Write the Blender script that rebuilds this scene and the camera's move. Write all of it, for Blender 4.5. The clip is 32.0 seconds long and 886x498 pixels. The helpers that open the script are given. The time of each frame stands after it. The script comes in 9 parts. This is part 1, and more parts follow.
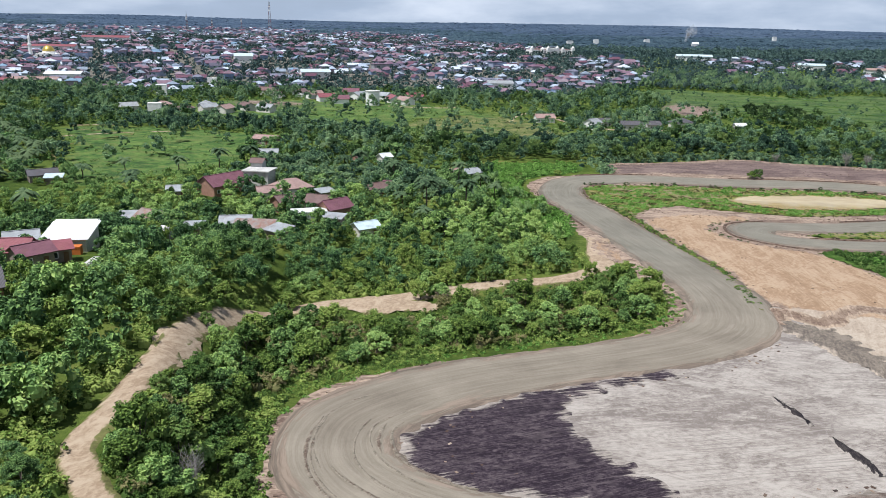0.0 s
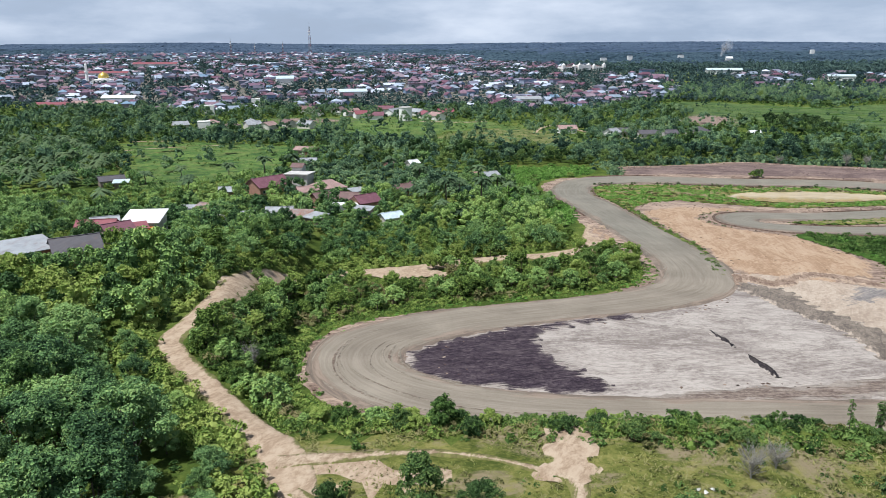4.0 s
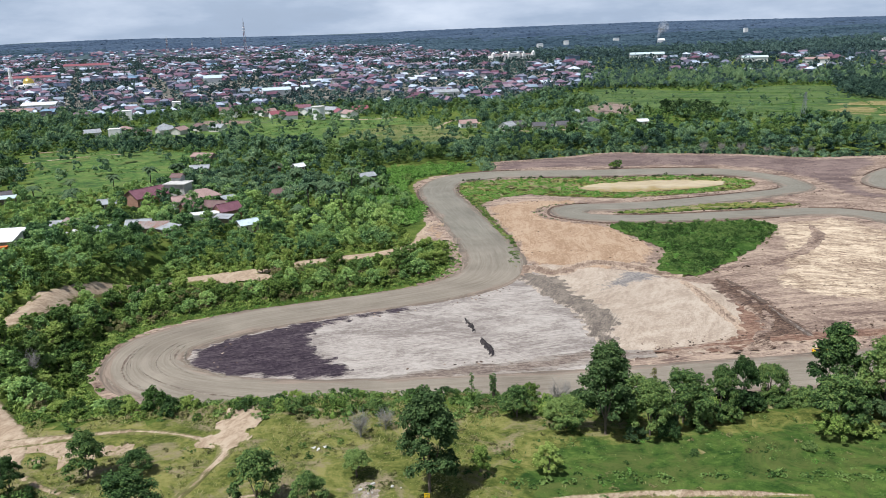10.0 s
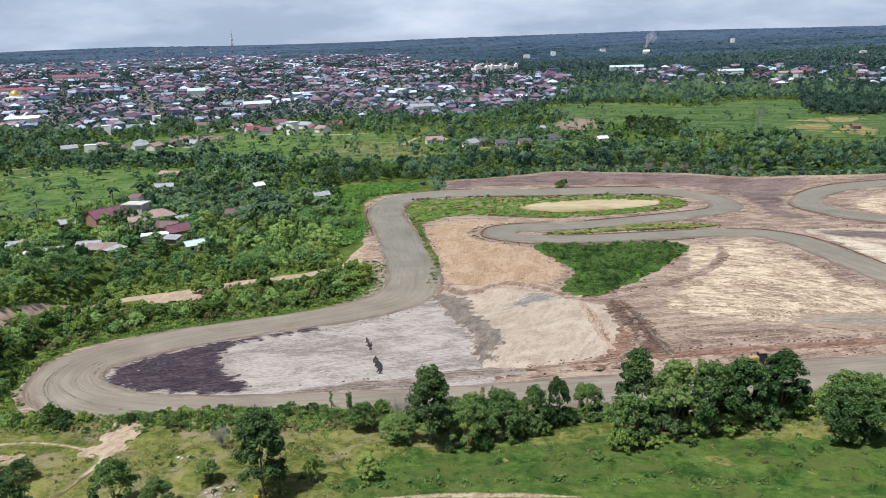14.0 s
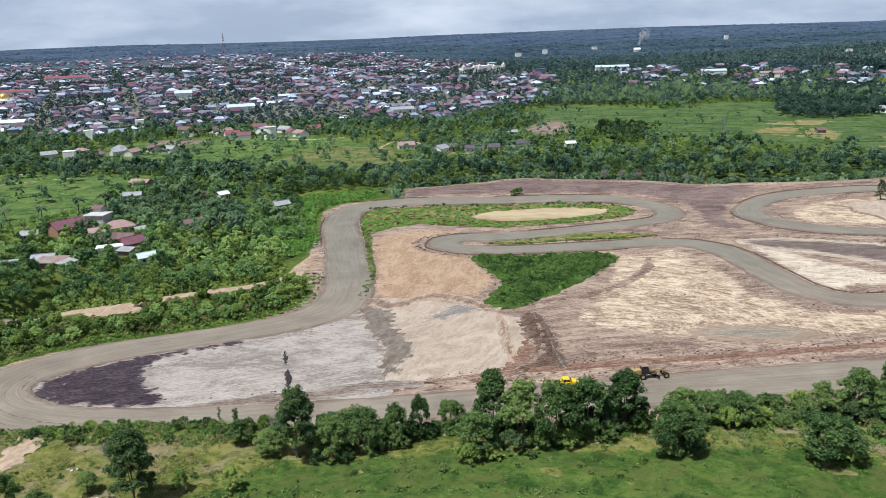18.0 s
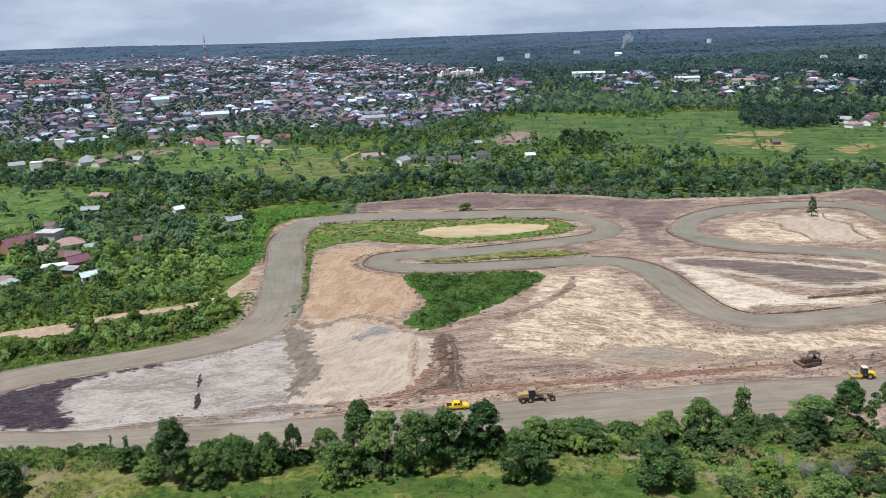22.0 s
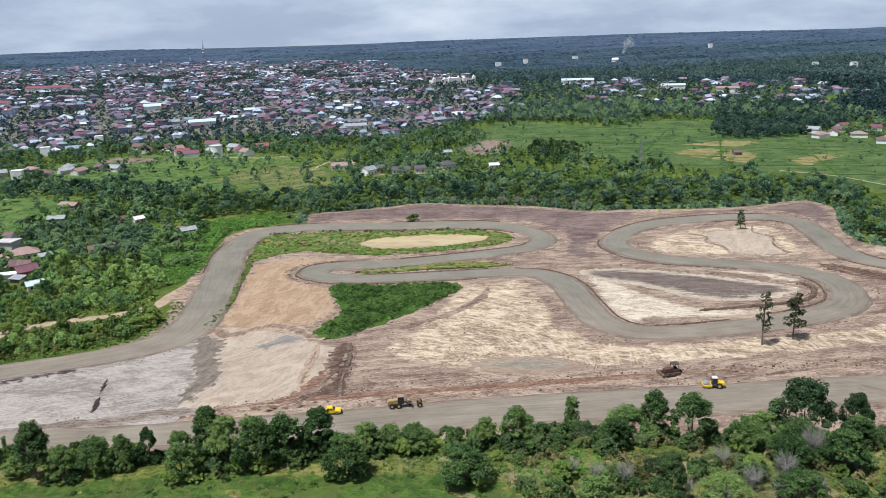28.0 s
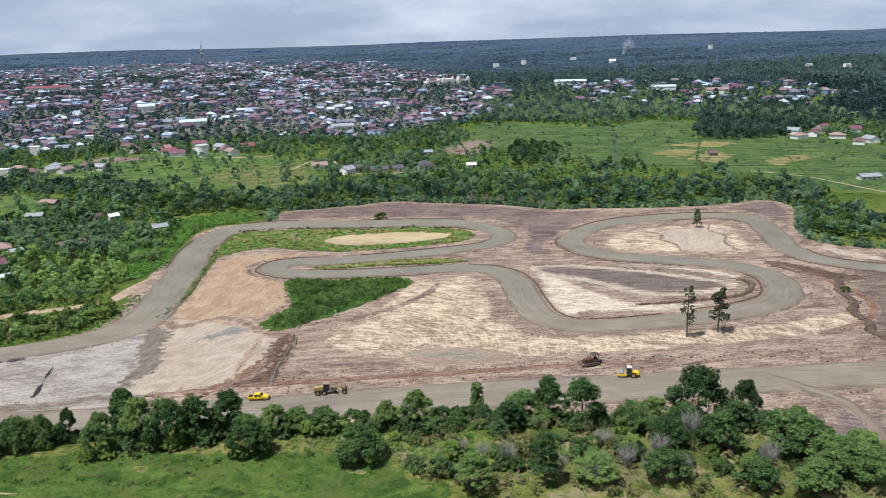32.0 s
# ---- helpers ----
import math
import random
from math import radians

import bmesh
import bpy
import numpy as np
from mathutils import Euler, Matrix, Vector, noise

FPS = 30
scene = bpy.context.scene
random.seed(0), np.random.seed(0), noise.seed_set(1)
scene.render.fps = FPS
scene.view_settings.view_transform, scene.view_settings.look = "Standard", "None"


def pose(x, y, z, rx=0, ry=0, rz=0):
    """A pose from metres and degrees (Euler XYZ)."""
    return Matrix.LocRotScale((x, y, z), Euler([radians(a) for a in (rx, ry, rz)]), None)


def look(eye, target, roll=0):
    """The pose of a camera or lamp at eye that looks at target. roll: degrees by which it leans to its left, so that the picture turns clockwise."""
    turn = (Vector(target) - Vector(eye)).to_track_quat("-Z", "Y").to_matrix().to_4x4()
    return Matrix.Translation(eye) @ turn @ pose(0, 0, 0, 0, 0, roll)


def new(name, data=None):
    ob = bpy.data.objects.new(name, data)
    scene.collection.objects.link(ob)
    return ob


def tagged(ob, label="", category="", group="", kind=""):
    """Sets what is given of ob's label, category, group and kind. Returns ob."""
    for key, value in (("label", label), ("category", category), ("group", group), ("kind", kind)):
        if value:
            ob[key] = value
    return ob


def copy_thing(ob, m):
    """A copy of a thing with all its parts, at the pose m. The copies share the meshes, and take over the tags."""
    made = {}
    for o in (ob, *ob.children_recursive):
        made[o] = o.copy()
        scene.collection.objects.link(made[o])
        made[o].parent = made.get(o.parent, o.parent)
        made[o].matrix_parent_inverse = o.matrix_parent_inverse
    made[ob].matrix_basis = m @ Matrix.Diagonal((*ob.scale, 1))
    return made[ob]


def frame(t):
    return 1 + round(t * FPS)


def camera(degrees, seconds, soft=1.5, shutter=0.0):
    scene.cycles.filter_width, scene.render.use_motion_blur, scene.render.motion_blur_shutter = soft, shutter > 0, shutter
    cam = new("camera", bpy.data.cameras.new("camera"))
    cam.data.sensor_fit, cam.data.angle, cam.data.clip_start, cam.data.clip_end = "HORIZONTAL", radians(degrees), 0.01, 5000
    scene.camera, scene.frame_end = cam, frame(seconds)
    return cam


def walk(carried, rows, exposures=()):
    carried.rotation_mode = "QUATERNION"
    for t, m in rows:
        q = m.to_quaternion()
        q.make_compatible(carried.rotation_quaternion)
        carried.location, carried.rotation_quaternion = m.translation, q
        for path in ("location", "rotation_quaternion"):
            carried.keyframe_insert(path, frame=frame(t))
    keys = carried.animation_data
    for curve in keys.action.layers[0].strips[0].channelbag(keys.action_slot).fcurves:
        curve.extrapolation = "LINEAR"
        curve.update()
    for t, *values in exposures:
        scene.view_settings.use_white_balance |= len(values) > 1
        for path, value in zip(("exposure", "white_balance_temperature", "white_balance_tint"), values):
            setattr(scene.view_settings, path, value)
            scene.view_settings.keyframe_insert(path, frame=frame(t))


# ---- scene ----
cam = camera(60.0, 32.0, soft=0.85)
PATH = [
    (0, pose(-61.91, 60.64, 54.17, 73.63, -1.17, 1.01)),
    (1, pose(-61.50, 52.67, 53.92, 74.33, -1.07, 1.23)),
    (2, pose(-60.74, 44.37, 53.61, 74.81, -0.91, 1.25)),
    (3, pose(-58.25, 36.69, 53.23, 75.13, -0.58, 2.87)),
    (5.5, pose(-45.48, 22.74, 52.46, 74.62, 0.75, 4.30)),
    (6, pose(-42.29, 21.12, 53.05, 74.38, 1.08, 4.18)),
    (6.5, pose(-39.02, 19.79, 54.16, 74.25, 1.28, 3.21)),
    (7, pose(-35.77, 18.57, 55.50, 74.11, 1.52, 2.19)),
    (7.5, pose(-32.55, 17.35, 56.80, 74.02, 1.55, 1.61)),
    (8, pose(-29.38, 16.06, 57.97, 73.92, 1.71, 1.19)),
    (8.5, pose(-26.18, 14.70, 59.02, 73.92, 1.81, 0.85)),
    (9, pose(-22.95, 13.33, 60.04, 73.91, 1.77, 0.67)),
    (10, pose(-16.61, 10.43, 61.87, 74.04, 1.82, 0.31)),
    (11, pose(-10.78, 7.25, 63.85, 74.20, 1.88, 0.18)),
    (12, pose(-5.33, 3.60, 65.82, 74.35, 1.86, 0.02)),
    (13, pose(0.00, 0.00, 67.80, 74.46, 1.78, -0.00)),
    (14, pose(5.14, -3.37, 69.64, 74.55, 1.74, 0.04)),
    (14.5, pose(7.74, -4.94, 70.48, 74.60, 1.78, 0.02)),
    (16.5, pose(18.37, -10.02, 74.24, 74.54, 1.77, 0.30)),
    (17, pose(21.15, -10.94, 75.23, 74.41, 1.82, 0.27)),
    (18, pose(26.89, -12.51, 77.23, 74.23, 1.94, 0.05)),
    (19, pose(32.22, -14.05, 79.49, 74.12, 1.82, -0.10)),
    (20, pose(37.40, -15.94, 81.71, 74.08, 1.74, -0.31)),
    (21, pose(43.11, -18.11, 84.07, 74.17, 1.78, -0.32)),
    (22, pose(48.68, -20.36, 86.09, 74.22, 1.80, -0.59)),
    (23, pose(54.49, -22.78, 88.20, 74.29, 1.84, -0.79)),
    (24, pose(60.33, -25.42, 90.35, 74.32, 1.82, -0.84)),
    (25, pose(66.06, -27.86, 92.29, 74.36, 1.85, -0.74)),
    (28, pose(82.59, -33.83, 92.79, 74.42, 1.78, 0.22)),
    (30, pose(93.40, -38.29, 92.97, 74.45, 1.76, 0.32)),
    (32, pose(104.17, -42.62, 92.75, 74.49, 1.72, 0.68)),
]
walk(cam, PATH, [(0.0, 0.51, 6280, 10), (14.0, 0.50, 6280, 10), (22.0, 0.45, 6280, 10), (32.0, 0.45, 6280, 10)])

# ---- light ----
SUN_ELEVATION, SUN_AZIMUTH = radians(66), radians(232)
world = bpy.data.worlds.new("sky")
scene.world = world
world.use_nodes = True
wn, wl = world.node_tree.nodes, world.node_tree.links
wn.clear()
sky = wn.new("ShaderNodeTexSky")
sky.sky_type, sky.sun_disc = "NISHITA", False
sky.sun_elevation, sky.sun_rotation = SUN_ELEVATION, SUN_AZIMUTH
sky.air_density, sky.dust_density, sky.ozone_density = 1.0, 2.5, 1.5
bright = wn.new("ShaderNodeVectorMath")
bright.operation = "SCALE"
bright.inputs["Scale"].default_value = 0.065
wl.new(sky.outputs[0], bright.inputs[0])
# thin cloud over the whole sky
wc = wn.new("ShaderNodeTexCoord")
wm = wn.new("ShaderNodeMapping")
wm.inputs["Scale"].default_value = (3.0, 3.0, 11.0)
wl.new(wc.outputs["Generated"], wm.inputs["Vector"])
cloud = wn.new("ShaderNodeTexNoise")
cloud.inputs["Scale"].default_value, cloud.inputs["Detail"].default_value, cloud.inputs["Roughness"].default_value = 1.6, 7, 0.55
wl.new(wm.outputs[0], cloud.inputs["Vector"])
cr = wn.new("ShaderNodeValToRGB")
cr.color_ramp.elements[0].position, cr.color_ramp.elements[0].color = 0.36, (0.78, 0.78, 0.78, 1)
cr.color_ramp.elements[1].position, cr.color_ramp.elements[1].color = 0.66, (0.96, 0.96, 0.96, 1)
wl.new(cloud.outputs[0], cr.inputs[0])
tone = wn.new("ShaderNodeValToRGB")
tone.color_ramp.elements[0].position, tone.color_ramp.elements[0].color = 0.43, (0.53, 0.645, 0.83, 1)
tone.color_ramp.elements[1].position, tone.color_ramp.elements[1].color = 0.70, (0.79, 0.87, 1.0, 1)
wl.new(cloud.outputs[0], tone.inputs[0])
# the cloud thins out towards the zenith, an unseen change that weakens sky fill
up = wn.new("ShaderNodeSeparateXYZ")
wl.new(wc.outputs["Generated"], up.inputs[0])
thin = wn.new("ShaderNodeMapRange")
thin.inputs["From Min"].default_value, thin.inputs["From Max"].default_value = 0.12, 0.6
thin.inputs["To Min"].default_value, thin.inputs["To Max"].default_value = 1.0, 0.16
wl.new(up.outputs["Z"], thin.inputs["Value"])
cover = wn.new("ShaderNodeMath")
cover.operation = "MULTIPLY"
wl.new(cr.outputs[0], cover.inputs[0])
wl.new(thin.outputs[0], cover.inputs[1])
blend = wn.new("ShaderNodeMix")
blend.data_type = "RGBA"
wl.new(cover.outputs[0], blend.inputs["Factor"])
wl.new(bright.outputs[0], blend.inputs["A"])
wl.new(tone.outputs[0], blend.inputs["B"])
back = wn.new("ShaderNodeBackground")
back.inputs["Strength"].default_value = 0.665
wl.new(blend.outputs["Result"], back.inputs["Color"])
wl.new(back.outputs[0], wn.new("ShaderNodeOutputWorld").inputs["Surface"])

sun = new("sun", bpy.data.lights.new("sun", "SUN"))
sun.data.energy, sun.data.angle, sun.data.color = 4.0, radians(1.5), (0.985, 0.975, 0.95)
sun.matrix_world = look((math.sin(SUN_AZIMUTH) * math.cos(SUN_ELEVATION) * 500, math.cos(SUN_AZIMUTH) * math.cos(SUN_ELEVATION) * 500, math.sin(SUN_ELEVATION) * 500), (0, 0, 0))


# ---- materials ----
def base_material(name, rough=0.85, metal=0.0):
    m = bpy.data.materials.new(name)
    m.use_nodes = True
    nt = m.node_tree
    b = nt.nodes["Principled BSDF"]
    b.inputs["Roughness"].default_value, b.inputs["Metallic"].default_value = rough, metal
    b.inputs["Specular IOR Level"].default_value = 0.25
    return m, nt, b


def place(nt, size=(1, 1, 1), turn=0.0, source="position"):
    """World position, turned about z and scaled."""
    if source == "uv":
        out = nt.nodes.new("ShaderNodeTexCoord").outputs["UV"]
    else:
        out = nt.nodes.new("ShaderNodeNewGeometry").outputs["Position"]
    mp = nt.nodes.new("ShaderNodeMapping")
    mp.vector_type = "TEXTURE"
    mp.inputs["Scale"].default_value = size
    mp.inputs["Rotation"].default_value = (0, 0, radians(turn))
    nt.links.new(out, mp.inputs["Vector"])
    return mp.outputs[0]


def grain(nt, vec, scale=1.0, detail=4, rough=0.55, warp=0.0):
    n = nt.nodes.new("ShaderNodeTexNoise")
    n.inputs["Scale"].default_value, n.inputs["Detail"].default_value = scale, detail
    n.inputs["Roughness"].default_value, n.inputs["Distortion"].default_value = rough, warp
    nt.links.new(vec, n.inputs["Vector"])
    return n.outputs[0]


def ramp(nt, fac, stops, constant=False):
    r = nt.nodes.new("ShaderNodeValToRGB")
    e = r.color_ramp.elements
    while len(e) < len(stops):
        e.new(0.5)
    for el, (p, c) in zip(e, stops):
        el.position, el.color = p, (*c, 1)
    if constant:
        r.color_ramp.interpolation = "CONSTANT"
    nt.links.new(fac, r.inputs[0])
    return r.outputs[0]


def mixed(nt, fac, a, b, how="MIX"):
    m = nt.nodes.new("ShaderNodeMix")
    m.data_type, m.blend_type = "RGBA", how
    for sock, v in ((m.inputs["Factor"], fac), (m.inputs["A"], a), (m.inputs["B"], b)):
        if isinstance(v, (int, float)):
            sock.default_value = v
        elif isinstance(v, tuple):
            sock.default_value = (*v, 1)
        else:
            nt.links.new(v, sock)
    return m.outputs["Result"]


def calc(nt, op, a, b=0.0, c=0.0):
    m = nt.nodes.new("ShaderNodeMath")
    m.operation = op
    for sock, v in zip(m.inputs, (a, b, c)):
        if isinstance(v, (int, float)):
            sock.default_value = v
        else:
            nt.links.new(v, sock)
    return m.outputs[0]


def relief(nt, b, fac, strength=0.3, distance=0.1):
    n = nt.nodes.new("ShaderNodeBump")
    n.inputs["Strength"].default_value, n.inputs["Distance"].default_value = strength, distance
    nt.links.new(fac, n.inputs["Height"])
    nt.links.new(n.outputs[0], b.inputs["Normal"])


EARTH = ((0.108, 0.071, 0.057), (0.212, 0.152, 0.119), (0.375, 0.288, 0.219), 8, 22, 2.2, 0.5, 20)


def polar(nt, x, y, length, width):
    """Coordinates that run round a centre, for the arcs a turning blade leaves."""
    sub = nt.nodes.new("ShaderNodeVectorMath")
    sub.operation = "SUBTRACT"
    nt.links.new(nt.nodes.new("ShaderNodeNewGeometry").outputs["Position"], sub.inputs[0])
    sub.inputs[1].default_value = (x, y, 0)
    sep = nt.nodes.new("ShaderNodeSeparateXYZ")
    nt.links.new(sub.outputs[0], sep.inputs[0])
    r = calc(nt, "SQRT", calc(nt, "ADD", calc(nt, "MULTIPLY", sep.outputs[0], sep.outputs[0]), calc(nt, "MULTIPLY", sep.outputs[1], sep.outputs[1])))
    a = calc(nt, "ARCTAN2", sep.outputs[1], sep.outputs[0])
    com = nt.nodes.new("ShaderNodeCombineXYZ")
    nt.links.new(calc(nt, "MULTIPLY", a, 30.0 / length), com.inputs[0])
    nt.links.new(calc(nt, "DIVIDE", r, width), com.inputs[1])
    return com.outputs[0]


def soil_tone(nt, dark, mid, light, turn, length, width, streak, blotch, swirl=None, marks=0.6):
    """Colour of scraped earth, with its streaks and grain."""
    v1 = polar(nt, swirl[0], swirl[1], length, width) if swirl else place(nt, (length, width, 4), turn)
    s1 = grain(nt, v1, 1.0, 9, 0.72, 2.0 if swirl else 0.9)
    s2 = grain(nt, place(nt, (length * 0.3, width * 0.3, 2), turn + 14), 1.0, 6, 0.7, 0.5)
    s3 = grain(nt, place(nt, (length * 0.8, width * 0.5, 3), turn - 38), 1.0, 6, 0.7, 0.8)
    big = grain(nt, place(nt, (blotch, blotch * 0.55, blotch), turn), 1.0, 9, 0.74, 1.4)
    fine = grain(nt, place(nt, (0.9, 0.6, 0.9), turn), 1.0, 6, 0.8)
    st = calc(nt, "ADD", calc(nt, "MULTIPLY", s1, 0.5), calc(nt, "ADD", calc(nt, "MULTIPLY", s2, 0.28), calc(nt, "MULTIPLY", s3, 0.22)))
    f = calc(nt, "ADD", calc(nt, "MULTIPLY", st, streak), calc(nt, "MULTIPLY", big, 1 - streak))
    f = calc(nt, "ADD", f, calc(nt, "MULTIPLY", calc(nt, "SUBTRACT", fine, 0.5), 0.46))
    col = ramp(nt, f, [(0.425, dark), (0.495, mid), (0.565, light)])
    # torn flakes of paler and darker crust with sharp edges
    for size, ang, amt, tone in ((1.0, turn + 11, 0.55, light), (0.7, turn - 24, 0.4, dark), (0.45, turn + 48, 0.3, light)):
        fl = ramp(nt, grain(nt, place(nt, (length * 0.42 * size, max(width, 1.2) * 1.9 * size, 3), ang), 1.0, 9, 0.66, 1.1), [(0.545, (0, 0, 0)), (0.572, (1, 1, 1))])
        on = ramp(nt, grain(nt, place(nt, (blotch * 0.8 * size,) * 3, ang * 2 + 70), 1.0, 3, 0.5), [(0.46, (0, 0, 0)), (0.60, (1, 1, 1))])
        col = mixed(nt, calc(nt, "MULTIPLY", calc(nt, "MULTIPLY", fl, on), amt * min(1.0, marks * 1.5 + 0.1)), col, tone)
    # tyre and blade marks, two ways: dark ruts and pale scrapes
    for ang, wid, amt, tone, bend in ((turn + 4, 0.5, marks, dark, False), (turn - 31, 0.7, marks * 0.8, dark, True), (turn + 9, 0.6, marks * 0.8, light, True)):
        v = polar(nt, swirl[0], swirl[1], length * 1.4, wid * 1.6) if swirl and bend else place(nt, (length * 1.5, wid, 3), ang)
        mk = ramp(nt, grain(nt, v, 1.0, 5, 0.62, 1.6), [(0.545, (0, 0, 0)), (0.59, (1, 1, 1))])
        where = ramp(nt, grain(nt, place(nt, (blotch * 0.5,) * 3, ang * 3 + 20), 1.0, 3, 0.5), [(0.44, (0, 0, 0)), (0.56, (1, 1, 1))])
        col = mixed(nt, calc(nt, "MULTIPLY", calc(nt, "MULTIPLY", mk, where), amt), col, tone)
    return col, f, s1, calc(nt, "ADD", st, calc(nt, "MULTIPLY", fine, 0.6))


def soil(name, dark, mid, light, turn=0.0, length=14.0, width=1.2, streak=0.55, blotch=18.0, rough=0.95, under=None, blend=5.0, swirl=None, marks=0.6, bump=0.55):
    """Bare scraped earth: scrape marks, blotches and grain; towards its rim it breaks up into the soil below."""
    m, nt, b = base_material(name, rough)
    col, f, s1, rel = soil_tone(nt, dark, mid, light, turn, length, width, streak, blotch, swirl, marks)
    if under:
        if under == "earth":
            col2 = soil_tone(nt, *EARTH)[0]
        else:
            col2 = ramp(nt, f, [(0.40, tuple(c * 0.6 for c in under)), (0.5, under), (0.60, tuple(c * 1.35 for c in under))])
        at = nt.nodes.new("ShaderNodeAttribute")
        at.attribute_name = "depth"
        ragged = calc(nt, "ADD", calc(nt, "MULTIPLY", s1, 0.55), calc(nt, "MULTIPLY", grain(nt, place(nt, (7, 4, 7), turn), 1.0, 8, 0.74, 0.9), 0.45))
        k = calc(nt, "SUBTRACT", calc(nt, "DIVIDE", at.outputs["Fac"], blend), calc(nt, "MULTIPLY", calc(nt, "SUBTRACT", ragged, 0.33), 4.4))
        k = ramp(nt, calc(nt, "ADD", k, 0.5), [(0.36, (0, 0, 0)), (0.66, (1, 1, 1))])
        col = mixed(nt, k, col2, col)
    nt.links.new(col, b.inputs["Base Color"])
    relief(nt, b, rel, bump, 0.35)
    return m


def leaf(name, dark, mid, light, patch=9.0, thin=0.16):
    """Foliage: each leaf, each crown and each stand a little different."""
    m, nt, b = base_material(name, 0.7)
    b.inputs["Specular IOR Level"].default_value = 0.10
    g = nt.nodes.new("ShaderNodeNewGeometry")
    o = nt.nodes.new("ShaderNodeObjectInfo")
    big = grain(nt, place(nt, (patch, patch, patch)), 1.0, 3, 0.6)
    at = nt.nodes.new("ShaderNodeAttribute")
    at.attribute_name = "tone"
    f = calc(nt, "ADD", calc(nt, "MULTIPLY", g.outputs["Random Per Island"], 0.36), calc(nt, "MULTIPLY", big, 0.60))
    f = calc(nt, "ADD", f, calc(nt, "MULTIPLY", calc(nt, "SUBTRACT", o.outputs["Random"], 0.5), 0.30))
    f = calc(nt, "ADD", calc(nt, "ADD", f, 0.02), at.outputs["Fac"])
    col = ramp(nt, f, [(0.30, tuple(c * 0.62 for c in dark)), (0.5, mid), (0.72, light)])
    nt.links.new(col, b.inputs["Base Color"])
    t = nt.nodes.new("ShaderNodeBsdfTranslucent")
    nt.links.new(col, t.inputs["Color"])
    mx = nt.nodes.new("ShaderNodeMixShader")
    mx.inputs[0].default_value = thin
    nt.links.new(b.outputs[0], mx.inputs[1])
    nt.links.new(t.outputs[0], mx.inputs[2])
    nt.links.new(mx.outputs[0], nt.nodes["Material Output"].inputs["Surface"])
    return m


def canopy(name, dark, mid, light, crown_size=7.0):
    """A closed canopy far off: single crowns, hollows with shade put into the colour, broad belts of older and younger
    wood.
    """
    m, nt, b = base_material(name, 0.9)
    b.inputs["Specular IOR Level"].default_value = 0.05
    crowns = grain(nt, place(nt, (crown_size, crown_size * 1.6, crown_size)), 1.0, 3, 0.7)
    belts = grain(nt, place(nt, (420, 150, 420), 8), 1.0, 4, 0.6, 0.6)
    f = calc(nt, "ADD", calc(nt, "MULTIPLY", crowns, 0.62), calc(nt, "MULTIPLY", belts, 0.5))
    nt.links.new(ramp(nt, f, [(0.44, dark), (0.56, mid), (0.70, light)]), b.inputs["Base Color"])
    relief(nt, b, crowns, 1.0, 3.0)
    return m


def plain(name, color, rough=0.6, metal=0.0, vary=0.25, size=1.5):
    """Painted or worn surface with two scales of dirt."""
    m, nt, b = base_material(name, rough, metal)
    d = calc(nt, "ADD", calc(nt, "MULTIPLY", grain(nt, place(nt, (size, size, size)), 1.0, 5, 0.6), 0.6), calc(nt, "MULTIPLY", grain(nt, place(nt, (size * 0.12,) * 3), 1.0, 3, 0.6), 0.4))
    lo = tuple(c * (1 - vary) for c in color)
    hi = tuple(min(1, c * (1 + vary * 0.5)) for c in color)
    nt.links.new(ramp(nt, d, [(0.35, lo), (0.5, color), (0.68, hi)]), b.inputs["Base Color"])
    relief(nt, b, d, 0.1, 0.02)
    return m


def sheet_roof(name, color, rust=(0.16, 0.09, 0.06), amount=0.25, rough=0.5, metal=0.0):
    """Corrugated or tiled roofing with stains."""
    m, nt, b = base_material(name, rough, metal)
    o = nt.nodes.new("ShaderNodeObjectInfo")
    d = grain(nt, place(nt, (2.2, 2.2, 2.2)), 1.0, 6, 0.65)
    lo = tuple(c * 0.72 for c in color)
    col = ramp(nt, d, [(0.3, lo), (0.6, color)])
    w = ramp(nt, grain(nt, place(nt, (1.4, 3.5, 1.4)), 1.0, 5, 0.7), [(0.62 - amount * 0.4, (0, 0, 0)), (0.72, (1, 1, 1))])
    col = mixed(nt, calc(nt, "MULTIPLY", w, amount * 2.0), col, rust)
    nt.links.new(col, b.inputs["Base Color"])
    wv = nt.nodes.new("ShaderNodeTexWave")
    wv.inputs["Scale"].default_value = 1.6
    nt.links.new(place(nt, (1, 1, 1), 40), wv.inputs["Vector"])
    relief(nt, b, wv.outputs[1], 0.35, 0.05)
    return m


# the blue-mauve shift of these town tones stands in for haze
HAZED_ROOF_TONES = [(0.0, (0.146, 0.071, 0.104)), (0.15, (0.231, 0.153, 0.195)), (0.29, (0.179, 0.114, 0.162)), (0.42, (0.188, 0.198, 0.262)), (0.54, (0.274, 0.223, 0.262)),
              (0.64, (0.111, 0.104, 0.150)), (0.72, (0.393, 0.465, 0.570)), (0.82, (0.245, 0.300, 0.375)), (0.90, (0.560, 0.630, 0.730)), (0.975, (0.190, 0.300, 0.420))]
HAZED_WALL_TONES = [(0.0, (0.359, 0.416, 0.545)), (0.3, (0.257, 0.297, 0.390)), (0.5, (0.359, 0.366, 0.390)), (0.65, (0.239, 0.337, 0.494)), (0.78, (0.325, 0.277, 0.338)), (0.90, (0.530, 0.614, 0.819))]


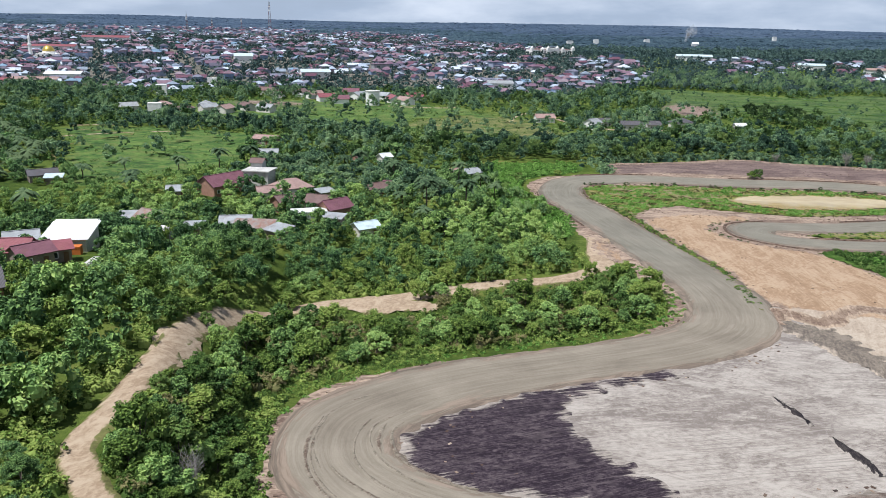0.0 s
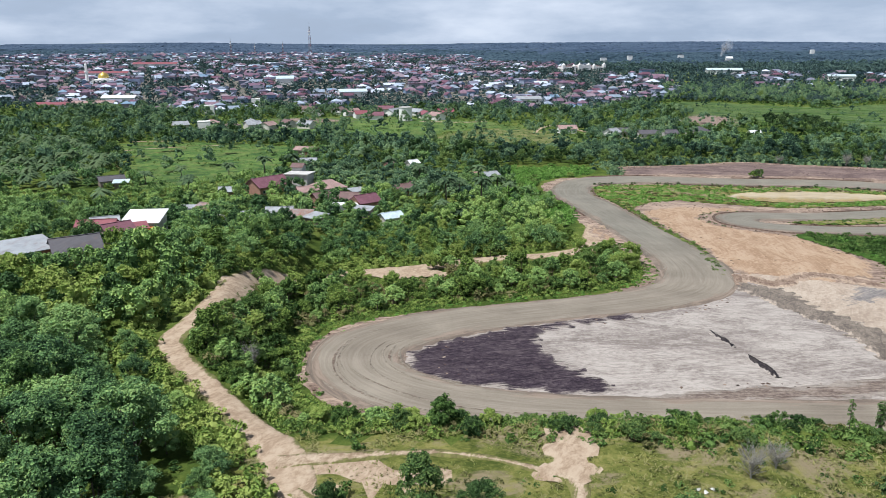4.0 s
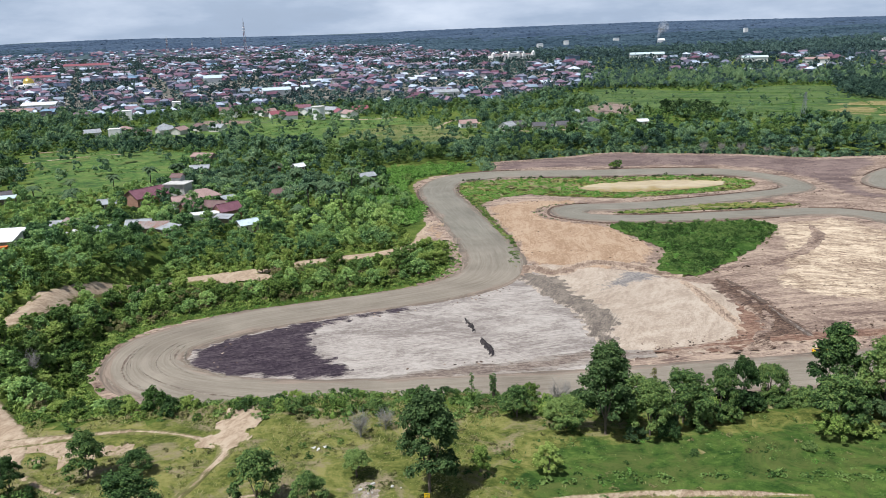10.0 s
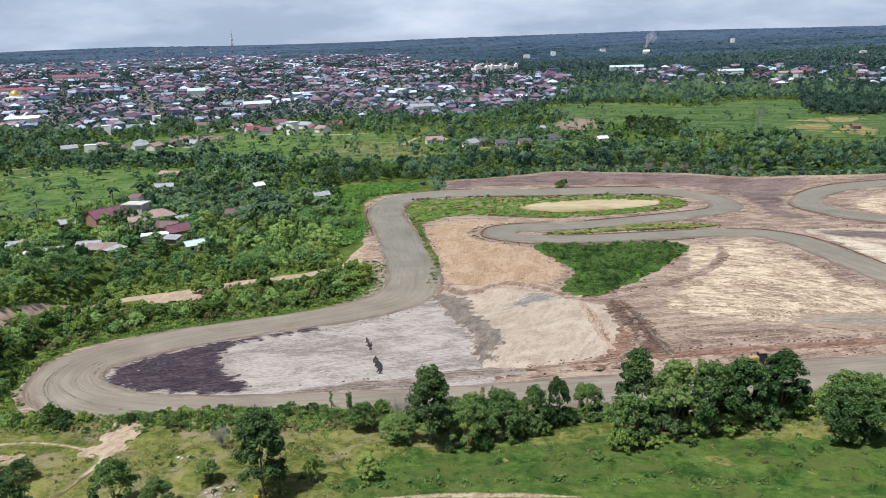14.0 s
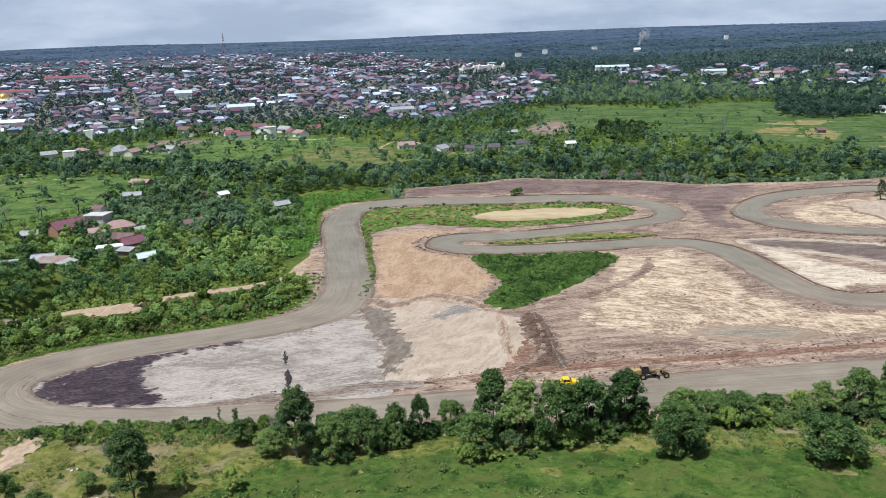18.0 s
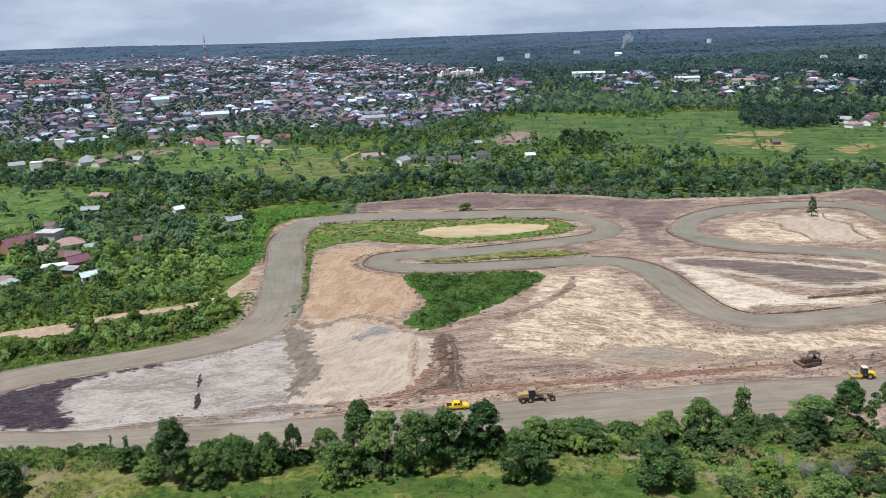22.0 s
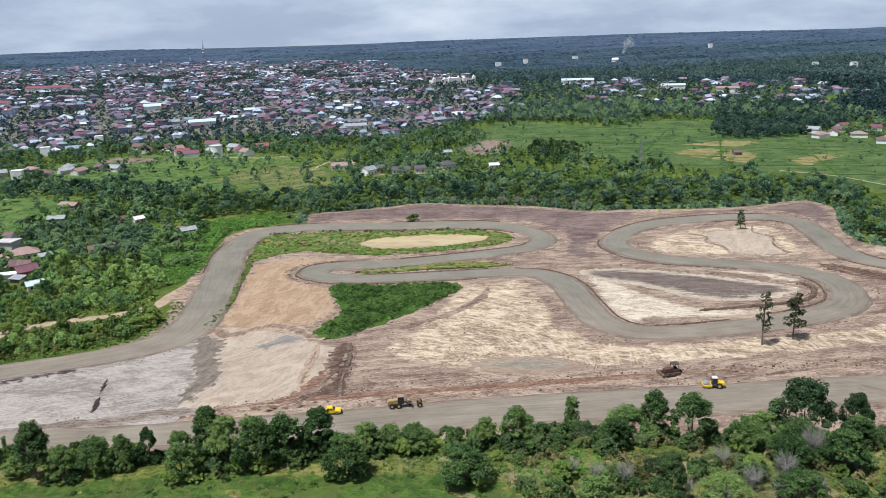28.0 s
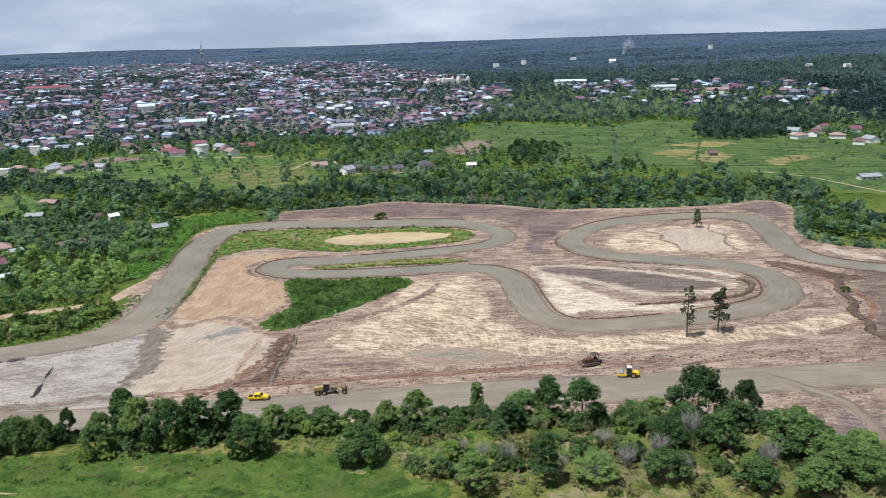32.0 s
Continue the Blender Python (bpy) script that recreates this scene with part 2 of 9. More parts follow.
def by_chance(name, tones, island, rough=0.6, flip=False):
    """One tone out of a list, by thing or by loose piece."""
    m, nt, b = base_material(name, rough)
    src = nt.nodes.new("ShaderNodeNewGeometry").outputs["Random Per Island"] if island else nt.nodes.new("ShaderNodeObjectInfo").outputs["Random"]
    if flip:
        src = calc(nt, "FRACT", calc(nt, "MULTIPLY", src, 7.31))
    col = ramp(nt, src, tones, True)
    d = grain(nt, place(nt, (4, 4, 4)), 1.0, 5, 0.65)
    col = mixed(nt, 0.45, col, ramp(nt, d, [(0.3, (0.25, 0.22, 0.2)), (0.65, (1, 1, 1))]), "MULTIPLY")
    nt.links.new(col, b.inputs["Base Color"])
    return m


M_SOIL = soil("bare_soil", *EARTH)
M_CLAY = soil("mauve_clay", (0.080, 0.054, 0.050), (0.132, 0.094, 0.086), (0.205, 0.151, 0.133), 3, 30, 2.5, 0.45, 24, under="earth", blend=5.0, marks=0.45)
M_WHITE = soil("pale_sand", (0.172, 0.146, 0.131), (0.285, 0.252, 0.225), (0.372, 0.336, 0.302), 6, 18, 2.4, 0.34, 20, under=(0.20, 0.172, 0.145), blend=3.2, marks=0.55, bump=0.4)
M_BLACK = soil("black_peat", (0.013, 0.008, 0.013), (0.028, 0.018, 0.028), (0.092, 0.072, 0.078), 14, 9, 0.42, 0.78, 8, under=(0.275, 0.24, 0.212), blend=2.2)
M_CREAM = soil("cream_sand", (0.275, 0.215, 0.165), (0.348, 0.283, 0.222), (0.42, 0.352, 0.282), 62, 22, 2.0, 0.4, 14, under="earth", blend=2.6, marks=0.45, bump=0.3)
M_CREAM2 = soil("scraped_sand", (0.155, 0.106, 0.076), (0.36, 0.273, 0.193), (0.58, 0.475, 0.35), -22, 18, 2.6, 0.36, 11, under="earth", blend=4.5, swirl=(72, 178), marks=0.7)
M_PINKSOIL = soil("pink_brown_soil", (0.070, 0.047, 0.039), (0.121, 0.086, 0.072), (0.231, 0.176, 0.142), -8, 26, 1.6, 0.65, 18, under="earth", blend=8.0, marks=0.8)
M_PURPLE = soil("mauve_mud", (0.07, 0.052, 0.051), (0.128, 0.098, 0.092), (0.29, 0.23, 0.195), -28, 18, 0.9, 0.65, 9, under="earth", blend=4.0)
M_WHITE2 = soil("white_sand", (0.25, 0.195, 0.142), (0.46, 0.392, 0.307), (0.60, 0.527, 0.43), -12, 14, 1.1, 0.55, 10, under="earth", blend=5.0)
M_GREYSOIL = soil("grey_soil", (0.074, 0.055, 0.047), (0.118, 0.091, 0.080), (0.20, 0.16, 0.137), -6, 22, 0.9, 0.6, 14, under=(0.37, 0.31, 0.243), blend=6.0)
M_ORANGE = soil("orange_clay", (0.24, 0.155, 0.096), (0.315, 0.213, 0.137), (0.385, 0.283, 0.195), 80, 30, 2.2, 0.45, 14, under="earth", blend=3.5, marks=0.6, bump=0.3)
M_PATH = soil("path_dirt", (0.255, 0.185, 0.126), (0.325, 0.245, 0.172), (0.395, 0.312, 0.228), 70, 5, 1.4, 0.3, 5, under=(0.125, 0.125, 0.044), blend=0.9, marks=0.05, bump=0.2)
M_FOOTPATH = soil("footpath_dirt", (0.21, 0.15, 0.098), (0.32, 0.245, 0.172), (0.42, 0.338, 0.25), 70, 6, 0.9, 0.4, 5, under=(0.125, 0.12, 0.042), blend=0.8, marks=0.1, bump=0.2)
M_RUBBLE = soil("pale_rubble_dirt", (0.16, 0.13, 0.10), (0.26, 0.215, 0.172), (0.38, 0.325, 0.27), 20, 4, 1.5, 0.4, 3, under=(0.125, 0.125, 0.045), blend=1.6, marks=0.2)
M_MUD = soil("wet_mud", (0.034, 0.020, 0.015), (0.082, 0.050, 0.036), (0.178, 0.118, 0.085), 30, 5, 0.6, 0.55, 5, under="earth", blend=2.2)
M_SPOIL = soil("dark_spoil", (0.045, 0.028, 0.021), (0.085, 0.056, 0.042), (0.165, 0.116, 0.088), 30, 3, 0.8, 0.5, 4)
M_DAMP = soil("damp_sand", (0.098, 0.081, 0.068), (0.152, 0.126, 0.104), (0.225, 0.188, 0.152), 66, 9, 1.1, 0.5, 6, under=(0.33, 0.275, 0.222), blend=2.0)
M_BLUESAND = soil("grey_blue_sand", (0.125, 0.115, 0.112), (0.19, 0.174, 0.166), (0.30, 0.268, 0.238), 42, 12, 0.6, 0.8, 6, under=(0.35, 0.288, 0.228), blend=3.2)
M_FRINGE = soil("grey_brown_fringe", (0.088, 0.064, 0.054), (0.155, 0.119, 0.098), (0.26, 0.215, 0.18), 4, 14, 0.6, 0.75, 7, under=(0.24, 0.207, 0.178), blend=1.5)
M_WASH = soil("brown_wash", (0.118, 0.076, 0.055), (0.20, 0.140, 0.104), (0.30, 0.226, 0.172), 74, 8, 0.8, 0.65, 6, under=(0.33, 0.25, 0.185), blend=1.6)
M_DITCH = soil("damp_ditch", (0.085, 0.066, 0.055), (0.15, 0.12, 0.10), (0.27, 0.232, 0.20), 85, 5, 0.5, 0.5, 4, under=(0.10, 0.072, 0.056), blend=0.6)
M_GREENGREY = soil("grey_silt", (0.16, 0.138, 0.109), (0.215, 0.19, 0.155), (0.33, 0.278, 0.21), 2, 14, 0.8, 0.6, 7, under=(0.26, 0.192, 0.142), blend=5.0)
M_FARCLAY = soil("cleared_clay", (0.12, 0.08, 0.064), (0.20, 0.145, 0.118), (0.28, 0.215, 0.178), 10, 16, 3.0, 0.4, 12, under=(0.07, 0.105, 0.034), blend=14.0)
M_TOWNGROUND = soil("town_ground", (0.055, 0.06, 0.045), (0.115, 0.108, 0.09), (0.22, 0.20, 0.175), 24, 40, 9.0, 0.4, 30, under=(0.06, 0.088, 0.038), blend=40.0, marks=0.2)
M_REDMUD = soil("reddish_mud", (0.082, 0.042, 0.029), (0.17, 0.096, 0.067), (0.265, 0.175, 0.126), 6, 14, 0.6, 0.6, 6, under="earth", blend=1.1)
M_RUT = soil("rut_dirt", (0.085, 0.058, 0.044), (0.135, 0.102, 0.08), (0.21, 0.17, 0.135), 40, 3, 0.4, 0.5, 3, under=(0.20, 0.172, 0.137), blend=0.3)
M_BLACKPLAIN = soil("black_smear", (0.011, 0.009, 0.011), (0.022, 0.017, 0.020), (0.06, 0.05, 0.046), 70, 2, 0.5, 0.5, 3, under=(0.28, 0.248, 0.22), blend=0.3)


def road_material():
    m, nt, b = base_material("gravel_road", 0.92)
    uv = place(nt, (30, 2.4, 1), 0, "uv")
    lanes = grain(nt, uv, 1.0, 8, 0.72, 2.2)
    ruts = grain(nt, place(nt, (9, 0.45, 1), 0, "uv"), 1.0, 4, 0.6)
    blot = grain(nt, place(nt, (16, 16, 16)), 1.0, 5, 0.6, 0.5)
    fine = grain(nt, place(nt, (0.296, 0.287, 0.273)), 1.0, 4, 0.75)
    f = calc(nt, "ADD", calc(nt, "MULTIPLY", lanes, 0.4), calc(nt, "MULTIPLY", blot, 0.35))
    f = calc(nt, "ADD", f, calc(nt, "ADD", calc(nt, "MULTIPLY", ruts, 0.13), calc(nt, "MULTIPLY", fine, 0.12)))
    col = ramp(nt, f, [(0.40, (0.150, 0.126, 0.099)), (0.5, (0.206, 0.178, 0.141)), (0.60, (0.262, 0.229, 0.183))])
    # further along, the surface is a greyer gravel
    pos = nt.nodes.new("ShaderNodeNewGeometry").outputs["Position"]
    sep = nt.nodes.new("ShaderNodeSeparateXYZ")
    nt.links.new(pos, sep.inputs[0])
    grey = ramp(nt, f, [(0.40, (0.132, 0.121, 0.098)), (0.5, (0.180, 0.167, 0.136)), (0.60, (0.226, 0.207, 0.168))])
    w = ramp(nt, calc(nt, "DIVIDE", sep.outputs["Y"], 400.0), [(0.48, (0, 0, 0)), (0.62, (1, 1, 1))])
    col = mixed(nt, w, col, grey)
    # churned brown rim and tyre lines
    at = nt.nodes.new("ShaderNodeAttribute")
    at.attribute_name = "depth"
    rag = grain(nt, place(nt, (12, 1.6, 1), 0, "uv"), 1.0, 7, 0.72, 1.0)
    k = calc(nt, "SUBTRACT", calc(nt, "DIVIDE", at.outputs["Fac"], 1.9), calc(nt, "MULTIPLY", calc(nt, "SUBTRACT", rag, 0.36), 5.0))
    k = ramp(nt, calc(nt, "ADD", k, 0.2), [(0.40, (1, 1, 1)), (0.62, (0, 0, 0))])
    col = mixed(nt, calc(nt, "MULTIPLY", k, 0.6), col, ramp(nt, rag, [(0.42, (0.06, 0.04, 0.031)), (0.5, (0.128, 0.088, 0.069)), (0.6, (0.26, 0.195, 0.153))]))
    ty = ramp(nt, grain(nt, place(nt, (40, 0.55, 1), 0, "uv"), 1.0, 5, 0.6, 1.2), [(0.56, (0, 0, 0)), (0.64, (1, 1, 1))])
    col = mixed(nt, calc(nt, "MULTIPLY", calc(nt, "MULTIPLY", ty, blot), 0.55), col, (0.135, 0.105, 0.088))
    nt.links.new(col, b.inputs["Base Color"])
    relief(nt, b, calc(nt, "ADD", ruts, fine), 0.5, 0.12)
    return m


M_ROAD = road_material()


GROUND_TONES = [(0.38, (0.028, 0.052, 0.013)), (0.47, (0.062, 0.096, 0.020)), (0.55, (0.108, 0.142, 0.032)), (0.64, (0.17, 0.158, 0.056))]
ROUGH_TONES = [(0.43, (0.058, 0.078, 0.018)), (0.5, (0.140, 0.152, 0.040)), (0.57, (0.228, 0.215, 0.074))]


def ground_material():
    m, nt, b = base_material("grass_ground", 0.95)
    b.inputs["Specular IOR Level"].default_value = 0.05
    big = grain(nt, place(nt, (38, 38, 38)), 1.0, 5, 0.6, 0.6)
    small = grain(nt, place(nt, (2.6, 2.6, 2.6)), 1.0, 6, 0.7)
    tiny = grain(nt, place(nt, (0.4, 0.4, 0.4)), 1.0, 4, 0.7)
    f = calc(nt, "ADD", calc(nt, "MULTIPLY", big, 0.5), calc(nt, "ADD", calc(nt, "MULTIPLY", small, 0.35), calc(nt, "MULTIPLY", tiny, 0.15)))
    col = ramp(nt, f, GROUND_TONES)
    # beyond the town the ground is woodland floor with bluish haze in its colour
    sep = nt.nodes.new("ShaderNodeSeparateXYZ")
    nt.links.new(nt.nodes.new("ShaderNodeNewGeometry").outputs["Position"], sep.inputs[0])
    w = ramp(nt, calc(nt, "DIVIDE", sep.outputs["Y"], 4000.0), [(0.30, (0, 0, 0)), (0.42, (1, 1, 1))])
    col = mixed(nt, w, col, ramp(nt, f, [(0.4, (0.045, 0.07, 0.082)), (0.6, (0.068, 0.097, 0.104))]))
    nt.links.new(col, b.inputs["Base Color"])
    relief(nt, b, calc(nt, "ADD", small, tiny), 0.8, 0.4)
    return m


def grass_material(name, dark, mid, light, size=14.0, dry=None, blend=0.0, rim=None):
    m, nt, b = base_material(name, 0.95)
    b.inputs["Specular IOR Level"].default_value = 0.05
    big = grain(nt, place(nt, (size, size, size)), 1.0, 6, 0.68, 0.8)
    small = grain(nt, place(nt, (2.2, 1.5, 1.6)), 1.0, 8, 0.82, 0.5)
    clump = grain(nt, place(nt, (0.75, 0.6, 0.7)), 1.0, 5, 0.75)
    f = calc(nt, "ADD", calc(nt, "MULTIPLY", big, 0.5), calc(nt, "ADD", calc(nt, "MULTIPLY", small, 0.35), calc(nt, "MULTIPLY", clump, 0.15)))
    col = ramp(nt, f, [(0.43, dark), (0.5, mid), (0.57, light)])
    if dry:
        col = mixed(nt, ramp(nt, grain(nt, place(nt, (9, 7, 9)), 1.0, 8, 0.75, 0.8), [(0.49, (0, 0, 0)), (0.60, (1, 1, 1))]), col, dry)
    if blend:
        at = nt.nodes.new("ShaderNodeAttribute")
        at.attribute_name = "depth"
        k = calc(nt, "SUBTRACT", calc(nt, "DIVIDE", at.outputs["Fac"], blend), calc(nt, "MULTIPLY", calc(nt, "SUBTRACT", grain(nt, place(nt, (blend * 1.3,) * 3), 1.0, 7, 0.7, 0.6), 0.30), 2.6))
        k = ramp(nt, calc(nt, "ADD", k, 0.5), [(0.42, (0, 0, 0)), (0.66, (1, 1, 1))])
        col = mixed(nt, k, ramp(nt, f, rim or GROUND_TONES), col)
    nt.links.new(col, b.inputs["Base Color"])
    relief(nt, b, small, 0.9, 0.4)
    return m


M_GROUND = ground_material()
M_MEADOW = grass_material("lush_meadow", (0.024, 0.056, 0.013), (0.056, 0.105, 0.022), (0.106, 0.156, 0.036), 5, (0.088, 0.112, 0.032), 6.0, ROUGH_TONES)
M_VALLEY = grass_material("valley_grass", (0.030, 0.068, 0.024), (0.070, 0.130, 0.036), (0.130, 0.192, 0.055), 9, (0.118, 0.148, 0.050), 12.0)
M_HERB = grass_material("herb_floor", (0.024, 0.055, 0.012), (0.046, 0.094, 0.019), (0.08, 0.132, 0.032), 9)
M_FIELD = grass_material("wet_field", (0.026, 0.056, 0.024), (0.060, 0.106, 0.036), (0.108, 0.156, 0.054), 16, (0.086, 0.115, 0.043), 18.0)
M_YELLOW = grass_material("dry_field", (0.060, 0.090, 0.031), (0.115, 0.135, 0.050), (0.185, 0.178, 0.077), 9, None, 12.0)
M_ROUGH = grass_material("rough_grass", *(t[1] for t in ROUGH_TONES), 6, (0.25, 0.205, 0.128), 3.0)
M_TUFT = leaf("grass_blades", (0.105, 0.135, 0.033), (0.19, 0.215, 0.064), (0.29, 0.275, 0.118), 6, 0.35)
M_GREENTUFT = leaf("green_blades", (0.056, 0.105, 0.026), (0.104, 0.165, 0.042), (0.172, 0.228, 0.069), 6, 0.35)
M_LEAF = leaf("broad_leaves", (0.036, 0.080, 0.028), (0.086, 0.156, 0.049), (0.185, 0.258, 0.077))
M_LEAFDARK = leaf("dark_leaves", (0.028, 0.06, 0.023), (0.06, 0.108, 0.038), (0.11, 0.165, 0.059))
M_LEAFLIGHT = leaf("light_leaves", (0.090, 0.165, 0.038), (0.178, 0.272, 0.061), (0.30, 0.37, 0.100))
M_FRESH = leaf("fresh_herbs", (0.066, 0.165, 0.034), (0.124, 0.265, 0.052), (0.192, 0.345, 0.082), 5)
M_LEAFMID = leaf("herb_leaves", (0.044, 0.100, 0.026), (0.096, 0.175, 0.046), (0.175, 0.255, 0.074))
M_PALM = leaf("palm_leaves", (0.045, 0.085, 0.044), (0.075, 0.125, 0.061), (0.115, 0.165, 0.079))
M_WOODS = leaf("mixed_woods", (0.085, 0.172, 0.062), (0.212, 0.350, 0.112), (0.365, 0.495, 0.158), 7)
M_DEEPWOODS = leaf("deep_green_woods", (0.058, 0.130, 0.058), (0.150, 0.276, 0.104), (0.285, 0.418, 0.150), 9)
# haze shifts the valley and field tree colours towards blue
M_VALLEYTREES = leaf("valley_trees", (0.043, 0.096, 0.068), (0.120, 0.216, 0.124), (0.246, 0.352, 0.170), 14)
# haze put into the leaf colour: much bluer than nearer trees
M_HAZYTREES = leaf("town_trees", (0.027, 0.058, 0.062), (0.056, 0.102, 0.098), (0.108, 0.168, 0.142), 45)
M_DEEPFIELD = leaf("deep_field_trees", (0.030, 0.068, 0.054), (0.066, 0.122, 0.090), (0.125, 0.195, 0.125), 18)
M_PLOT = grass_material("ripe_plot", (0.13, 0.125, 0.048), (0.20, 0.175, 0.078), (0.27, 0.225, 0.108), 14, None, 2.0)
M_DRYHERB = leaf("dry_herbs", (0.095, 0.105, 0.038), (0.17, 0.17, 0.067), (0.26, 0.235, 0.115))
# blue haze painted into the canopy colours, stronger in the farther wood
M_HAZYWOODS = canopy("far_woods", (0.013, 0.027, 0.038), (0.036, 0.061, 0.085), (0.071, 0.107, 0.129))
M_HAZYDISTANCE = canopy("hazed_wooded_distance", (0.031, 0.049, 0.082), (0.051, 0.078, 0.121), (0.076, 0.107, 0.151), 11.0)
M_DARKMIX = leaf("old_leaves", (0.034, 0.068, 0.031), (0.064, 0.115, 0.046), (0.125, 0.18, 0.072))
M_OLIVE = leaf("dull_olive_leaves", (0.038, 0.052, 0.031), (0.072, 0.090, 0.046), (0.120, 0.138, 0.072))
M_BARK = plain("bark", (0.13, 0.105, 0.085), 0.95, 0, 0.4, 0.8)
M_TWIG = plain("grey_twigs", (0.27, 0.255, 0.24), 0.95, 0, 0.3, 0.5)


# ---- ground ----
def sm(a, b, x):
    u = np.clip((x - a) / (b - a), 0, 1)
    return u * u * (3 - 2 * u)


def height(x, y):
    """Height of the ground: a bank in the foreground, the levelled site, the valley, the town's rise and far hills."""
    site = 3.2 - 1.1 * sm(0, 60, x) - 2.4 * sm(150, 205, y) - 2.8 * sm(205, 300, y) - 2.4 * sm(295, 335, y) + 2.2 * sm(345, 392, y) + 2.0 * sm(150, 230, x) * sm(270, 320, y) * (1 - sm(345, 392, y))
    top = 12.6 - 9.0 * sm(170, 205, x)
    bank = sm(103, 123, y + 3 * np.sin(x * 0.05))
    z = np.where(y < 130, top * (1 - bank) + site * bank, site)
    left = 12.5 - 13.5 * sm(145, 300, y) - 3.5 * sm(300, 390, y)
    s = 17 * (1 - sm(106, 134, y))
    k = 1 - sm(-102 + s, -88 + s, x + 6 * np.sin(y * 0.04) * (1 - s / 17))
    z = z * (1 - k) + left * k
    far = -3.0 - 3.0 * sm(420, 560, y) + 15 * sm(720, 1400, y) + 44 * sm(2300, 4700, y) + 5 * sm(1800, 4000, y) * np.sin(x * 0.0021 + y * 0.0013) + 7 * sm(1700, 2600, y) * np.sin(y * 0.0085 + 1.4 * np.sin(x * 0.0023) + x * 0.0012)
    w = sm(385, 440, y)
    return z * (1 - w) + far * w


def ground_at(x, y):
    return float(height(np.float64(x), np.float64(y)))


def mesh_object(name, verts, faces, mat, parent=None, smooth=True, uv=None):
    """A mesh from arrays; faces all of one size."""
    verts, faces = np.asarray(verts, np.float32), np.asarray(faces, np.int32)
    me = bpy.data.meshes.new(name)
    k = faces.shape[1]
    me.vertices.add(len(verts))
    me.vertices.foreach_set("co", verts.ravel())
    me.loops.add(faces.size)
    me.loops.foreach_set("vertex_index", faces.ravel())
    me.polygons.add(len(faces))
    me.polygons.foreach_set("loop_start", np.arange(0, faces.size, k, dtype=np.int32))
    me.polygons.foreach_set("use_smooth", np.full(len(faces), smooth))
    if uv is not None:
        me.uv_layers.new(name="UVMap").data.foreach_set("uv", np.asarray(uv, np.float32)[faces.ravel()].ravel())
    me.update(calc_edges=True)
    me.materials.append(mat)
    ob = new(name, me)
    ob.parent = parent
    return ob


def part(name, bm, mat, parent, label=""):
    me = bpy.data.meshes.new(name)
    bm.to_mesh(me)
    bm.free()
    me.materials.append(mat)
    ob = new(name, me)
    ob.parent = parent
    return tagged(ob, label)


def axis_steps(marks):
    """Grid lines: (from, to, step) stretches."""
    out = []
    for a, b, s in marks:
        out += list(np.arange(a, b - 1e-6, s))
    return np.array(out + [marks[-1][1]])


gx = axis_steps([(-4200, -1500, 150), (-1500, -600, 50), (-600, -260, 17), (-260, 360, 3.1), (360, 700, 17), (700, 1500, 50), (1500, 4200, 150)])
gy = axis_steps([(-600, 20, 31), (20, 440, 3), (440, 800, 9), (800, 1500, 25), (1500, 4900, 68)])
GX, GY = np.meshgrid(gx, gy)
GZ = height(GX, GY)
nx = len(gx)
idx = np.arange(GX.size).reshape(GX.shape)
quads = np.stack([idx[:-1, :-1], idx[:-1, 1:], idx[1:, 1:], idx[1:, :-1]], -1).reshape(-1, 4)
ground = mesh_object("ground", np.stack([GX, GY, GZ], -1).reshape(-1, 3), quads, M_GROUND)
tagged(ground, "rolling green ground with grass and bare spots", "ground", kind="structure")


def rom(pts, closed, step):
    """Catmull-Rom through the points, sampled evenly."""
    p = np.array(pts, float)
    n = len(p)
    out = []
    for i in range(n if closed else n - 1):
        if closed:
            a, b, c, d = p[i - 1], p[i], p[(i + 1) % n], p[(i + 2) % n]
        else:
            a, b, c, d = p[max(i - 1, 0)], p[i], p[i + 1], p[min(i + 2, n - 1)]
        m = max(2, int(np.linalg.norm(c - b) / step))
        for t in np.arange(m) / m:
            out.append(0.5 * (2 * b + (c - a) * t + (2 * a - 5 * b + 4 * c - d) * t * t + (3 * b - a - 3 * c + d) * t ** 3))
    if not closed:
        out.append(p[-1])
    return np.array(out)


def wobble(x, y, size, seed=0.0):
    return noise.noise(Vector((x / size, y / size, seed)))


def inside_one(poly, x, y):
    """Whether one point lies inside a closed outline of plain tuples."""
    r = False
    ax, ay = poly[-1]
    for bx, by in poly:
        if (by > y) != (ay > y) and x < (ax - bx) * (y - by) / (ay - by) + bx:
            r = not r
        ax, ay = bx, by
    return r


def inside(poly, x, y):
    """Which of the points lie inside the closed outline."""
    x, y = np.asarray(x, float), np.asarray(y, float)
    r = np.zeros(x.shape, bool)
    px, py = poly[:, 0], poly[:, 1]
    for i in range(len(poly)):
        j = i - 1
        c = (py[i] > y) != (py[j] > y)
        with np.errstate(divide="ignore", invalid="ignore"):
            r ^= c & (x < (px[j] - px[i]) * (y - py[i]) / (py[j] - py[i] + 1e-12) + px[i])
    return r


from mathutils.geometry import delaunay_2d_cdt


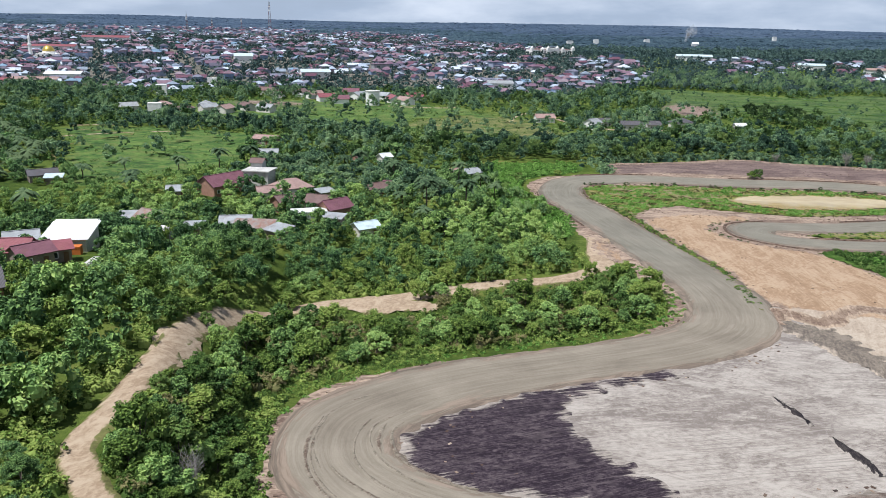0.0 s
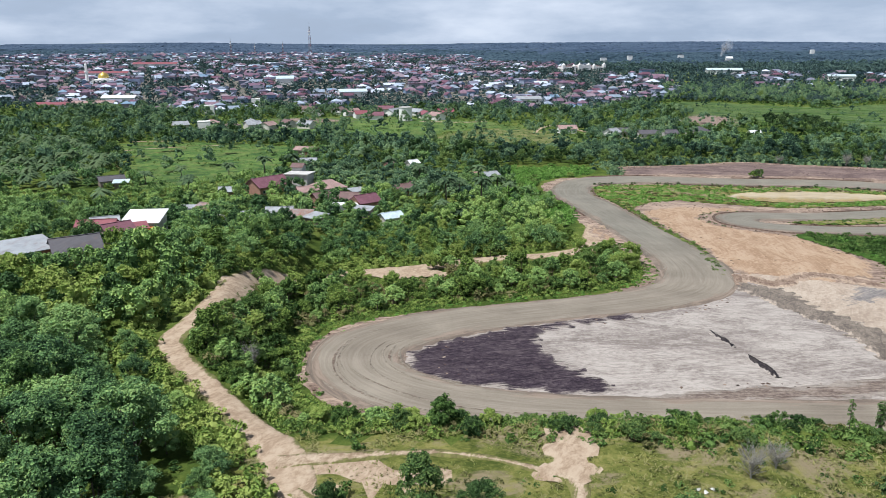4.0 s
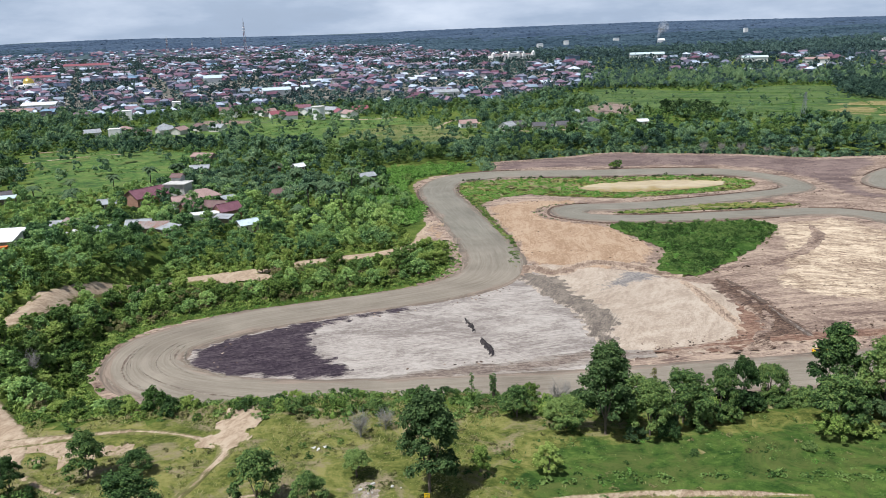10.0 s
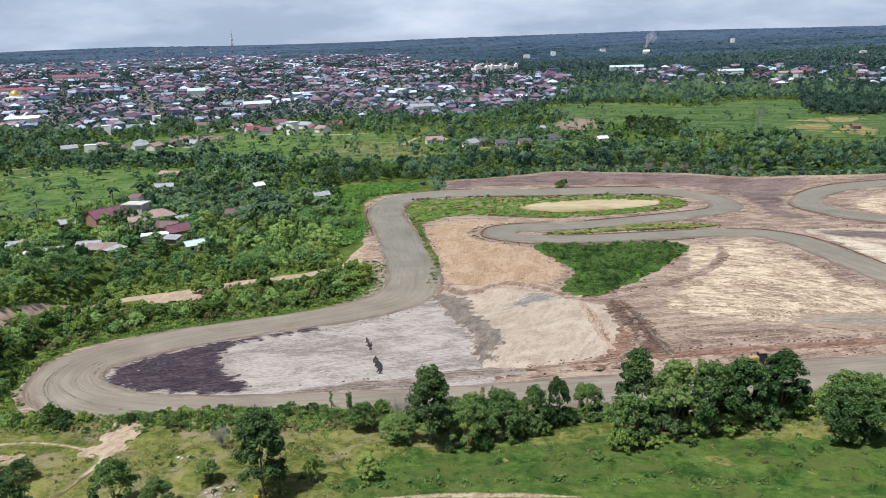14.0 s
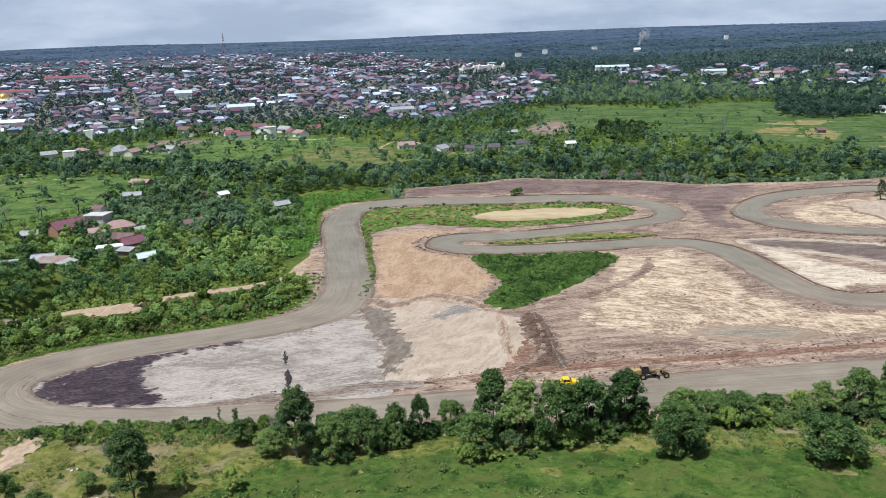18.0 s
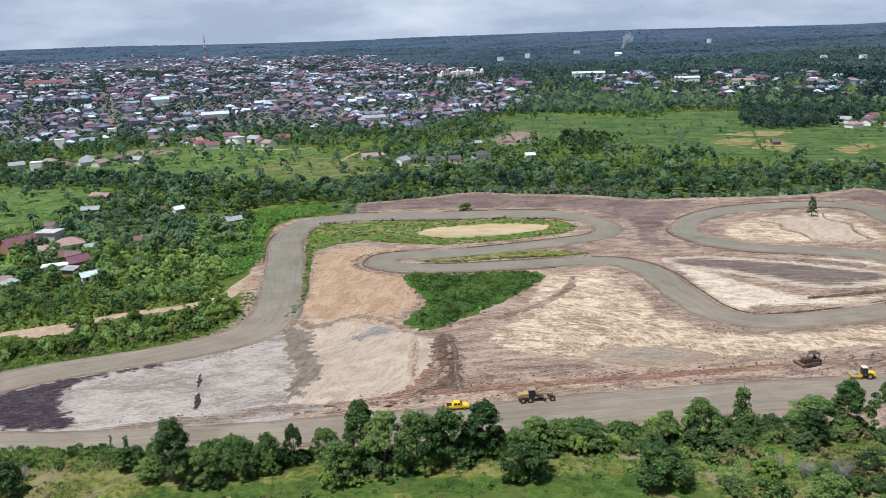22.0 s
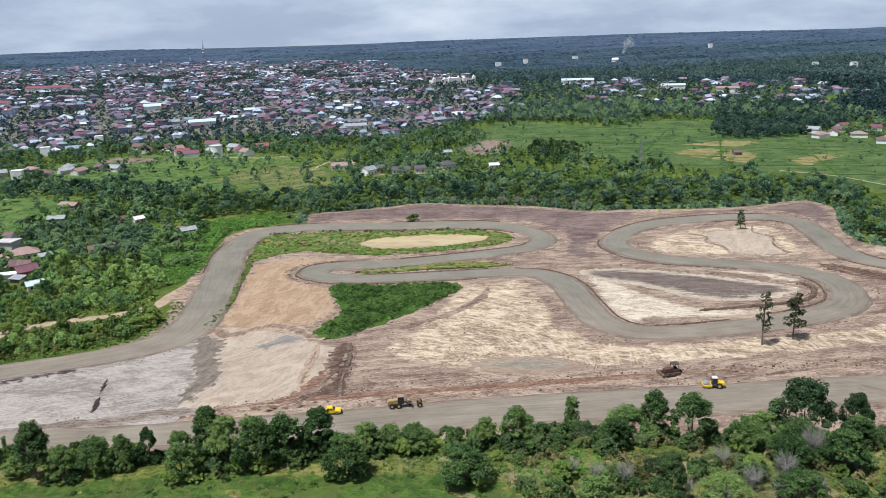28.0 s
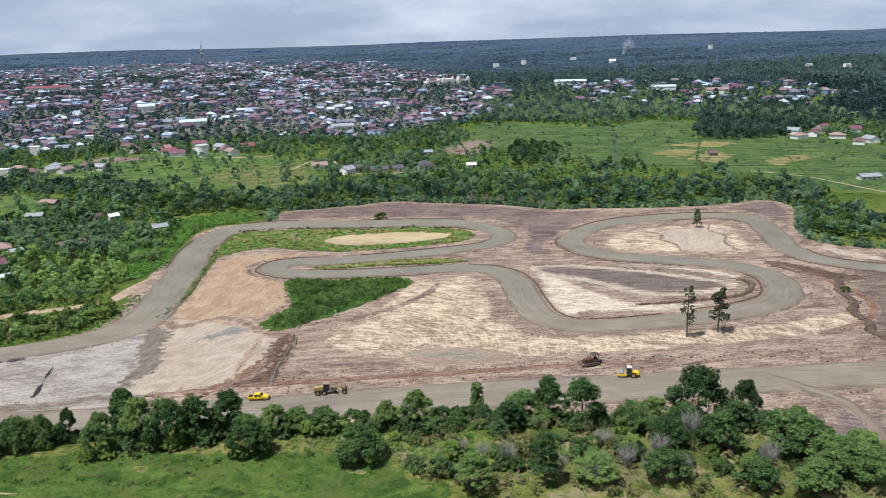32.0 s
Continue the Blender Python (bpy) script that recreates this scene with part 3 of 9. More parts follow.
def patch(name, pts, lift, mat, label, category, jag=1.2, res=4.0, lumps=0.05, straight=False, parent=None, rag=3.5, feather=1.6):
    """A ragged sheet of ground cover, laid over the ground."""
    step = 1.6 if res < 8 else 5.0
    if straight:
        line = np.concatenate([np.linspace(a, b, max(2, int(math.dist(a, b) / step)), endpoint=False) for a, b in zip(pts, pts[1:] + pts[:1])])
    else:
        line = rom(pts, True, step)
    k = np.array([wobble(q[0], q[1], rag, 3.1) + 0.6 * wobble(q[0], q[1], rag * 0.35, 7.7) for q in line])
    tang = np.roll(line, -1, 0) - np.roll(line, 1, 0)
    nrm = np.stack([tang[:, 1], -tang[:, 0]], 1) / (np.linalg.norm(tang, axis=1, keepdims=True) + 1e-6)
    line = line + nrm * (k * jag)[:, None]
    lo, hi = line.min(0), line.max(0)
    xs, ys = np.meshgrid(np.arange(lo[0] + res / 2, hi[0], res), np.arange(lo[1] + res / 2, hi[1], res))
    xs, ys = xs.ravel(), ys.ravel()
    ok = inside(line, xs, ys)
    inner = np.stack([xs[ok], ys[ok]], 1)
    near = np.ones(len(inner), bool)
    for q in line:
        near &= ((inner - q) ** 2).sum(1) > (res * 0.35) ** 2
    allp = np.concatenate([line, inner[near]])
    n = len(line)
    v, _, f, *_ = delaunay_2d_cdt([Vector(q) for q in allp], [], [list(range(n))], 1, 1e-4)
    v = np.array([tuple(q) for q in v])
    d = np.full(len(v), 1e9)
    for q in line[::2]:
        d = np.minimum(d, ((v - q) ** 2).sum(1))
    d = np.sqrt(d)
    z = height(v[:, 0], v[:, 1]) + lift * (np.clip(0.1 + d / feather, 0, 1) if feather else 1.0)
    if lumps:
        z = z + np.array([max(0, wobble(q[0], q[1], 5.0, 1.0)) * lumps * 2 for q in v]) * np.clip(d / max(feather, 0.1), 0, 1)
    tri = [t[:3] for t in f] + [[t[0], t[2], t[3]] for t in f if len(t) == 4]
    tri = np.array(tri)
    a, b, c = v[tri[:, 0]], v[tri[:, 1]], v[tri[:, 2]]
    flip = ((b - a)[:, 0] * (c - a)[:, 1] - (b - a)[:, 1] * (c - a)[:, 0]) < 0
    tri[flip] = tri[flip][:, ::-1]
    ob = mesh_object(name, np.column_stack([v, z]), tri, mat, parent)
    depth = ob.data.attributes.new("depth", "FLOAT", "POINT")
    depth.data.foreach_set("value", d.astype(np.float32))
    return tagged(ob, label, category, kind="structure")


def ribbon(name, pts, widths, lift, mat, label, category, step=2.0, cross=8, jag=0.5, edge=-0.25, crown=0.0, kind="structure", rag=4.0):
    """A strip along a line: roads, paths, ridges of spoil."""
    line = rom([(*p, w) for p, w in zip(pts, widths)], False, step)
    w = line[:, 2]
    line = line[:, :2]
    tang = np.gradient(line, axis=0)
    tang /= np.linalg.norm(tang, axis=1, keepdims=True) + 1e-9
    nrm = np.stack([-tang[:, 1], tang[:, 0]], 1)
    run = np.concatenate([[0], np.cumsum(np.linalg.norm(np.diff(line, axis=0), axis=1))])
    V, U, D = [], [], []
    for i, q in enumerate(line):
        for j in range(cross + 1):
            s = j / cross * 2 - 1
            e = w[i] / 2 + jag * (wobble(q[0] + s * 50, q[1], rag, 5.0) + 0.5 * wobble(q[0] + s * 50, q[1], rag * 0.3, 9.0))
            p = q + nrm[i] * s * e
            z = lift + crown * (1 - s * s) * (0.6 + 0.8 * (0.5 + wobble(q[0], q[1], 3.0, 2.0)))
            if abs(s) == 1:
                z += edge
            V.append((p[0], p[1], z))
            U.append((run[i], s * e))
            D.append(max(0.0, e * (1 - abs(s))))
    V = np.array(V)
    V[:, 2] += height(V[:, 0], V[:, 1])
    n = cross + 1
    ids = np.arange(len(V)).reshape(-1, n)
    F = np.stack([ids[:-1, :-1], ids[1:, :-1], ids[1:, 1:], ids[:-1, 1:]], -1).reshape(-1, 4)[:, ::-1]
    ob = mesh_object(name, V, F, mat, uv=U)
    ob.data.attributes.new("depth", "FLOAT", "POINT").data.foreach_set("value", np.array(D, np.float32))
    return tagged(ob, label, category, kind=kind)


SITE = [(-85.5, 140), (-79.8, 132), (-72.2, 126.3), (-60, 121.8), (0, 120), (60, 121), (110, 123), (160, 122), (186, 108), (215, 70), (300, 60), (340, 180), (335, 262), (285, 284), (265, 300), (276, 340), (288, 368), (281, 391), (250, 382), (218, 379),
        (181, 382), (156, 383), (126, 398), (93, 406), (66, 413), (27, 397), (3, 387), (4, 367), (-14, 366), (-27, 361), (-34, 345), (-30, 318), (-26, 262), (-19, 222), (-18, 205), (-28, 189), (-47, 179), (-65, 172), (-77, 164.5), (-83.5, 156)]
patch("bare_soil", SITE, 0.10, M_SOIL, "scraped brown bare soil of the building site", "bare soil", 1.5, 4.0, 0.03)
patch("clay_field", [(5, 368), (4, 386), (27, 396), (66, 411), (93, 404), (126, 396), (156, 381), (176, 379), (188, 372), (165, 345), (152, 322), (146, 300), (150, 283), (135, 288), (132, 306), (137, 330), (132, 352), (116, 366), (80, 372), (30, 372)],
      0.16, M_CLAY, "mauve-brown bare clay behind the track", "clay", 1.4, 5.0, 0.12)
patch("clay_verge", [(188, 374), (218, 376), (250, 379), (280, 388), (286, 368), (268, 320), (262, 300), (270, 285), (262, 285), (256, 300), (264, 335), (262, 356), (250, 366), (215, 366)],
      0.17, M_CLAY, "mauve-brown bare clay beside the track", "clay", 1.0, 5.0, 0.1)
patch("pale_sand", [(-70, 148), (-60, 160), (-46, 168), (-30, 176), (-15, 184), (-7, 195), (-3, 207), (4, 209), (11, 198), (12, 172), (15, 150), (14, 134), (-6, 130.5), (-34, 129), (-52, 131), (-68, 138)], 0.17, M_WHITE,
      "whitish-grey levelled sand inside the hairpin", "sand", 1.2, 3.0, 0.02, feather=5.0)
patch("black_peat", [(-68.5, 143), (-66.5, 150), (-58.5, 157.5), (-48, 163.5), (-33, 171.5), (-25, 173.5), (-27, 168.5), (-36, 164), (-44, 158.5), (-45, 152), (-41.5, 145.5), (-35.5, 137.5), (-38, 133.5), (-48, 134), (-58, 135), (-66, 138.5)], 0.24, M_BLACK,
      "blackish-purple peat spread in a pointed patch", "peat", 1.3, 2.0, 0.12, rag=2.0)
patch("cream_sand", [(8, 146), (12, 163), (6, 177), (2, 196), (6, 210), (22, 206), (38, 194), (48, 186), (49, 170), (47, 158), (42, 149), (33, 143), (20, 139), (9, 137)], 0.20, M_CREAM,
      "cream-coloured scraped sand", "sand", 1.3, 3.0, 0.03, feather=5.0)
patch("damp_sand", [(-2, 199), (2, 183), (7.5, 167), (9, 155), (9, 146), (14.5, 146), (15.5, 155), (18.5, 160), (15.5, 170), (11.5, 182), (11, 191), (6.5, 197)], 0.30, M_DAMP, "grey-brown damp streak in the sand", "damp sand", 1.2, 2.5, 0.0, rag=2.2, feather=1.6)
patch("damp_sand", [(12, 180), (18, 187), (23, 195), (29, 200), (36, 196), (33, 190), (26, 186), (20, 181)], 0.27, M_BLUESAND, "grey-blue streaks on the upper cream sand", "damp sand", 1.2, 2.5, 0.0, rag=2.2, feather=2.5)
patch("orange_clay", [(-5, 287), (2, 294), (12, 299), (30, 299), (40, 296), (28, 290), (16, 281), (15, 272), (22, 262), (35, 252), (39, 240), (42, 224), (37, 208), (20, 199), (8, 202), (2, 208), (0, 222), (-1, 240), (-3, 262)], 0.22, M_ORANGE,
      "orange-tan bare clay slope", "clay", 1.4, 3.0, 0.04, feather=5.0)
patch("scraped_sand", [(72, 212), (84, 250), (100, 256), (113, 257), (117, 228), (121, 200), (136, 185), (172, 188), (200, 192), (236, 205), (240, 190), (205, 175), (170, 168), (125, 162), (92, 163), (70, 170), (58, 186)], 0.19, M_CREAM2,
      "streaked cream and brown scraped sand", "sand", 1.8, 3.0, 0.06, feather=5.0)
patch("white_sand", [(134, 262), (148, 262), (152, 240), (168, 218), (192, 216), (212, 232), (214, 250), (205, 240), (190, 207), (150, 203), (136, 205), (133, 232)], 0.21, M_WHITE2,
      "bright white sand between the road bends", "sand", 1.2, 2.5, 0.08)
patch("grey_infield", [(136, 269), (160, 267.5), (188, 252.5), (205, 239.5), (207, 229), (186, 221), (168, 226), (155, 241), (137, 256)], 0.27, M_GREYSOIL,
      "grey-mauve bare soil in the infield", "bare soil", 1.3, 3.0, 0.06)
patch("grey_silt", [(84, 169), (97, 176), (110, 174), (122, 166), (114, 161), (104, 160), (92, 163)], 0.26, M_GREENGREY, "greenish-grey silt streak on scraped sand", "silt", 1.6, 2.5, 0.04, rag=3.0)
patch("infield_rim", [(160, 271), (180, 269), (198, 263), (215, 250), (214, 236), (205, 245), (190, 256), (172, 263)], 0.30, M_WHITE2, "bright white sand rim of the infield", "sand", 1.0, 2.5, 0.06)
patch("upper_infield", [(170, 300), (178, 322), (200, 337), (230, 340), (243, 335), (240, 310), (236, 285), (225, 277), (203, 282), (178, 288)], 0.20, M_CREAM2,
      "streaked pale soil in the upper infield", "bare soil", 1.0, 3.0, 0.08)
patch("upper_sand", [(202, 327), (220, 331), (236, 329), (229, 302), (227, 284), (213, 283), (204, 286), (201, 305)], 0.26, M_CREAM, "cream sand heap spread in the upper infield", "sand", 1.4, 3.0, 0.15)
patch("far_soil", [(236, 205), (250, 240), (262, 262), (285, 275), (330, 262), (335, 200), (300, 165), (250, 160), (225, 175)], 0.18, M_PINKSOIL, "streaked pink-brown bare soil", "bare soil", 2.0, 4.0, 0.12)
patch("near_soil", [(176, 128), (190, 134), (240, 136), (320, 140), (330, 90), (300, 62), (230, 66), (205, 84), (192, 105)], 0.22, M_PINKSOIL, "streaked pale soil beside the straight", "bare soil", 1.6, 4.0, 0.15)

# ---- track ----
TRACK = [(330, 150), (270, 150), (210, 147.5), (150, 143), (100, 139.5), (50, 134.5), (10, 129.5), (-30, 128), (-52, 129), (-66, 133), (-74.5, 141), (-75, 151), (-67, 160), (-56, 167), (-40, 174), (-23, 182), (-11, 192), (-6, 206), (-6.5, 224), (-10, 248), (-14.5, 276),
         (-20, 306), (-22.5, 335), (-17, 354), (0, 361), (32, 363), (78, 363), (106, 359), (123, 346), (127, 329), (119, 311), (93, 298), (67, 289.5), (43, 285.5), (29, 283), (24, 275), (29, 267), (42, 264), (58, 264), (81, 266), (104, 268), (119, 263), (126, 247),
         (128, 225), (131, 205), (139, 194.5), (151, 192), (175, 196), (196, 202.5), (213, 211), (222, 223), (226, 243), (218, 260), (199, 271), (174, 281), (161, 296), (158.5, 313), (166, 334), (187, 351), (225, 356.5), (249, 353), (257, 338), (253, 311), (250, 284), (260, 262), (285, 246), (330, 232)]
WIDE = [16, 16, 16.5, 17, 16.5, 15, 13, 12, 13, 15, 16.5, 17, 17, 16.5, 16, 16.5, 18, 18, 17.5, 17, 16.5, 16.5, 16.5, 16, 14.5] + [14] * 42
road = ribbon("road", TRACK, WIDE[:len(TRACK)], 0.42, M_ROAD, "grey graded gravel race track, unpaved", "road", 2.0, 10, 0.7, -0.34)

# islands of green between the lanes
ISLES = []
ISLES.append([(-12, 318), (-13, 345), (0, 351), (33, 354), (84, 353.5), (106, 348), (113, 338), (110, 328), (99, 317), (73, 308), (48, 303), (25, 308), (14, 314), (2, 305), (-5, 294), (-8, 300)])
ISLES.append([(35, 255), (54, 254), (80, 256), (86, 246), (78, 233), (66, 216), (54, 204), (44, 195), (36, 201), (43, 220), (38, 237)])
ISLES.append([(40, 275), (58, 281), (84, 287), (108, 282), (96, 277), (72, 276), (52, 273)])
ISLES.append([(-1.5, 206), (1.2, 206), (1.5, 230), (-1.5, 255), (-5, 285), (-9, 310), (-11.5, 309), (-7.5, 284), (-3.5, 254), (-0.8, 228)])
patch("green_isle", ISLES[0], 0.36, M_ROUGH, "green overgrown isle round the pond", "grass", 1.2, 3.0, 0.04)
patch("green_isle", ISLES[1], 0.36, M_HERB, "dense green overgrown patch in the bare site", "grass", 1.4, 3.0, 0.3)
patch("green_isle", ISLES[2], 0.50, M_ROUGH, "narrow grassy strip between two lanes", "grass", 0.8, 2.5, 0.3)
patch("green_verge", ISLES[3], 0.36, M_ROUGH, "weedy verge along the track", "grass", 0.6, 2.0, 0.3)


def water_material():
    m, nt, b = base_material("muddy_water", 0.12)
    n = grain(nt, place(nt, (9, 5, 9)), 1.0, 4, 0.6)
    nt.links.new(ramp(nt, n, [(0.35, (0.37, 0.265, 0.11)), (0.65, (0.48, 0.365, 0.17))]), b.inputs["Base Color"])
    b.inputs["Specular IOR Level"].default_value = 0.3
    relief(nt, b, grain(nt, place(nt, (0.8, 0.5, 0.8)), 1.0, 3, 0.5), 0.12, 0.05)
    return m


patch("pond", [(38, 330), (44, 338), (55, 342), (76, 344), (93, 341), (100, 335), (93, 327), (75, 319), (55, 316), (42, 321)], 0.60, water_material(), "still ochre muddy pond water", "water", 2.2, 4.0, 0.0, feather=0)

# paths
ribbon("dirt_path", [(-22, 262), (-25, 246), (-27, 231), (-38, 221), (-54, 216), (-72, 206), (-88, 200), (-98, 187), (-100, 165), (-99, 150), (-99, 137), (-98.6, 127.5), (-91, 117), (-83.6, 109), (-75.5, 99), (-72, 92), (-73, 82), (-76, 60)],
       [7, 7, 7, 6, 6.0, 6.4, 5.2, 4.6, 4.2, 4.6, 4.2, 4.2, 4.2, 4.4, 5.8, 5.2, 4.2, 3.8], 0.24, M_PATH, "pale orange trodden dirt path", "path", 1.2, 8, 0.6, -0.4, rag=3.0)
ribbon("foot_path", [(-75, 97), (-67, 98.5), (-60.5, 99.7), (-54, 99), (-49, 97), (-45.5, 95), (-46.6, 89), (-48.5, 82), (-50, 70)], [3.4, 2.4, 1.7, 1.5, 1.8, 2.4, 1.5, 1.4, 1.4], 0.30, M_FOOTPATH, "narrow pale trodden footpath", "path", 1.0, 6, 0.4, -0.4)
ribbon("foot_path", [(-72, 92), (-66, 88), (-61, 85.5), (-55, 83)], [2.0, 1.6, 1.3, 1.2], 0.26, M_FOOTPATH, "narrow pale trodden footpath", "path", 1.0, 6, 0.4, -0.4)
ribbon("foot_path", [(-49, 81), (-44, 83.5), (-38, 85)], [1.6, 1.6, 1.6], 0.26, M_FOOTPATH, "narrow pale trodden footpath", "path", 1.0, 6, 0.4, -0.4)
patch("dirt_patch", [(-102.5, 158), (-101.5, 164), (-99.4, 168), (-97, 160), (-96, 152), (-98, 146), (-100, 145), (-101, 150)], 0.3, M_PATH, "bare pale dirt where the path bends", "dirt", 1.0, 2.0, 0.0, rag=2.5)
patch("dirt_patch", [(-83, 201), (-74.7, 205.5), (-64, 203.5), (-65, 199), (-70, 198.5), (-76, 196.5), (-80, 198)], 0.3, M_PATH, "bare orange dirt beside the path", "dirt", 1.2, 2.0, 0.15, rag=3.0)
patch("path_end", [(-49, 96), (-48, 101), (-46.5, 106.5), (-42.5, 107), (-43, 101), (-43.5, 96), (-46.6, 94)], 0.36, M_PATH, "pale trodden end of the footpath", "path", 1.6, 1.6, 0.05, rag=1.6)
patch("dirt_patch", [(-73, 98), (-65, 99), (-57, 96.5), (-60, 93), (-68, 92)], 0.18, M_PATH, "bare pale dirt among grass", "dirt", 1.3, 2.0, 0.05, rag=2.0)
patch("dirt_patch", [(-29.5, 86.2), (-25, 87.4), (-21.5, 85.5), (-24, 82.6), (-29, 83)], 0.2, M_RUBBLE, "bare pale dirt under a tree", "dirt", 1.3, 2.0, 0.05, rag=2.0)
ribbon("dirt_lane", [(-20, 79), (-9, 81.8), (3, 83.0), (12, 82.8), (21, 82)], [2.2, 2.2, 2.2, 2.0, 1.0], 0.34, M_FOOTPATH, "pale dirt lane through the meadow", "path", 1.5, 4, 0.4, -0.2)
patch("bare_bank", [(-24, 262), (-26, 246), (-24, 238), (-20, 234), (-18, 240), (-21, 258)], 0.3, M_ORANGE, "bare orange bank beside the track", "bank", 0.8, 2.0, 0.3)

# grass
patch("rough_grass", [(-70, 104), (-48, 106), (-20, 104), (10, 103), (60, 102), (110, 103), (160, 100), (178, 92), (185, 70), (120, 62), (0, 60), (-84, 60), (-84, 84), (-80, 100)], 0.12, M_ROUGH, "rough grass with dry and bare spots", "grass", 1.5, 5.0, 0.2)
patch("meadow", [(-9, 93), (0, 98), (20, 99.5), (60, 99.5), (84, 97), (96, 88), (105, 80), (90, 66), (30, 62), (-8, 70), (-14, 84)], 0.24, M_MEADOW, "lush bright green meadow", "grass", 1.8, 4.0, 0.15)
patch("valley_meadow", [(-280, 468), (-262, 488), (-222, 490), (-190, 478), (-157, 462), (-148, 420), (-154, 380), (-166, 345), (-187, 312), (-204, 325), (-222, 362), (-246, 412), (-268, 446)], 0.15, M_VALLEY, "bright green open meadow in the valley", "grass", 3.0, 9.0, 0.3, rag=12)
patch("wet_fields", [(112, 735), (140, 865), (245, 800), (330, 830), (430, 770), (450, 660), (480, 560), (450, 470), (410, 390), (330, 405), (295, 465), (218, 535), (160, 610), (115, 655)], 0.15, M_FIELD, "wide green wet fields beyond the trees", "field", 4.0, 14.0, 0.2, rag=18)
patch("dry_field", [(264, 592), (292, 616), (312, 605), (280, 559)], 0.35, M_PLOT, "yellowing field plot", "field", 1.0, 9.0, 0.1, True, rag=10)
patch("dry_field", [(284, 557), (316, 600), (329, 573), (302, 532)], 0.35, M_PLOT, "yellowing field plot", "field", 1.0, 9.0, 0.1, True, rag=10)
patch("dry_field", [(283, 635), (329, 654), (359, 640), (324, 612)], 0.35, M_PLOT, "yellowing field plot", "field", 1.0, 9.0, 0.1, True, rag=10)
patch("dry_field", [(337, 539), (372, 570), (384, 553), (337, 509)], 0.35, M_PLOT, "yellowing field plot", "field", 1.0, 9.0, 0.1, True, rag=10)
for k, (p0, p1) in enumerate([((150, 640), (380, 520)), ((165, 690), (430, 560)), ((180, 740), (440, 620)), ((200, 790), (430, 690)), ((225, 560), (300, 740)), ((280, 520), (360, 780)), ((330, 440), (410, 740)), ((300, 480), (440, 430)), ((260, 530), (450, 480))]):
    ribbon("field_bund", [p0, ((p0[0] + p1[0]) / 2 + 3, (p0[1] + p1[1]) / 2), p1], [2.2, 2.2, 2.2], 0.3, M_HERB, "low overgrown bund between fields", "bund", 8.0, 4, 0.4, -0.3, 0.25)
patch("herb_slope", [(-30, 262), (-26, 290), (-32, 318), (-36, 345), (-30, 362), (-12, 370), (-10, 385), (-40, 382), (-60, 352), (-55, 320), (-42, 300), (-46, 275)], 0.15, M_HERB, "bright green herb-grown slope", "grass", 2.0, 5.0, 0.4)
patch("valley_meadow", [(-253, 591), (-245, 650), (-194, 672), (-118, 672), (-73, 649), (-19, 598), (4, 560), (9, 505), (-24, 452), (-60, 473), (-87, 473), (-152, 509), (-202, 518)], 0.15, M_VALLEY, "open rough meadow below the town", "grass", 6.0, 9.0, 0.3, rag=14)
patch("yellow_herbs", [(-98, 520), (-79, 575), (-37, 595), (2, 540), (2, 493), (-19, 461), (-57, 492)], 0.3, M_YELLOW, "yellow-green open grass", "grass", 5.0, 9.0, 0.3, rag=10)
patch("cleared_earth", [(86, 640), (116, 715), (146, 696), (142, 640), (114, 600)], 0.3, M_FARCLAY, "cleared reddish earth", "bare soil", 5.0, 9.0, 0.2, rag=9)
patch("cleared_earth", [(-239, 642), (-223, 668), (-181, 660), (-150, 640), (-172, 626), (-205, 608)], 0.3, M_FARCLAY, "cleared reddish earth near houses", "bare soil", 6.0, 8.0, 0.2, rag=9)
ribbon("lane", [(-26, 560), (-18, 598), (-4, 612), (14, 560), (40, 524), (72, 535), (96, 548)], [4, 4, 4, 4, 4, 4, 4], 0.35, M_FOOTPATH, "pale dirt lane to the valley houses", "path", 4.0, 4, 0.4, -0.3)
ribbon("field_lane", [(310, 491), (333, 462), (343, 432), (353, 407), (368, 380)], [3.0] * 5, 0.32, M_FOOTPATH, "pale dirt lane across the wet fields", "path", 4.0, 4, 0.6, -0.2)
ribbon("meadow_path", [(-262, 430), (-238, 452), (-212, 466)], [3.4, 3.4, 3.0], 0.3, M_FOOTPATH, "pale footpath across the meadow", "path", 4.0, 4, 0.4, -0.2)
ribbon("meadow_path", [(-275, 485), (-258, 492), (-250, 490)], [4, 4, 4], 0.3, M_FOOTPATH, "pale bare strip beside the meadow", "path", 4.0, 4, 0.4, -0.2)
ribbon("lane", [(-112, 640), (-80, 634), (-60, 640)], [5, 5, 4], 0.35, M_FOOTPATH, "pale lane beside the round tank", "path", 4.0, 4, 0.4, -0.3)
patch("town_ground", [(-900, 930), (-520, 815), (-427, 765), (-286, 715), (-236, 750), (-130, 790), (-37, 770), (22, 752), (100, 860), (170, 930), (185, 1200), (120, 1500), (50, 1775), (-150, 2400), (-1350, 2300)], 0.35, M_TOWNGROUND, "trodden yards and streets between the town's houses", "ground", 14.0, 40.0, 0.0, rag=50)


# ---- vegetation ----
RNG = np.random.default_rng(11)


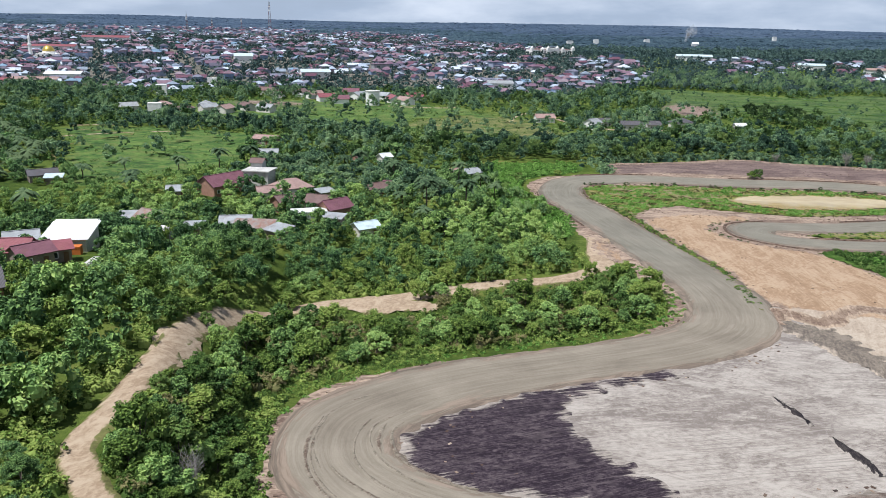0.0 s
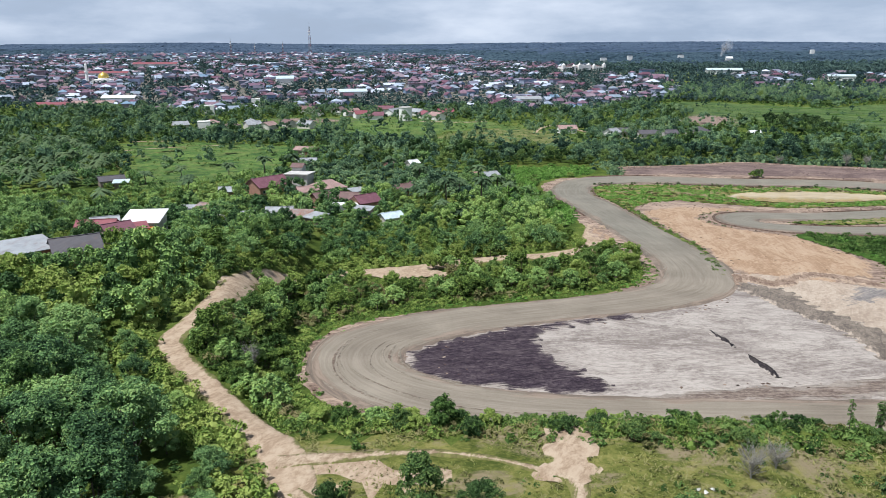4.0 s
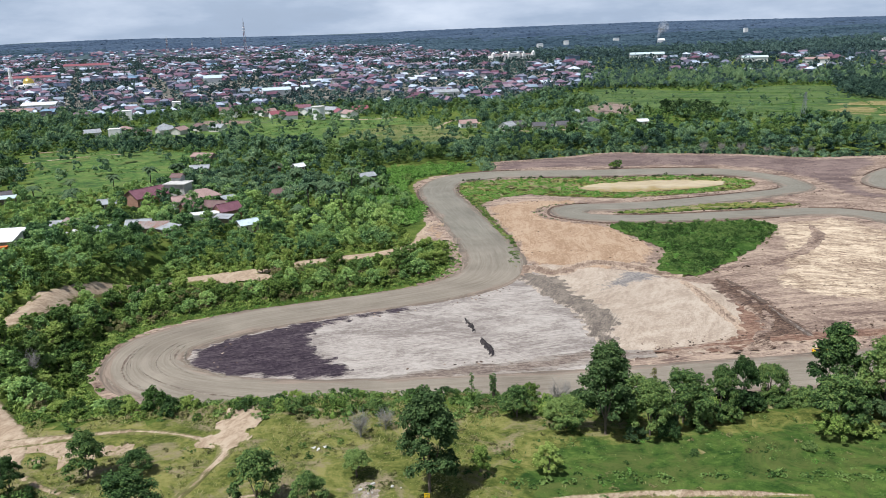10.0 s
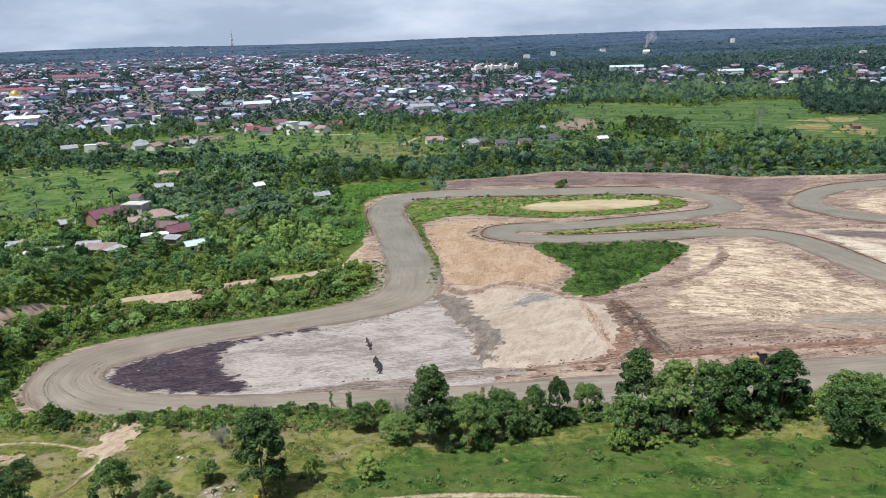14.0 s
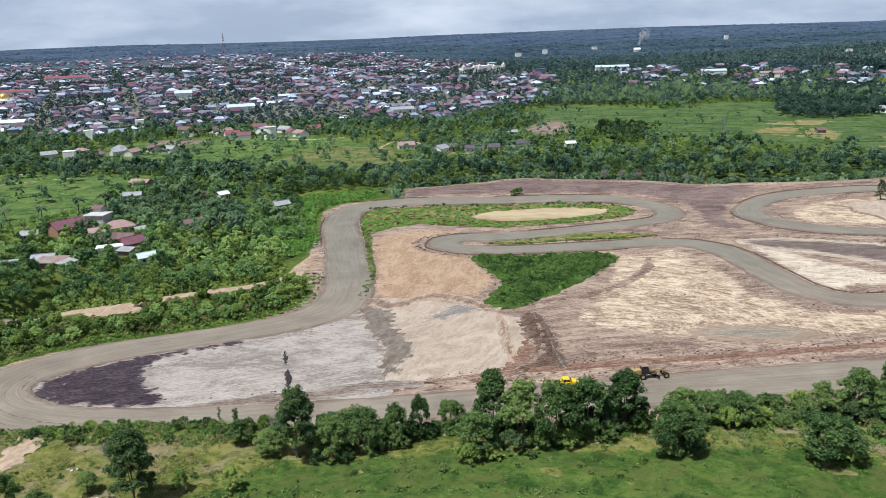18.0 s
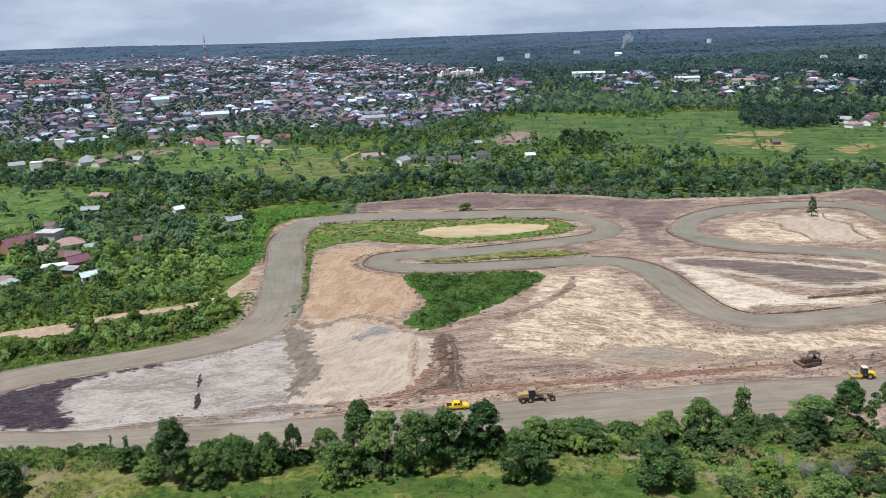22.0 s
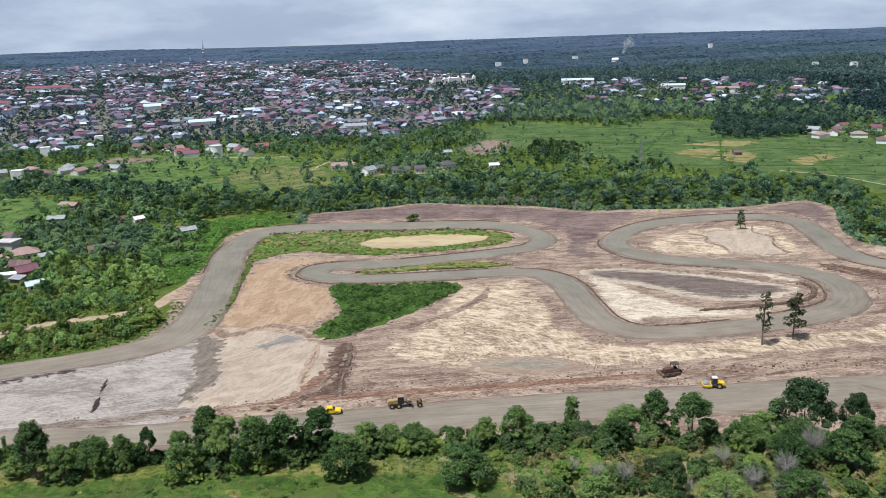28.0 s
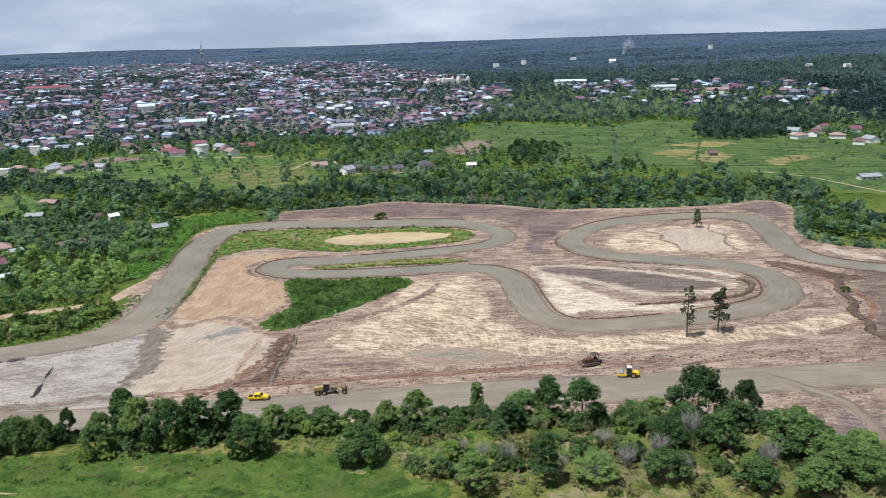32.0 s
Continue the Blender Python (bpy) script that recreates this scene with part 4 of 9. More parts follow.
def tube(points, radii, sides=6):
    p = np.array(points, float)
    V = []
    for i, q in enumerate(p):
        d = p[min(i + 1, len(p) - 1)] - p[max(i - 1, 0)]
        d /= np.linalg.norm(d) + 1e-9
        a = np.cross(d, (0.3, 1, 0.1))
        a /= np.linalg.norm(a) + 1e-9
        b = np.cross(d, a)
        for k in range(sides):
            t = 2 * math.pi * k / sides
            V.append(q + radii[i] * (math.cos(t) * a + math.sin(t) * b))
    F = [[i * sides + k, i * sides + (k + 1) % sides, (i + 1) * sides + (k + 1) % sides, (i + 1) * sides + k] for i in range(len(p) - 1) for k in range(sides)]
    return np.array(V), np.array(F)


def joined(pieces):
    V, F, n = [], [], 0
    for v, f in pieces:
        V.append(v)
        F.append(np.asarray(f) + n)
        n += len(v)
    return np.concatenate(V), np.concatenate(F)


def quad_ball():
    """A cube with each side cut in four, pushed out to a ball."""
    pts, faces, seen = [], [], {}
    for ax in range(3):
        for s in (-1, 1):
            for i in range(2):
                for j in range(2):
                    f = []
                    for a, b in ((i, j), (i + 1, j), (i + 1, j + 1), (i, j + 1)):
                        c = [0, 0, 0]
                        c[ax], c[(ax + 1) % 3], c[(ax + 2) % 3] = s, a - 1, b - 1
                        f.append(seen.setdefault(tuple(c), len(seen)))
                    faces.append(f if s > 0 else f[::-1])
    pts = np.array(list(seen), float)
    return pts / np.linalg.norm(pts, axis=1, keepdims=True), np.array(faces)


BALL_V, BALL_F = quad_ball()
CUBE_V = np.array([(x, y, z) for x in (-0.62, 0.62) for y in (-0.62, 0.62) for z in (-0.62, 0.62)])
CUBE_F = np.array([(0, 1, 3, 2), (4, 6, 7, 5), (0, 4, 5, 1), (2, 3, 7, 6), (1, 5, 7, 3), (0, 2, 6, 4)])


def leaves(centres, radii, per, size, up=0.5):
    """Loose leaves over a set of clumps, each a small folded blade facing outwards."""
    c = np.repeat(centres, per, 0)
    r = np.repeat(radii, per, 0)
    n = len(c)
    d = RNG.normal(size=(n, 3))
    d /= np.linalg.norm(d, axis=1, keepdims=True)
    d[:, 2] = np.where(d[:, 2] < -0.3, -d[:, 2], d[:, 2])
    q = c + d * (r * RNG.uniform(0.7, 1.22, n))[:, None]
    nrm = d + np.array([0, 0, up]) + RNG.normal(size=(n, 3)) * 0.38
    nrm /= np.linalg.norm(nrm, axis=1, keepdims=True)
    a = np.cross(nrm, RNG.normal(size=(n, 3)))
    a /= np.linalg.norm(a, axis=1, keepdims=True)
    b = np.cross(nrm, a)
    s = size * RNG.uniform(0.6, 1.35, n)[:, None]
    fold = nrm * s * 0.22
    V = np.stack([q - a * s * 0.62, q - b * s * 0.36 + fold, q + a * s * 0.62, q + b * s * 0.36 + fold], 1).reshape(-1, 3)
    return V, np.arange(n * 4).reshape(-1, 4)


def crown(h, r, base, clumps, per, size, fine=False, squash=1.0, spread=(0.24, 0.42), core=0.86, hearts=None):
    """A crown of clumps: uneven outline, gaps, leaves over a darker inner mass."""
    cs, rs = [], []
    mid = (h + base) / 2
    half = (h - base) / 2
    for i in range(clumps):
        d = RNG.normal(size=3)
        d /= np.linalg.norm(d)
        d[2] = abs(d[2]) if d[2] < -0.55 else d[2]
        k = RNG.uniform(0.42, 1.0) ** 0.7
        wide = r * (1 - 0.28 * max(0, d[2]))
        cs.append((d[0] * k * wide, d[1] * k * wide, mid + d[2] * k * half * squash))
        rs.append(min(r, half * 1.4) * RNG.uniform(*spread) * (1.25 - 0.55 * k))
    cs, rs = np.array(cs), np.array(rs)
    out = [leaves(cs, rs, per, size)]
    cv, cf = (BALL_V, BALL_F) if fine else (CUBE_V, CUBE_F)
    if hearts == 1:
        out.append((BALL_V * RNG.uniform(0.7, 1.0, (len(BALL_V), 1)) * np.array((r * 0.62, r * 0.62, h * 0.66)), BALL_F[BALL_V[BALL_F].mean(1)[:, 2] > 0]))
        return joined(out)
    for c, q in zip(cs, rs):
        jitter = RNG.uniform(0.7, 1.0, (len(cv), 1))
        out.append((cv * jitter * q * core + c, cf))
    return joined(out)


def trunk(h, r, base, limbs=3, girth=0.16):
    parts = [tube([(0, 0, -0.4), (0.05, 0.02, base * 0.6), (0.1, -0.1, base + (h - base) * 0.45)], [girth * 1.25, girth, girth * 0.5], 7)]
    for k in range(limbs):
        t = 2 * math.pi * (k + RNG.uniform(-0.2, 0.2)) / limbs
        parts.append(tube([(0.05, 0, base * 0.8), (math.cos(t) * r * 0.3, math.sin(t) * r * 0.3, base + (h - base) * 0.2), (math.cos(t) * r * 0.6, math.sin(t) * r * 0.6, base + (h - base) * 0.5)], [girth * 0.6, girth * 0.42, girth * 0.15], 5))
    return joined(parts)


def palm(h, frond=3.4, count=16, pairs=11):
    tr = tube([(0, 0, -0.4), (0.15, 0, h * 0.4), (0.05, 0.15, h * 0.8), (0.2, 0.1, h)], [0.26, 0.2, 0.17, 0.2], 7)
    V, F, n = [], [], 0
    for k in range(count):
        t = 2 * math.pi * k / count + RNG.uniform(-0.2, 0.2)
        rise = RNG.uniform(-0.25, 0.95)
        L = frond * RNG.uniform(0.8, 1.1)
        side = np.array((-math.sin(t), math.cos(t), 0))
        for i in range(pairs):
            def at(u):
                return np.array((0.2 + math.cos(t) * L * u * 0.95, 0.1 + math.sin(t) * L * u * 0.95, h + L * (rise * u - (0.55 + 0.5 * rise) * u * u)))
            p, q = at((i + 0.3) / pairs), at((i + 1.35) / pairs)
            w = frond * 0.21 * math.sin(math.pi * min(1, (i + 1.2) / (pairs + 0.6))) + 0.08
            for s in (-1, 1):
                tip = side * s * w + np.array((math.cos(t) * 0.25, math.sin(t) * 0.25, -w * 0.45))
                V += [p, q, q + tip * 0.92, p + tip]
                F.append([n, n + 1, n + 2, n + 3] if s < 0 else [n + 3, n + 2, n + 1, n])
                n += 4
    return tr, (np.array(V), np.array(F))


def twigs(h, r, count=16):
    out = [tube([(0, 0, -0.3), (0.05, 0, h * 0.45)], [0.12, 0.07], 5)]
    for k in range(count):
        t, e = RNG.uniform(0, 2 * math.pi), RNG.uniform(0.45, 1.0)
        z0 = h * RNG.uniform(0.1, 0.45)
        m = (math.cos(t) * r * 0.4, math.sin(t) * r * 0.4, z0 + h * e * 0.3)
        out.append(tube([(0, 0, z0), m, (math.cos(t + 0.3) * r * 0.85, math.sin(t + 0.3) * r * 0.85, z0 + h * e * 0.55)], [0.026, 0.016, 0.007], 4))
        out.append(tube([m, (math.cos(t + 0.9) * r * 0.6, math.sin(t + 0.9) * r * 0.6, z0 + h * e * 0.62)], [0.016, 0.006], 3))
        out.append(tube([m, (math.cos(t - 0.6) * r * 0.7, math.sin(t - 0.6) * r * 0.7, z0 + h * e * 0.5)], [0.02, 0.008], 3))
    return joined(out)


def tree_thing(name, tr, cr, mat, label, category="tree", group="", bark=None):
    e = new(name)
    mesh_object("trunk", *tr, bark or M_BARK, e)
    mesh_object("crown", *cr, mat, e, smooth=False)
    return tagged(e, label, category, group)


def spot(x, y, size=1.0, turn=None, tall=1.0, sink=0.1):
    return pose(x, y, ground_at(x, y) - sink, 0, 0, RNG.uniform(0, 360) if turn is None else turn) @ Matrix.Diagonal((size, size, size * tall, 1))


class Kind:
    """One thing to copy: the first use moves the original, later ones copy it."""

    def __init__(self, ob):
        self.ob, self.used = ob, False

    def put(self, m, label=""):
        if not self.used:
            self.used = True
            self.ob.matrix_basis = m
            o = self.ob
        else:
            s = self.ob.scale.copy()
            self.ob.scale = (1, 1, 1)
            o = copy_thing(self.ob, m)
            self.ob.scale = s
        return tagged(o, label)


# bare ground that nothing grows on
CLEARINGS = [(-99, 150, 3.4), (-98.8, 157, 3.8), (-99.8, 164, 3), (-73, 199.5, 4.2), (-79.5, 197.5, 2.6), (-67, 200.5, 2.6), (-95.5, 188, 2.8)]
VERGE = [(-84.8, 144.7), (-85.1, 154.8), (-79.5, 162.9), (-71.5, 169.3), (-62.6, 174), (-62.7, 179), (-74.7, 171.8), (-83.7, 166.8), (-89.6, 157.7), (-89, 143.2)]


def scattered(poly, gap, keep=None, jitter=0.42):
    """Uneven places inside an outline."""
    poly = np.array(poly, float)
    lo, hi = poly.min(0), poly.max(0)
    xs, ys = np.meshgrid(np.arange(lo[0], hi[0], gap), np.arange(lo[1], hi[1], gap))
    xs = xs + (np.arange(xs.shape[0]) % 2)[:, None] * gap / 2
    xs = xs.ravel() + RNG.uniform(-jitter, jitter, xs.size) * gap
    ys = ys.ravel() + RNG.uniform(-jitter, jitter, ys.size) * gap
    ok = inside(poly, xs, ys)
    p = np.stack([xs[ok], ys[ok]], 1)
    if keep is not None and len(p):
        p = p[[bool(keep(q[0], q[1])) for q in p]]
    for a, b, r in CLEARINGS:
        if len(p):
            p = p[(p[:, 0] - a) ** 2 + ((p[:, 1] - b) * 0.8) ** 2 > r * r]
    return p


def stand(name, places, templates, sizes, mat, label, category, tall=(0.85, 1.2), sink=0.15):
    """Many plants that nobody could count, joined."""
    places = np.asarray(places)
    n = len(places)
    if n == 0:
        return None
    z = height(places[:, 0], places[:, 1]) - sink
    pick = RNG.integers(0, len(templates), n)
    size, tl, turn = RNG.uniform(*sizes, n), RNG.uniform(*tall, n), RNG.uniform(0, 2 * math.pi, n)
    V, F, T, total = [], [], [], 0
    tone = RNG.uniform(-0.17, 0.17, n)
    for k, (tv, tf) in enumerate(templates):
        for i in np.nonzero(pick == k)[0]:
            c, s = math.cos(turn[i]) * size[i], math.sin(turn[i]) * size[i]
            v = np.empty((len(tv), 3), np.float32)
            v[:, 0] = tv[:, 0] * c - tv[:, 1] * s + places[i, 0]
            v[:, 1] = tv[:, 0] * s + tv[:, 1] * c + places[i, 1]
            v[:, 2] = tv[:, 2] * size[i] * tl[i] + z[i]
            V.append(v)
            F.append(tf + total)
            T.append(np.full(len(tv), tone[i], np.float32))
            total += len(tv)
    ob = mesh_object(name, np.concatenate(V), np.concatenate(F), mat, smooth=False)
    ob.data.attributes.new("tone", "FLOAT", "POINT").data.foreach_set("value", np.concatenate(T))
    return tagged(ob, label, category, kind="stuff")


# keep clear of houses, roads and paths
HOUSE_SPOTS = []
PATH_LINE = rom([(-22, 262), (-25, 246), (-27, 231), (-38, 221), (-54, 216), (-72, 206), (-88, 200), (-98, 187), (-100, 165), (-99, 150), (-99, 137), (-98.6, 127.5), (-91, 117), (-83.6, 109), (-75.5, 99), (-72, 92), (-73, 82), (-76, 60)], False, 2.0)
TRACK_LINE = rom(TRACK, False, 3.0)
FOOT_LINE = rom([(-75, 97), (-67, 98.5), (-60.5, 99.7), (-54, 99), (-49, 97), (-45.5, 100), (-46.6, 89), (-48.5, 82), (-50, 70)], False, 1.5)


def clear_of(line, x, y, d):
    return ((line - (x, y)) ** 2).sum(1).min() > d * d


def clear_houses(x, y, extra=0.0):
    return all((x - a) ** 2 + (y - b) ** 2 > (r + extra) ** 2 for a, b, r in HOUSE_SPOTS)


# templates
HI = [(trunk(9, 3.6, 1.8), crown(9, r, 0.3, 66, 84, 0.31, True, spread=(0.12, 0.36), core=0.6)) for r in (3.6, 4.2, 3.2)]
SLIM = (trunk(12, 2.6, 2.4), crown(12, 3.1, 0.1, 120, 74, 0.31, True, spread=(0.13, 0.36), core=0.66))
ROUND = (trunk(8, 3.2, 3.0, 4, 0.2), crown(8, 3.3, 2.6, 56, 80, 0.31, True, spread=(0.13, 0.36), core=0.6))
BUSHES = [crown(2.6, 2.0, 0.0, 34, 40, 0.21, spread=(0.14, 0.34)) for _ in range(3)]
NEARS = [crown(7.5, r, 0.3, 56, 90, 0.25, spread=(0.13, 0.33), core=0.66) for r in (3.7, 4.3, 3.3)]
BIGS = [crown(8.0, r, 0.3, 34, 40, 0.40, spread=(0.18, 0.33), core=0.74) for r in (4.0, 4.7, 3.6)]
MIDS = [crown(7.5, r, 0.3, 22, 24, 0.54, spread=(0.20, 0.38)) for r in (3.4, 3.8, 3.0, 3.5)]
MIDBARE = [crown(7.5, 3.2, 2.4, 16, 22, 0.6) for _ in range(2)]
SMALLS = [crown(2.2, 1.7, 0.0, 8, 16, 0.36, hearts=1) for _ in range(3)]
MATS = [crown(1.0, 1.7, 0.0, 7, 9, 0.42, spread=(0.5, 0.8), hearts=1) for _ in range(3)]
LOWS = [crown(h, r, 0.0, 11, 19, 0.56, spread=(0.28, 0.44), core=0.9) for h, r in ((7.5, 4.6), (5.5, 4.0), (6.5, 3.4))]
SCRUB = [crown(2.2, 2.0, 0.0, 4, 7, 0.8, hearts=1) for _ in range(3)]
FARS = [crown(9, 6.0, 0.0, 4, 6, 2.6, spread=(0.36, 0.56), hearts=1) for _ in range(3)]
DOMES = [(BALL_V * RNG.uniform(0.8, 1.1, (len(BALL_V), 1)), BALL_F[BALL_V[BALL_F].mean(1)[:, 2] > -0.3]) for _ in range(4)]
PALMS = [palm(6.5, 3.6), palm(4.0, 3.4), palm(8.5, 3.5)]

K_TREES = [Kind(tree_thing("tree", *HI[0], M_LEAF, "bushy green broadleaf tree on the bank", group="trees on the bank")),
           Kind(tree_thing("tree", *HI[1], M_LEAF, "bushy green broadleaf tree on the bank", group="trees on the bank")),
           Kind(tree_thing("tree", *HI[2], M_LEAFLIGHT, "fresh green broadleaf tree on the bank", group="trees on the bank")),
           Kind(tree_thing("tree", *HI[1], M_DARKMIX, "tall dark broadleaf tree on the bank", group="trees on the bank"))]
K_DARK = Kind(tree_thing("tree", *SLIM, M_LEAFDARK, "tall dark dense tree standing alone in grass", group="trees on the bank"))
K_SLIM = Kind(tree_thing("tree", *SLIM, M_LEAF, "slender upright green tree among shrubs", group="trees on the bank"))
K_ROUND = Kind(tree_thing("tree", *ROUND, M_LEAF, "round-crowned tree on a bare trunk beside the road", group="trees on the bank"))
FRONT = [(-20, 84.5, 12.5, 6.6, 9), (1.6, 96, 12.5, 6.4, 9), (-38.5, 82.5, 7, 6.5, 0), (-60, 89, 6.2, 5, 0), (-28.5, 88, 3.6, 3.4, 4), (-67.5, 86, 5, 3.4, 0), (-54.5, 90, 3.2, 3.6, 1), (-52, 80.5, 6, 6, 1), (-33, 82, 4.5, 4, 1), (-14.3, 87.5, 4.2, 3, 2), (-6.5, 87.5, 4.2, 4, 2),
         (-3, 98, 4.6, 5, 1), (-9, 101, 4.6, 5, 0), (7, 95.5, 7.6, 6, 0), (12, 98.5, 7.5, 6, 1), (17, 99.5, 7.4, 4.6, 0), (21, 102.5, 7.4, 3.5, 4), (26, 106, 6.5, 4.5, 4), (30, 95.5, 7.6, 7.6, 0), (33, 103, 12, 6, 5), (37.5, 99, 11, 8.5, 0), (43, 99.5, 10.5, 8.5, 1), (48.5, 101, 10, 9, 0),
         (55, 103, 10.3, 7, 5), (61, 95, 8.8, 7.2, 1), (64.5, 103, 6.8, 7.2, 0), (69, 105, 5.2, 6, 1), (74.5, 104, 5.2, 7.5, 0), (83.5, 92, 7, 8.8, 1), (88, 104, 6.7, 6, 0), (94.5, 104.5, 8.6, 7, 1), (114, 103, 6.2, 7, 0), (117.5, 108, 7, 8.8, 1), (122.5, 107, 11, 6.2, 5),
         (129.5, 104.5, 10.6, 9, 0), (139, 101, 7, 6.2, 1), (146, 110, 8, 9, 0), (145, 95, 6.2, 7, 1), (154, 92.5, 8.2, 9, 0), (158.6, 118, 16.5, 14, 6), (167.5, 114, 13, 6.5, 3), (168, 92, 8.4, 10.5, 1), (178, 81, 8, 9.4, 0), (174, 86, 6.4, 10, 1), (106, 80, 8, 8.6, 0), (119, 82, 11, 5, 9),
         (129, 83, 5.7, 7.6, 1), (157, 80, 5.9, 9, 0), (141, 82, 6.8, 7.6, 1), (166, 77, 7, 9, 0), (182, 92, 6.5, 8, 1), (137, 92, 4.6, 5.4, 2), (161, 101, 6.5, 7.5, 0), (150, 102, 6, 6.5, 1), (102, 92, 3.8, 5.5, 2)]
for x, y, hgt, wide, k in FRONT:
    if k == 9:
        K_DARK.put(spot(x, y, hgt / 12) @ Matrix.Diagonal((wide / (0.52 * hgt),) * 2 + (1, 1)))
    elif k == 4:
        K_ROUND.put(spot(x, y, hgt / 8) @ Matrix.Diagonal((wide / (0.83 * hgt),) * 2 + (1, 1)))
    elif k == 5:
        K_SLIM.put(spot(x, y, hgt / 12) @ Matrix.Diagonal((wide / (0.52 * hgt),) * 2 + (1, 1)))
    elif k == 6:
        K_TREES[3].put(spot(x, y, hgt / 9) @ Matrix.Diagonal((wide / (0.93 * hgt),) * 2 + (1, 1)), "large dark spreading tree beside the straight")
    else:
        K_TREES[k].put(spot(x, y, hgt / 9) @ Matrix.Diagonal((wide / (0.87 * hgt) * RNG.uniform(0.92, 1.1), wide / (0.87 * hgt) * RNG.uniform(0.92, 1.1), 1, 1)))

K_BUSH = [Kind(tagged(mesh_object("shrub", *BUSHES[i], m, smooth=False), lab, "shrub", "shrubs on the bank")) for i, (m, lab) in enumerate(
    [(M_LEAF, "low green shrub on the grassy bank"), (M_LEAFLIGHT, "fresh green leafy shrub on the grassy bank"), (M_LEAF, "low green shrub on the grassy bank")])]
K_BUSH.append(Kind(tagged(mesh_object("shrub", *BUSHES[1], M_DARKMIX, smooth=False), "dark olive shrub on the overgrown bank", "shrub", "shrubs on the bank")))
LOOSE = []
for i, (x, y) in enumerate(scattered([(-64, 104), (-64, 112), (-45, 117), (0, 117), (60, 116), (120, 116), (178, 114), (184, 98), (120, 102), (60, 101), (0, 101), (-30, 103)], 3.1, lambda x, y: clear_of(TRACK_LINE, x, y, 8) and clear_of(FOOT_LINE, x, y, 2.5) and RNG.random() < (0.5 if x < 0 else 0.8))):
    if i % 2:
        LOOSE.append((x, y))
    else:
        K_BUSH[((0, 3, 2)[i // 2 % 3] if x > 100 else i // 2 % 3)].put(spot(x, y, RNG.uniform(0.35, 0.8) if x < 0 else RNG.uniform(0.6, 1.5), tall=RNG.uniform(0.8, 1.4)))
for i, (x, y) in enumerate(scattered([(-66, 68), (-30, 78), (0, 90), (60, 90), (110, 84), (180, 78), (180, 100), (110, 103), (0, 101), (-40, 101), (-66, 95)], 4.4, lambda x, y: clear_of(FOOT_LINE, x, y, 1.8) and RNG.random() < (0.16 if x < 85 else 0.72) and math.hypot(x - 104, y - 95.5) > 8)):
    if i % 2 and x > 88:
        LOOSE.append((x, y))
    else:
        K_BUSH[((3, 0, 3, 2)[i // 2 % 4] if x > 100 else (i + 1) % 3)].put(spot(x, y, RNG.uniform(0.25, 0.6) if x < 88 else RNG.uniform(0.55, 1.6)))
LOOSE = np.array(LOOSE)
pick = RNG.random(len(LOOSE)) < 0.55
stand("undergrowth", LOOSE[pick & (LOOSE[:, 0] > 0)], BUSHES, (0.55, 1.3), M_LEAF, "green shrubs grown together on the bank", "undergrowth")
stand("undergrowth", LOOSE[~pick & (LOOSE[:, 0] > 0)], BUSHES, (0.5, 1.3), M_DARKMIX, "dark olive shrubs grown together on the bank", "undergrowth")
stand("undergrowth", LOOSE[LOOSE[:, 0] <= 0], BUSHES, (0.35, 0.8), M_LEAF, "low green shrubs grown together along the track", "undergrowth")

for i, (x, y, hgt, wide, k) in enumerate(FRONT):
    if x > 3 and y > 90:
        for a in ((-2.4, -0.8, 0.7) if x < 100 else (-2.0, 0.2)):
            a += RNG.uniform(-0.4, 0.4)
            K_BUSH[(0, 3, 2, 0, 1)[(i + int(a * 7)) % 5]].put(spot(x + math.cos(a) * wide * 0.42, y + math.sin(a) * wide * 0.30, RNG.uniform(0.75, 1.25) * min(hgt, 9) / 8, tall=RNG.uniform(0.9, 1.3)))

K_TWIG = Kind(tagged(mesh_object("dead_shrub", *twigs(3.2, 1.8, 60), M_TWIG), "bare grey dead shrub among green growth", "dead shrub", "dead shrubs"))
for x, y, s in [(-29, 97, 1.0), (113, 90, 1.3), (122, 84, 1.2), (135, 87, 1.4), (-3, 103, 1.1), (-88, 128, 1.2), (145, 84, 1.2), (104, 94, 0.9), (166, 90, 1.3), (128, 82, 1.5), (139, 84, 1.5), (156, 92, 1.2), (-26, 99, 0.9), (108, 92, 1.1), (150, 97, 1.6), (142, 90, 1.5), (132, 95, 1.3), (161, 85, 1.5), (170, 90, 1.2), (112, 401, 1.6), (121, 400.5, 1.4), (130, 398, 1.7), (141, 393, 1.3), (152, 387, 1.5), (160, 386, 1.2), (84, 409, 1.4)]:
    K_TWIG.put(spot(x, y, s, tall=RNG.uniform(1.0, 1.5)))

# low growth between the shrubs
p = rom([(-10, 85.5), (0, 86.5), (15, 86.3), (30, 85), (45, 84)], False, 0.8)
stand("hedge", p + RNG.normal(size=p.shape) * 0.5, MATS, (0.35, 0.7), M_LEAFMID, "low green growth along the dirt lane", "undergrowth")
p = scattered([(-64, 103), (-64, 113), (-45, 117), (0, 117), (60, 116), (120, 116), (178, 114), (186, 90), (180, 74), (120, 80), (84, 90), (60, 101), (0, 101)], 1.7, lambda x, y: clear_of(TRACK_LINE, x, y, 8) and clear_of(FOOT_LINE, x, y, 2.2) and RNG.random() < (0.8 if x < 0 else 0.75))
pick = RNG.random(len(p)) < 0.55
